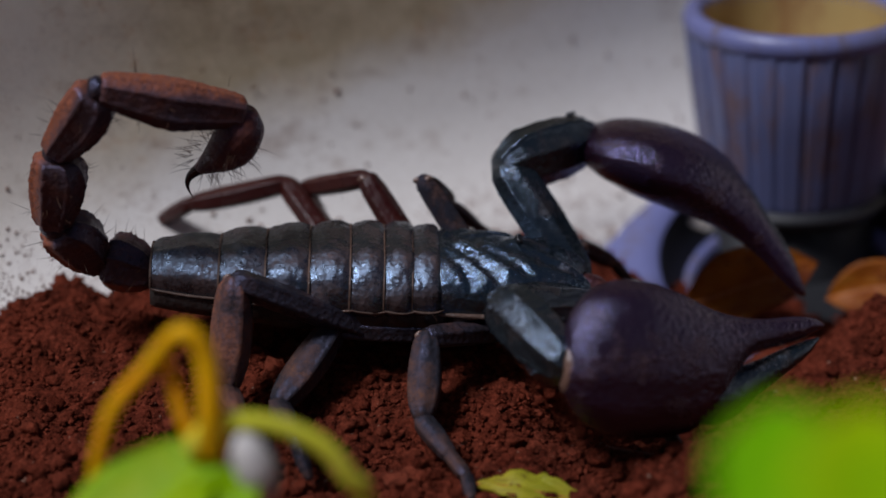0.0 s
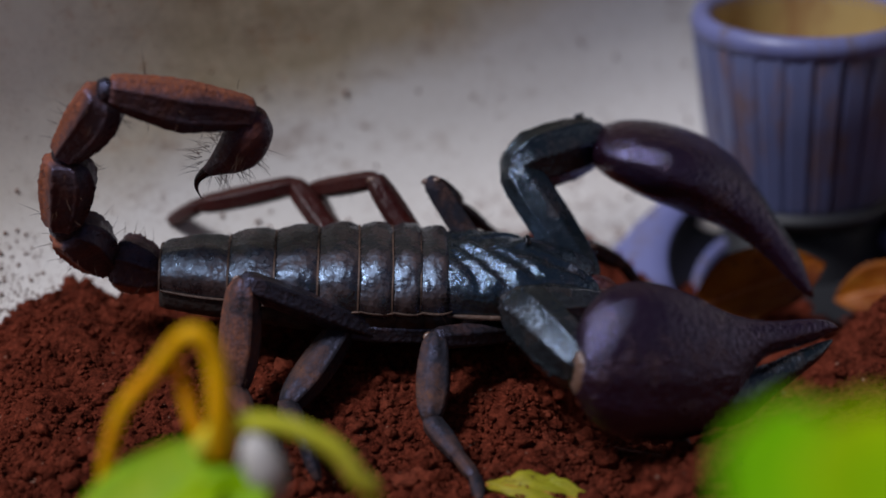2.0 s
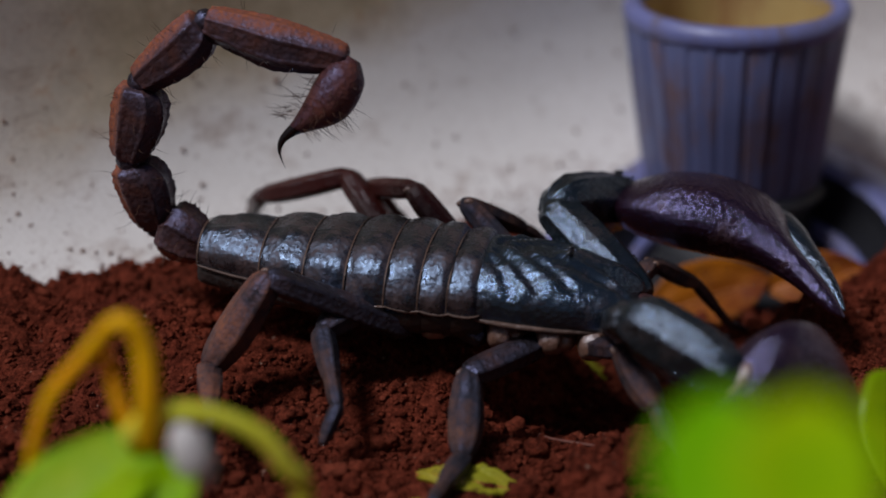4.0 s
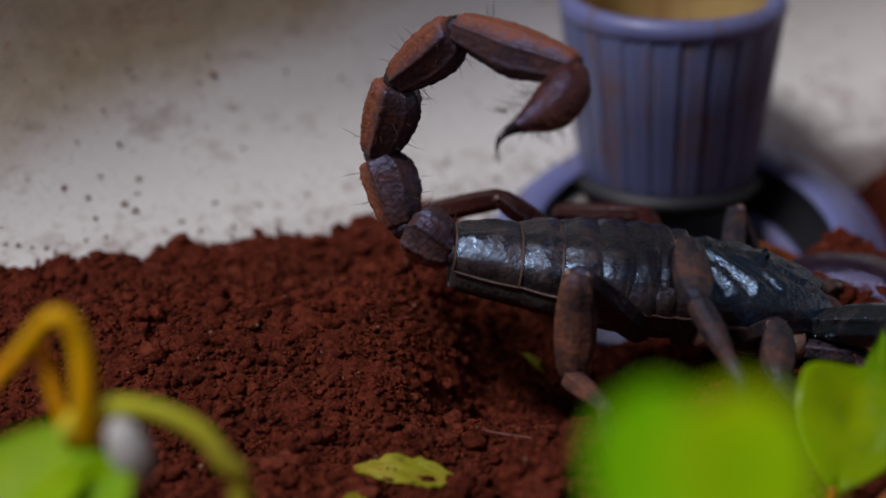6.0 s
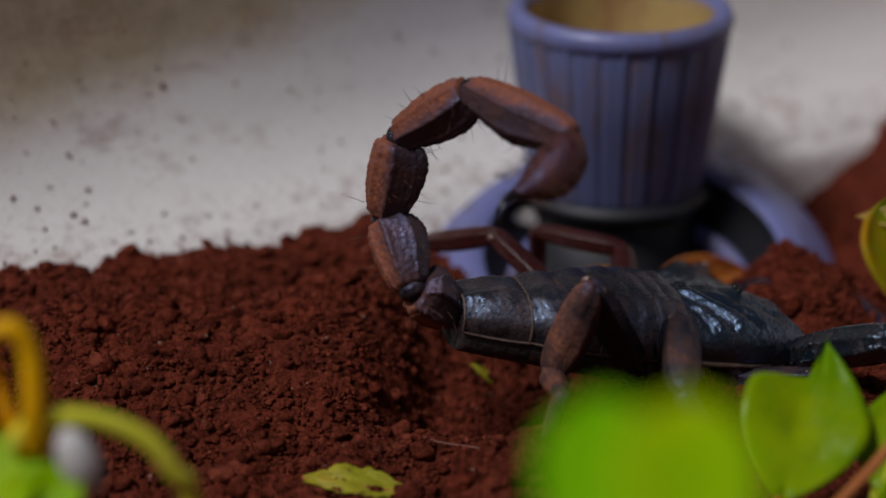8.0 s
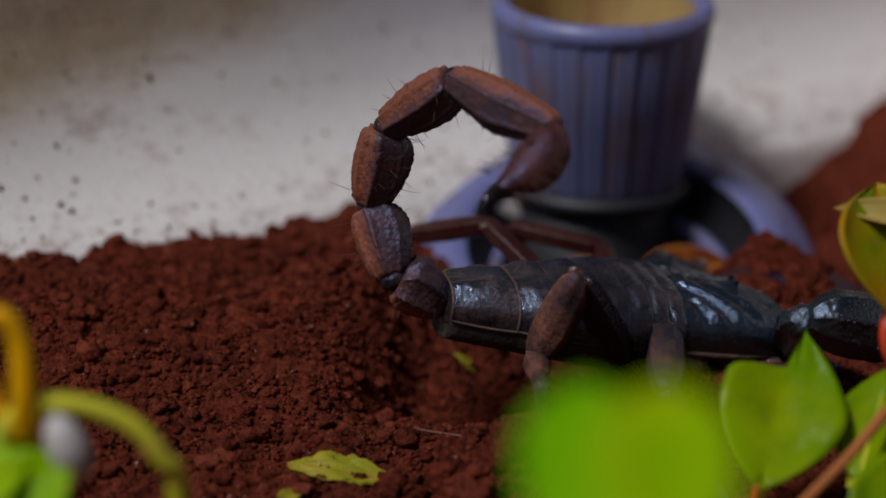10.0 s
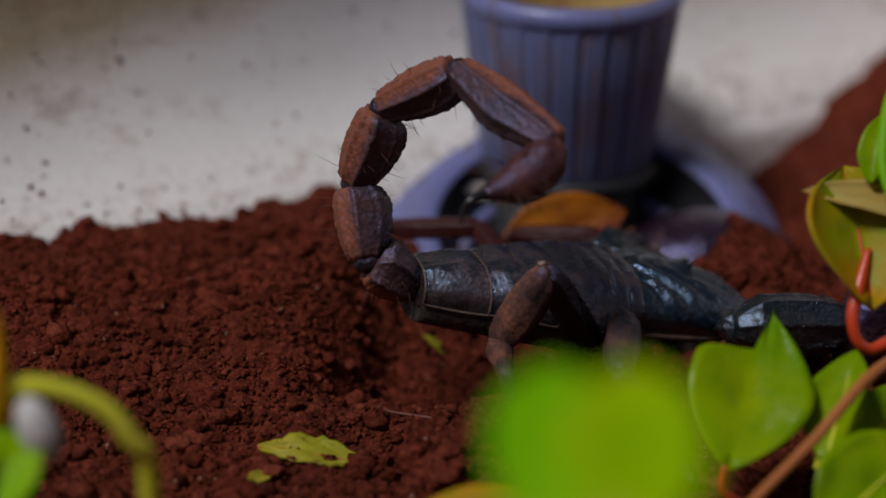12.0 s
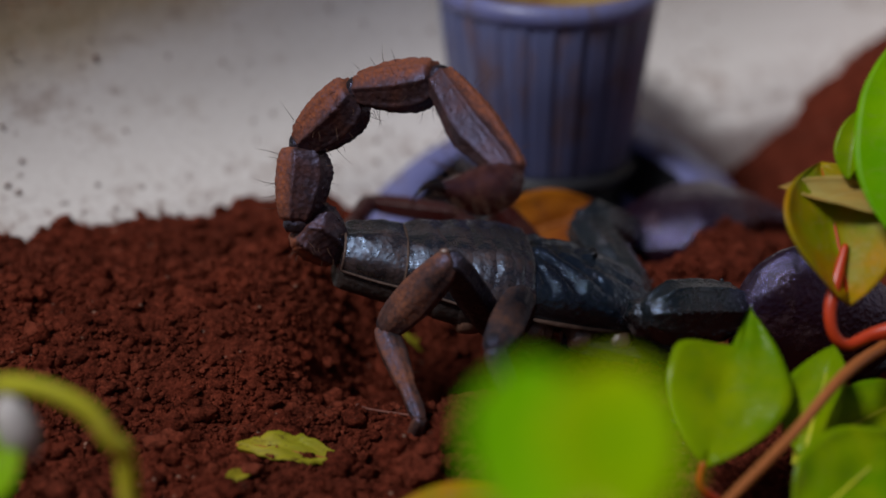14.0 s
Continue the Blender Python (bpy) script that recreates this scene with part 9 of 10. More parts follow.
    walk(parts["tarsus_l3"], [
        (0, bone(25, 32.3, -5.4, 28.7, 35.3, -8.2, 213)), (2.7, bone(25, 32.3, -5.4, 28.7, 35.3, -8.2, 213)),
        (3.4, bone(24, 32.1, -5.1, 27.5, 34.8, -8.3, 214)), (4.1, bone(22.8, 30.9, -5.5, 26, 32.9, -9.5, 219)),
        (4.8, bone(22.8, 29.7, -6.3, 25.8, 31.2, -10.7, 222)), (5, bone(22.3, 29.8, -6, 25.2, 31.2, -10.4, 222)),
        (5.2, bone(23, 29.5, -7.4, 24.6, 32, -12, 216)), (5.35, bone(26, 32.2, -10, 25.2, 36.7, -13.1, 206)),
        (5.5, bone(30.3, 31.6, -12.9, 27.4, 36.3, -13.2, 197)), (5.65, bone(28.8, 33.3, -13.4, 27.1, 37.3, -16.8, 194)),
        (5.8, bone(27.2, 34.9, -13.7, 27.2, 36.8, -18.9, 192)), (5.95, bone(25.1, 35.9, -13.6, 26.4, 36.6, -18.9, 196)),
        (6, bone(24.4, 36, -13.3, 26, 36.2, -18.5, 197)), (6.1, bone(23, 35.7, -12.2, 25.2, 35.2, -17.2, 199)),
        (6.3, bone(24.2, 36.1, -11.4, 25.7, 35.7, -16.7, 197)), (6.5, bone(25.5, 36.3, -10.6, 26.1, 36.1, -16, 196)),
        (7, bone(25.9, 36.8, -10.6, 26.5, 37.1, -16.1, 194)), (7.5, bone(26.7, 36.7, -10.4, 27.2, 37.5, -15.8, 188)),
        (8.2, bone(26.6, 36.7, -10.5, 27.2, 37.7, -15.9, 189)), (9.2, bone(26.6, 36.8, -10.6, 27.4, 37.9, -15.9, 191)),
        (10.5, bone(26.6, 36.6, -10.6, 27.5, 38, -15.8, 193)), (11, bone(29.8, 36.8, -13.1, 30.6, 41.8, -15, 182)),
        (11.2, bone(29.8, 36.8, -13.2, 30.6, 41.9, -15.1, 182)), (12.5, bone(30.8, 36.9, -14.7, 30.9, 42.4, -15.5, 181)),
        (12.75, bone(30.1, 36, -14.9, 30.2, 41.5, -15.8, 177)), (13, bone(28.9, 35.1, -14.7, 29.3, 40.5, -16, 175)),
        (13.25, bone(28.1, 34.7, -13.6, 29, 39.8, -15.6, 175)), (13.5, bone(27.6, 33.8, -12.1, 29, 38.3, -14.9, 175)),
        (14, bone(28.8, 30.4, -10.3, 31.2, 32.8, -14.7, 171))])
    walk(parts["femur_l4"], [
        (0, bone(30.5, 8, -5, 18.2, 24.8, 4.7, 235)), (2.7, bone(30.5, 8, -5, 18.2, 24.8, 4.7, 235)), (3.4, bone(30.3, 8, -5, 16.9, 23.9, 4.9, 234)),
        (4.1, bone(30.8, 8, -5, 15, 21.4, 4.9, 232)), (4.8, bone(31.4, 8, -5, 13.9, 19.4, 4.6, 232)), (5, bone(31.1, 8, -5, 13.6, 19.4, 4.7, 231)),
        (5.2, bone(29.5, 8, -5, 13.6, 21.6, 4.7, 226)), (5.35, bone(29, 8, -5, 13.8, 22.6, 4.2, 228)),
        (5.5, bone(28.8, 8, -5, 14.1, 23.5, 3.5, 229)), (5.65, bone(27.7, 8, -5, 11.4, 22.2, 2.9, 227)),
        (5.8, bone(26.7, 8, -5, 8.9, 20.6, 2.1, 224)), (5.95, bone(26.6, 8, -5, 7.6, 18.7, 2.4, 223)), (6, bone(26.6, 8, -5, 7.3, 18, 2.5, 222)),
        (6.1, bone(26.4, 8, -5, 6.5, 16.6, 2.6, 221)), (6.3, bone(26.6, 8, -5, 9.3, 21.4, 2.2, 227)), (6.5, bone(26.9, 8, -5, 13.2, 25.3, 1.4, 232)),
        (7, bone(26.7, 8, -5, 13.5, 25.5, 2, 232)), (7.5, bone(25.5, 8, -5, 13.5, 26.1, 2.7, 230)), (8.2, bone(25.7, 8, -5, 13.6, 26, 2.7, 231)),
        (9.2, bone(26.2, 8, -5, 14, 25.8, 3, 233)), (10.5, bone(26.7, 8, -5, 14.3, 25.6, 3.1, 234)), (11, bone(25.5, 8, -5, 17.2, 28.7, 0.6, 228)),
        (11.2, bone(25.5, 8, -5, 17.5, 28.8, 0.5, 228)), (12.5, bone(25.7, 8, -5, 23.3, 30.7, -2.3, 228)),
        (12.75, bone(24.5, 8, -5, 21.2, 30.6, -2.5, 229)), (13, bone(23.4, 8, -5, 19.1, 30.5, -2.8, 230)),
        (13.25, bone(23.1, 8, -5, 21.4, 30.8, -2.7, 229)), (13.5, bone(22.8, 8, -5, 23.8, 30.9, -2.7, 227)),
        (14, bone(22.8, 8, -5, 23.2, 30.9, -2.7, 229))])
    walk(parts["patella_l4"], [
        (0, bone(18.2, 24.8, 4.7, 3.3, 25.9, 0.5, 235)), (2.7, bone(18.2, 24.8, 4.7, 3.3, 25.9, 0.5, 235)),
        (3.4, bone(16.9, 23.9, 4.9, 2.3, 25.6, 0, 234)), (4.1, bone(15, 21.4, 4.9, 1, 24.4, -1.3, 232)),
        (4.8, bone(13.9, 19.4, 4.6, 0.6, 23.3, -2.3, 232)), (5, bone(13.6, 19.4, 4.7, 0.4, 23.3, -2.3, 231)),
        (5.2, bone(13.6, 21.6, 4.7, 2.4, 28.1, -3.8, 226)), (5.35, bone(13.8, 22.6, 4.2, 0.3, 26.1, -2.7, 228)),
        (5.5, bone(14.1, 23.5, 3.5, -0.6, 23.7, -1.2, 229)), (5.65, bone(11.4, 22.2, 2.9, -2.8, 24.5, -2.9, 227)),
        (5.8, bone(8.9, 20.6, 2.1, -4.5, 25, -4.5, 224)), (5.95, bone(7.6, 18.7, 2.4, -3.3, 26.8, -4.9, 223)),
        (6, bone(7.3, 18, 2.5, -2.7, 27.3, -4.9, 222)), (6.1, bone(6.5, 16.6, 2.6, -1.2, 27.9, -4.8, 221)),
        (6.3, bone(9.3, 21.4, 2.2, 1.9, 33.2, -4.6, 227)), (6.5, bone(13.2, 25.3, 1.4, 6, 37.6, -4.8, 232)),
        (7, bone(13.5, 25.5, 2, 6.6, 37.9, -4.3, 232)), (7.5, bone(13.5, 26.1, 2.7, 6.9, 38.6, -3.7, 230)),
        (8.2, bone(13.6, 26, 2.7, 6.8, 38.3, -3.6, 231)), (9.2, bone(14, 25.8, 3, 6.2, 37.5, -3.5, 233)),
        (10.5, bone(14.3, 25.6, 3.1, 5.8, 36.8, -3.4, 234)), (11, bone(17.2, 28.7, 0.6, 9, 40.1, -5.9, 228)),
        (11.2, bone(17.5, 28.8, 0.5, 9, 40.2, -5.9, 228)), (12.5, bone(23.3, 30.7, -2.3, 10.3, 38.5, -5.7, 228)),
        (12.75, bone(21.2, 30.6, -2.5, 8.5, 38.5, -6.9, 229)), (13, bone(19.1, 30.5, -2.8, 6.8, 38.4, -8, 230)),
        (13.25, bone(21.4, 30.8, -2.7, 8.2, 37.9, -6.6, 229)), (13.5, bone(23.8, 30.9, -2.7, 9.8, 37, -5.1, 227)),
        (14, bone(23.2, 30.9, -2.7, 8.9, 36.4, -5, 229))])
    walk(parts["tibia_l4"], [
        (0, bone(3.3, 25.9, 0.5, -4.7, 32.9, -7, 235)), (2.7, bone(3.3, 25.9, 0.5, -4.7, 32.9, -7, 235)),
        (3.4, bone(2.3, 25.6, 0, -4.4, 33.7, -7.6, 234)), (4.1, bone(1, 24.4, -1.3, -2.9, 34.2, -8.8, 232)),
        (4.8, bone(0.6, 23.3, -2.3, -1.2, 33.9, -9.5, 232)), (5, bone(0.4, 23.3, -2.3, -1.3, 34, -9.5, 231)),
        (5.2, bone(2.4, 28.1, -3.8, -2.1, 38.1, -10.7, 226)), (5.35, bone(0.3, 26.1, -2.7, -2, 36.3, -10.5, 228)),
        (5.5, bone(-0.6, 23.7, -1.2, -0.8, 33.7, -9.6, 229)), (5.65, bone(-2.8, 24.5, -2.9, -0.5, 34.7, -10.5, 227)),
        (5.8, bone(-4.5, 25, -4.5, 0.3, 35.1, -11, 224)), (5.95, bone(-3.3, 26.8, -4.9, 0, 37, -12.3, 223)),
        (6, bone(-2.7, 27.3, -4.9, 0.2, 37.4, -12.6, 222)), (6.1, bone(-1.2, 27.9, -4.8, 0.7, 37.9, -12.8, 221)),
        (6.3, bone(1.9, 33.2, -4.6, -5, 37.3, -14.8, 227)), (6.5, bone(6, 37.6, -4.8, -4.9, 32.9, -10.1, 232)),
        (7, bone(6.6, 37.9, -4.3, -3.9, 32.1, -9.3, 232)), (7.5, bone(6.9, 38.6, -3.7, -3.1, 31.8, -8.3, 230)),
        (8.2, bone(6.8, 38.3, -3.6, -3.3, 31.5, -8.4, 231)), (9.2, bone(6.2, 37.5, -3.5, -3.7, 30.7, -8.5, 233)),
        (10.5, bone(5.8, 36.8, -3.4, -4, 30, -8.6, 234)), (11, bone(9, 40.1, -5.9, -0.1, 31.2, -8.6, 228)),
        (11.2, bone(9, 40.2, -5.9, -0.1, 31.3, -8.6, 228)), (12.5, bone(10.3, 38.5, -5.7, 0.1, 30.9, -8.3, 228)),
        (12.75, bone(8.5, 38.5, -6.9, -0.9, 29.9, -9.5, 229)), (13, bone(6.8, 38.4, -8, -1.7, 28.9, -10.6, 230)),
        (13.25, bone(8.2, 37.9, -6.6, 1.3, 27, -8.3, 229)), (13.5, bone(9.8, 37, -5.1, 4.6, 25.1, -5.9, 227)),
        (14, bone(8.9, 36.4, -5, 4.1, 24.4, -5.7, 229))])
    walk(parts["tarsus_l4"], [
        (0, bone(-4.7, 32.9, -7, 0.3, 35.4, -9.3, 235)), (2.7, bone(-4.7, 32.9, -7, 0.3, 35.4, -9.3, 235)),
        (3.4, bone(-4.4, 33.7, -7.6, 0.5, 36.4, -9.9, 234)), (4.1, bone(-2.9, 34.2, -8.8, 1.8, 37.3, -10.8, 232)),
        (4.8, bone(-1.2, 33.9, -9.5, 3.4, 37.3, -11.4, 232)), (5, bone(-1.3, 34, -9.5, 3.3, 37.5, -11.3, 231)),
        (5.2, bone(-2.1, 38.1, -10.7, 3.7, 36.6, -11.3, 226)), (5.35, bone(-2, 36.3, -10.5, 3.8, 37.4, -11.2, 228)),
        (5.5, bone(-0.8, 33.7, -9.6, 4, 37.2, -10.3, 229)), (5.65, bone(-0.5, 34.7, -10.5, 4.5, 37.8, -11.6, 227)),
        (5.8, bone(0.3, 35.1, -11, 5.5, 37.8, -12.5, 224)), (5.95, bone(0, 37, -12.3, 5.6, 37.7, -14.2, 223)),
        (6, bone(0.2, 37.4, -12.6, 5.8, 37.4, -14.6, 222)), (6.1, bone(0.7, 37.9, -12.8, 6.1, 36.6, -14.9, 221)),
        (6.3, bone(-5, 37.3, -14.8, 0.8, 37.5, -16.3, 227)), (6.5, bone(-4.9, 32.9, -10.1, 0.8, 34.8, -10.9, 232)),
        (7, bone(-3.9, 32.1, -9.3, 1.5, 34.7, -10.3, 232)), (7.5, bone(-3.1, 31.8, -8.3, 1.8, 35, -9.5, 230)),
        (8.2, bone(-3.3, 31.5, -8.4, 1.6, 34.8, -9.6, 231)), (9.2, bone(-3.7, 30.7, -8.5, 1, 34.3, -9.6, 233)),
        (10.5, bone(-4, 30, -8.6, 0.5, 33.8, -9.6, 234)), (11, bone(-0.1, 31.2, -8.6, 2.8, 36.4, -9.6, 228)),
        (11.2, bone(-0.1, 31.3, -8.6, 2.8, 36.5, -9.6, 228)), (12.5, bone(0.1, 30.9, -8.3, 3, 36, -9.3, 228)),
        (12.75, bone(-0.9, 29.9, -9.5, 2.1, 35, -10.5, 229)), (13, bone(-1.7, 28.9, -10.6, 1.4, 33.9, -11.8, 230)),
        (13.25, bone(1.3, 27, -8.3, 2.4, 31.4, -12.3, 229)), (13.5, bone(4.6, 25.1, -5.9, 3.5, 27.3, -11.4, 227)),
        (14, bone(4.1, 24.4, -5.7, 4.6, 26.3, -11.4, 229))])
    walk(parts["palp_femur_r"], [
        (0, bone(61.5, -6, -1, 48.9, -19.4, 3.9, -43)), (2.7, bone(61.5, -6, -1, 50.1, -20.4, 4.2, -38)),
        (3.4, bone(61.2, -6, -1, 53.1, -22.1, 5.1, -27)), (4.1, bone(62.1, -6, -1, 65.9, -22.7, 7.2, 13)),
        (4.8, bone(63.4, -6, -1, 70.2, -22.2, 6.1, 23)), (5, bone(62.7, -6, -1, 70.5, -21.7, 6.4, 26)), (5.2, bone(59.4, -6, -1, 69.2, -20.3, 7, 34)),
        (5.35, bone(58.4, -6, -1, 65.8, -21, 8.1, 26)), (5.5, bone(58, -6, -1, 63.1, -21.3, 9.1, 18)),
        (5.65, bone(55.8, -6, -1, 62.9, -20.8, 8.5, 26)), (5.8, bone(53.7, -6, -1, 62.4, -20.5, 7.7, 31)),
        (5.95, bone(53.5, -6, -1, 62.3, -20.7, 7.2, 31)), (6, bone(53.5, -6, -1, 62.3, -20.8, 7, 31)), (6.1, bone(53, -6, -1, 62.1, -20.8, 6.6, 32)),
        (6.3, bone(53.4, -6, -1, 62.2, -21, 6.7, 30)), (6.5, bone(54.1, -6, -1, 62, -21.3, 6.9, 27)), (7, bone(53.7, -6, -1, 60.8, -21.6, 7.3, 24)),
        (7.5, bone(51.2, -6, -1, 58.6, -21.3, 7.5, 26)), (8.2, bone(51.6, -6, -1, 55.1, -22, 8.6, 12)),
        (9.2, bone(52.7, -6, -1, 49.4, -21.6, 9.3, -12)), (10.5, bone(53.7, -6, -1, 45.9, -20.6, 8.3, -28)),
        (11, bone(51.3, -6, -1, 42.8, -21.4, 6.2, -29)), (11.2, bone(51.3, -6, -1, 42, -21.3, 5.4, -31)),
        (12.5, bone(51.6, -6, -1, 41.5, -21.1, 4.7, -34)), (12.75, bone(49.1, -6, -1, 41, -22.1, 5.2, -27)),
        (13, bone(46.8, -6, -1, 40.5, -22.6, 5.8, -21)), (13.25, bone(46.2, -6, -1, 40.2, -22.5, 6.4, -20)),
        (13.5, bone(45.6, -6, -1, 40.5, -22.5, 6.9, -17)), (14, bone(45.7, -6, -1, 40.6, -22.4, 7.1, -17))])
    walk(parts["palp_patella_r"], [
        (0, bone(48.9, -19.4, 3.9, 57.3, -33.3, 1, 31)), (2.7, bone(50.1, -20.4, 4.2, 58.4, -34.3, 1.3, 31)),
        (3.4, bone(53.1, -22.1, 5.1, 64, -32.8, -0.9, 46)), (4.1, bone(65.9, -22.7, 7.2, 81.1, -28.3, 4, 70)),
        (4.8, bone(70.2, -22.2, 6.1, 86.6, -21, 4.7, 94)), (5, bone(70.5, -21.7, 6.4, 86.9, -20.3, 5.9, 95)),
        (5.2, bone(69.2, -20.3, 7, 85.6, -19.8, 7.3, 92)), (5.35, bone(65.8, -21, 8.1, 82.2, -22.5, 8.3, 85)),
        (5.5, bone(63.1, -21.3, 9.1, 79.2, -24.9, 8.8, 77)), (5.65, bone(62.9, -20.8, 8.5, 78.4, -26.3, 6.6, 71)),
        (5.8, bone(62.4, -20.5, 7.7, 77.6, -26.8, 6.1, 67)), (5.95, bone(62.3, -20.7, 7.2, 77.2, -27.8, 6, 64)),
        (6, bone(62.3, -20.8, 7, 77, -28.2, 5.9, 63)), (6.1, bone(62.1, -20.8, 6.6, 76.6, -28.7, 5.7, 61)),
        (6.3, bone(62.2, -21, 6.7, 76.7, -28.9, 5.9, 62)), (6.5, bone(62, -21.3, 6.9, 76.6, -29.1, 6, 62)),
        (7, bone(60.8, -21.6, 7.3, 75.7, -28.6, 6.2, 65)), (7.5, bone(58.6, -21.3, 7.5, 74, -27.2, 6.1, 69)),
        (8.2, bone(55.1, -22, 8.6, 71, -26, 6.7, 76)), (9.2, bone(49.4, -21.6, 9.3, 65.7, -22.5, 6.8, 87)),
        (10.5, bone(45.9, -20.6, 8.3, 62.3, -19.2, 7.4, 95)), (11, bone(42.8, -21.4, 6.2, 59.2, -21.2, 6.4, 91)),
        (11.2, bone(42, -21.3, 5.4, 58.4, -21.2, 6.4, 90)), (12.5, bone(41.5, -21.1, 4.7, 57.9, -20.5, 6, 92)),
        (12.75, bone(41, -22.1, 5.2, 57.1, -18.5, 5.7, 102)), (13, bone(40.5, -22.6, 5.8, 55.6, -16.1, 5.6, 113)),
        (13.25, bone(40.2, -22.5, 6.4, 55.2, -15.7, 6.3, 114)), (13.5, bone(40.5, -22.5, 6.9, 55.4, -15.4, 7, 115)),
        (14, bone(40.6, -22.4, 7.1, 55.3, -15, 7, 117))])
    walk(parts["palp_hand_r"], [
        (0, bone(57.3, -33.3, 1, 94.2, -18.1, -0.4, 112)), (2.7, bone(58.4, -34.3, 1.3, 95.5, -19.3, 0, 112)),
        (3.4, bone(64, -32.8, -0.9, 98.4, -13.5, -7.7, 119)), (4.1, bone(81.1, -28.3, 4, 104.7, -4.3, -17.6, 136, 25)),
        (4.8, bone(86.6, -21, 4.7, 114.4, 4, -9.6, 132, 25)), (5, bone(86.9, -20.3, 5.9, 116, 5.4, -3.6, 131, 25)),
        (5.2, bone(85.6, -19.8, 7.3, 117.2, 3.7, 0.1, 127, 25)), (5.35, bone(82.2, -22.5, 8.3, 116.2, -2.6, 1.4, 120, 25)),
        (5.5, bone(79.2, -24.9, 8.8, 115.1, -8.9, 1.6, 114, 25)), (5.65, bone(78.4, -26.3, 6.6, 111.3, -10.5, -9.7, 116, 25)),
        (5.8, bone(77.6, -26.8, 6.1, 111.1, -11, -9, 115, 25)), (5.95, bone(77.2, -27.8, 6, 111.2, -12.1, -8, 115, 25)),
        (6, bone(77, -28.2, 5.9, 111.2, -12.5, -7.6, 115, 25)), (6.1, bone(76.6, -28.7, 5.7, 111.1, -13, -7, 114, 25)),
        (6.3, bone(76.7, -28.9, 5.9, 111.2, -13.3, -6.9, 114, 25)), (6.5, bone(76.6, -29.1, 6, 111.3, -13.7, -6.6, 114, 25)),
        (7, bone(75.7, -28.6, 6.2, 110.9, -14.2, -6.2, 112, 25)), (7.5, bone(74, -27.2, 6.1, 110, -14.5, -5.8, 110, 25)),
        (8.2, bone(71, -26, 6.7, 108.2, -16.1, -4.3, 105, 25)), (9.2, bone(65.7, -22.5, 6.8, 104.1, -16.9, -2.8, 98, 25)),
        (10.5, bone(62.3, -19.2, 7.4, 102, -16.8, 3, 94, 25)), (11, bone(59.2, -21.2, 6.4, 99, -19.5, 2.7, 92, 25)),
        (11.2, bone(58.4, -21.2, 6.4, 98.3, -19.2, 3.3, 93, 25)), (12.5, bone(57.9, -20.5, 6, 97.7, -18.8, 3.3, 92, 25)),
        (12.75, bone(57.1, -18.5, 5.7, 96.9, -15.4, 3.8, 94, 25)), (13, bone(55.6, -16.1, 5.6, 95.4, -12.2, 4.5, 95, 25)),
        (13.25, bone(55.2, -15.7, 6.3, 95.1, -12.2, 5.3, 95, 25)), (13.5, bone(55.4, -15.4, 7, 95.2, -12, 6.1, 95, 25)),
        (14, bone(55.3, -15, 7, 95, -10.7, 6, 96, 25))])
    walk(parts["palp_femur_l"], [
        (0, bone(61.5, 6, -1, 50.9, 14.3, 12.4, 232)), (2.7, bone(61.5, 6, -1, 50.9, 14.3, 12.4, 232)),
        (3.4, bone(61.2, 6, -1, 49.4, 15.4, 10.6, 232)), (4.1, bone(62.1, 6, -1, 47.6, 16.5, 5.2, 234)),
        (4.8, bone(63.4, 6, -1, 48.5, 17.8, -0.6, 232)), (5, bone(62.7, 6, -1, 48.4, 18.5, -0.4, 229)),
        (5.2, bone(59.4, 6, -1, 46.3, 19.7, -1.4, 224)), (5.35, bone(58.4, 6, -1, 45.2, 19.6, -1.8, 224)),
        (5.5, bone(58, 6, -1, 45.1, 19.9, -2, 223)), (5.65, bone(55.8, 6, -1, 43.6, 20.5, -2.7, 220)), (5.8, bone(53.7, 6, -1, 42.3, 21, -3.4, 217)),
        (5.95, bone(53.5, 6, -1, 44.4, 22.3, -4.5, 209)), (6, bone(53.5, 6, -1, 45, 22.5, -5, 207)), (6.1, bone(53, 6, -1, 43.9, 22.1, -5.1, 210)),
        (6.3, bone(53.4, 6, -1, 45.1, 22.7, -4.6, 206)), (6.5, bone(54.1, 6, -1, 46.3, 23.1, -4, 204)), (7, bone(53.7, 6, -1, 45.1, 22.7, -3.7, 207)),
        (7.5, bone(51.2, 6, -1, 43.2, 23.2, -1.5, 205)), (8.2, bone(51.6, 6, -1, 41, 21.7, -2.3, 214)),
        (9.2, bone(52.7, 6, -1, 40.4, 20.5, -1.6, 220)), (10.5, bone(53.7, 6, -1, 37.4, 15.7, 0.3, 239)),
        (11, bone(51.3, 6, -1, 36.5, 18, -0.5, 231)), (11.2, bone(51.3, 6, -1, 35.9, 17, 0.1, 234)), (12.5, bone(51.6, 6, -1, 37.8, 19, 0.3, 227)),
        (12.75, bone(49.1, 6, -1, 38.3, 21.6, 0.2, -145)), (13, bone(46.8, 6, -1, 39, 23.2, 0.7, -156)),
        (13.25, bone(46.2, 6, -1, 40.3, 23.9, 1.3, -162)), (13.5, bone(45.6, 6, -1, 41.5, 24.3, 1.7, -167)),
        (14, bone(45.7, 6, -1, 40.9, 24.2, 1.6, -165))])
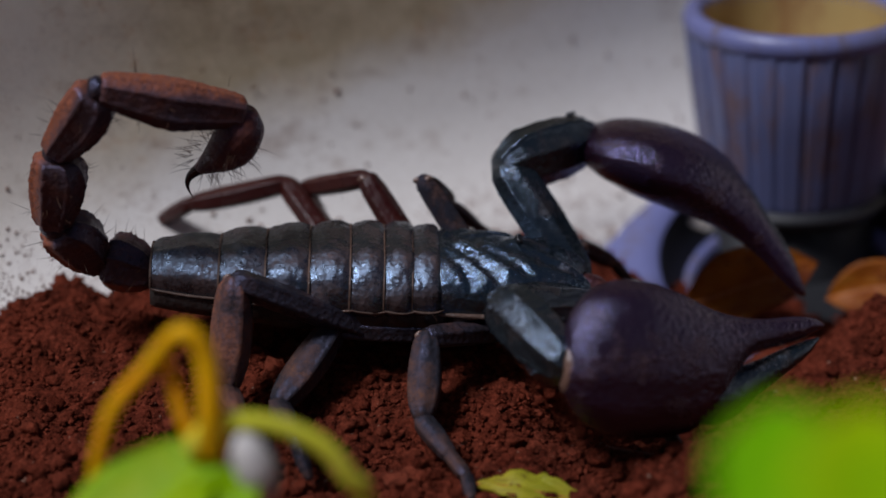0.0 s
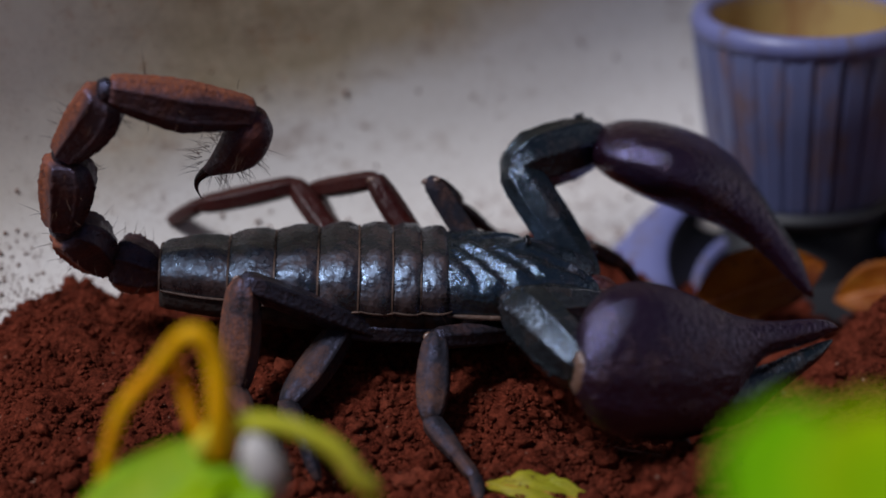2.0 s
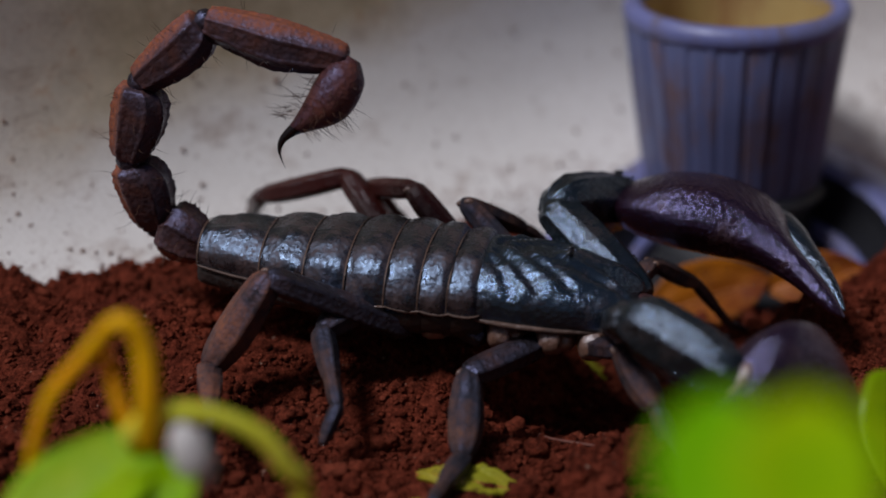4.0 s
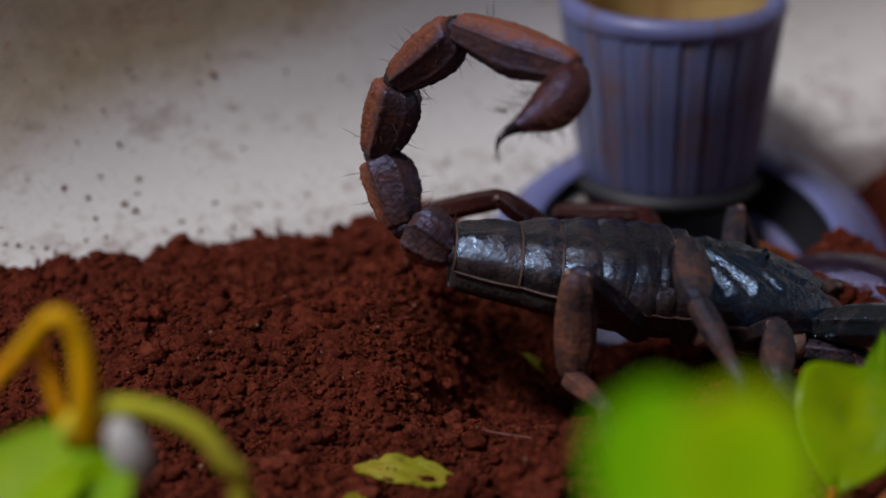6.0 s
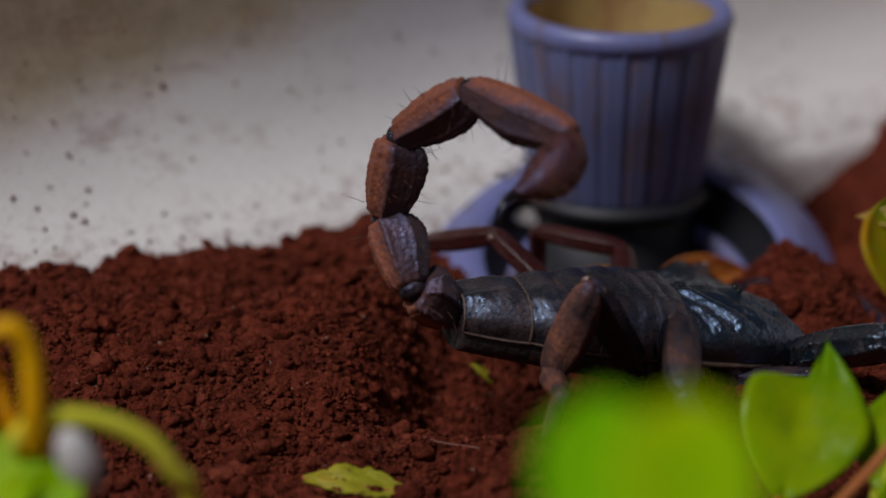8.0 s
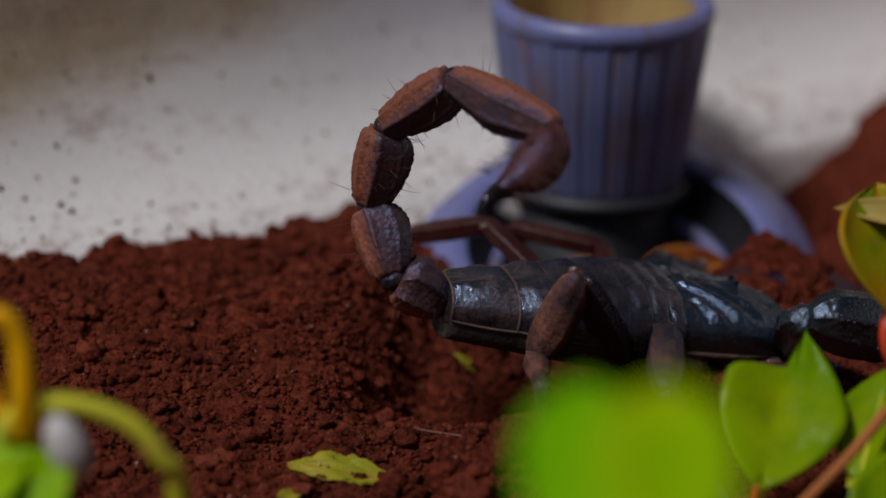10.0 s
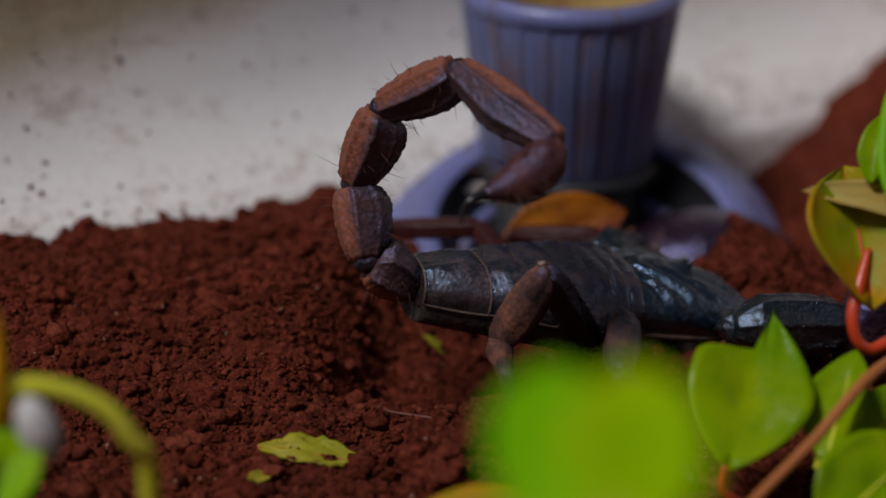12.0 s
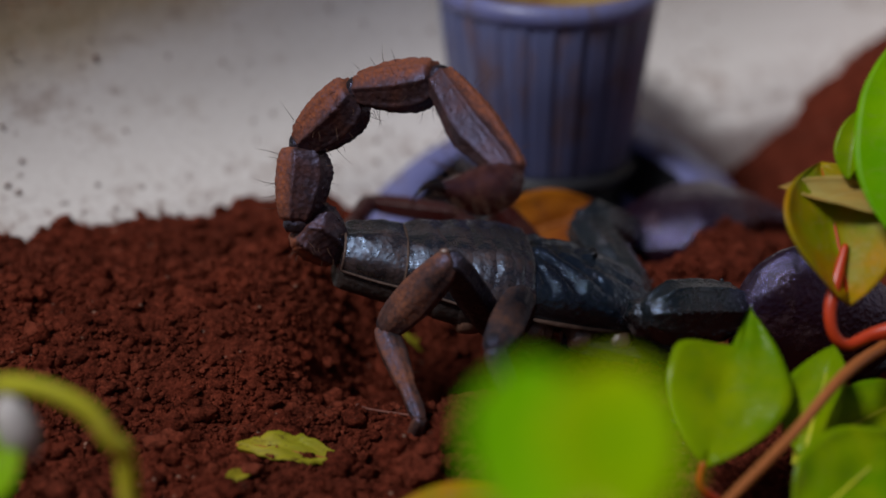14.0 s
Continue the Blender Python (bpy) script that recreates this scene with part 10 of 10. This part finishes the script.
    walk(parts["palp_patella_l"], [
        (0, bone(50.9, 14.3, 12.4, 64.3, 23.8, 14.1, 126)), (2.7, bone(50.9, 14.3, 12.4, 64.3, 23.8, 14.1, 126)),
        (3.4, bone(49.4, 15.4, 10.6, 61.8, 26.3, 10.7, 131)), (4.1, bone(47.6, 16.5, 5.2, 57.3, 29.5, 2.3, 143)),
        (4.8, bone(48.5, 17.8, -0.6, 53.5, 31.8, -7.8, 160)), (5, bone(48.4, 18.5, -0.4, 53.7, 32.3, -7.8, 159)),
        (5.2, bone(46.3, 19.7, -1.4, 52.8, 32.9, -8.8, 154)), (5.35, bone(45.2, 19.6, -1.8, 52.8, 32.4, -9, 149)),
        (5.5, bone(45.1, 19.9, -2, 53.7, 32, -9.2, 145)), (5.65, bone(43.6, 20.5, -2.7, 52.4, 32.6, -9.5, 144)),
        (5.8, bone(42.3, 21, -3.4, 51.5, 33.1, -9.8, 143)), (5.95, bone(44.4, 22.3, -4.5, 55.1, 32.8, -11.3, 134)),
        (6, bone(45, 22.5, -5, 56.4, 32.4, -11.8, 131)), (6.1, bone(43.9, 22.1, -5.1, 56.6, 30.3, -11.6, 123)),
        (6.3, bone(45.1, 22.7, -4.6, 58.5, 29.9, -11.1, 118)), (6.5, bone(46.3, 23.1, -4, 60.3, 28.9, -10.6, 113)),
        (7, bone(45.1, 22.7, -3.7, 58.4, 29.7, -10.5, 118)), (7.5, bone(43.2, 23.2, -1.5, 56.3, 30.7, -8.4, 120)),
        (8.2, bone(41, 21.7, -2.3, 54.3, 28.7, -9, 118)), (9.2, bone(40.4, 20.5, -1.6, 53.7, 27.8, -8.3, 119)),
        (10.5, bone(37.4, 15.7, 0.3, 51.2, 22.6, -5.6, 117)), (11, bone(36.5, 18, -0.5, 50.9, 24.5, -5.4, 115)),
        (11.2, bone(35.9, 17, 0.1, 47.5, 27.8, -4.5, 133)), (12.5, bone(37.8, 19, 0.3, 50.2, 28.7, -4.5, 128)),
        (12.75, bone(38.3, 21.6, 0.2, 50.7, 31.1, -5.1, 127)), (13, bone(39, 23.2, 0.7, 50.5, 33.4, -5.5, 132)),
        (13.25, bone(40.3, 23.9, 1.3, 51.8, 34, -5, 131)), (13.5, bone(41.5, 24.3, 1.7, 52.8, 34.6, -4.6, 132)),
        (14, bone(40.9, 24.2, 1.6, 51.9, 34.9, -4.5, 134))])
    walk(parts["palp_hand_l"], [
        (0, bone(64.3, 23.8, 14.1, 97, 12.1, -5.7, 70, 78)), (2.7, bone(64.3, 23.8, 14.1, 97, 12.1, -5.7, 70, 78)),
        (3.4, bone(61.8, 26.3, 10.7, 95.7, 11.3, -4.4, 66, 78)), (4.1, bone(57.3, 29.5, 2.3, 91.3, 8.9, -1.9, 59, 78)),
        (4.8, bone(53.5, 31.8, -7.8, 84.7, 7.1, -4, 52, 78)), (5, bone(53.7, 32.3, -7.8, 85.1, 7.8, -4.5, 52, 78)),
        (5.2, bone(52.8, 32.9, -8.8, 82.5, 6.4, -5, 48, 78)), (5.35, bone(52.8, 32.4, -9, 79.9, 3.2, -4.9, 43, 78)),
        (5.5, bone(53.7, 32, -9.2, 77.7, 0.3, -4.9, 37, 78)), (5.65, bone(52.4, 32.6, -9.5, 77.4, 1.8, -4.6, 39, 78)),
        (5.8, bone(51.5, 33.1, -9.8, 76.7, 2.6, -4, 40, 78)), (5.95, bone(55.1, 32.8, -11.3, 78.8, 1.2, -5, 37, 78)),
        (6, bone(56.4, 32.4, -11.8, 80.3, 1, -5.4, 37, 78)), (6.1, bone(56.6, 30.3, -11.6, 77.9, -3, -5.6, 33, 78)),
        (6.3, bone(58.5, 29.9, -11.1, 80.1, -3.3, -5.7, 33, 78)), (6.5, bone(60.3, 28.9, -10.6, 81.5, -4.6, -5.5, 32, 78)),
        (7, bone(58.4, 29.7, -10.5, 82, -2.2, -5.5, 36, 78)), (7.5, bone(56.3, 30.7, -8.4, 80.6, -0.8, -4.2, 38, 78)),
        (8.2, bone(54.3, 28.7, -9, 81.5, -0.3, -5.3, 43, 78)), (9.2, bone(53.7, 27.8, -8.3, 84.3, 2.2, -5.3, 50, 78)),
        (10.5, bone(51.2, 22.6, -5.6, 89.5, 11.3, -7.4, 73, 78)), (11, bone(50.9, 24.5, -5.4, 90.4, 18.8, -6.6, 82, 78)),
        (11.2, bone(47.5, 27.8, -4.5, 86.8, 34.9, -6.3, 100, 78)), (12.5, bone(50.2, 28.7, -4.5, 89.5, 36.1, -5.6, 101, 78)),
        (12.75, bone(50.7, 31.1, -5.1, 89, 42.8, -5.2, 107, 78)), (13, bone(50.5, 33.4, -5.5, 87, 49.6, -4.3, 114, 78)),
        (13.25, bone(51.8, 34, -5, 88, 50.7, -3.2, 115, 78)), (13.5, bone(52.8, 34.6, -4.6, 88.7, 51.9, -2.3, 116, 78)),
        (14, bone(51.9, 34.9, -4.5, 87.4, 53.1, -2.6, 117, 78))])
    walk(parts["dried_leaf"], [
        (0, pose(0.0174, 0.0310, -0.0055)), (2.7, pose(0.0174, 0.0310, -0.0055)), (4.5, pose(0.0215, 0.0400, -0.0140)), (11.0, pose(0.0215, 0.0400, -0.0140)),
        (11.25, pose(0.0232, 0.0305, -0.0018)), (14.0, pose(0.0232, 0.0305, -0.0018))])


motions()
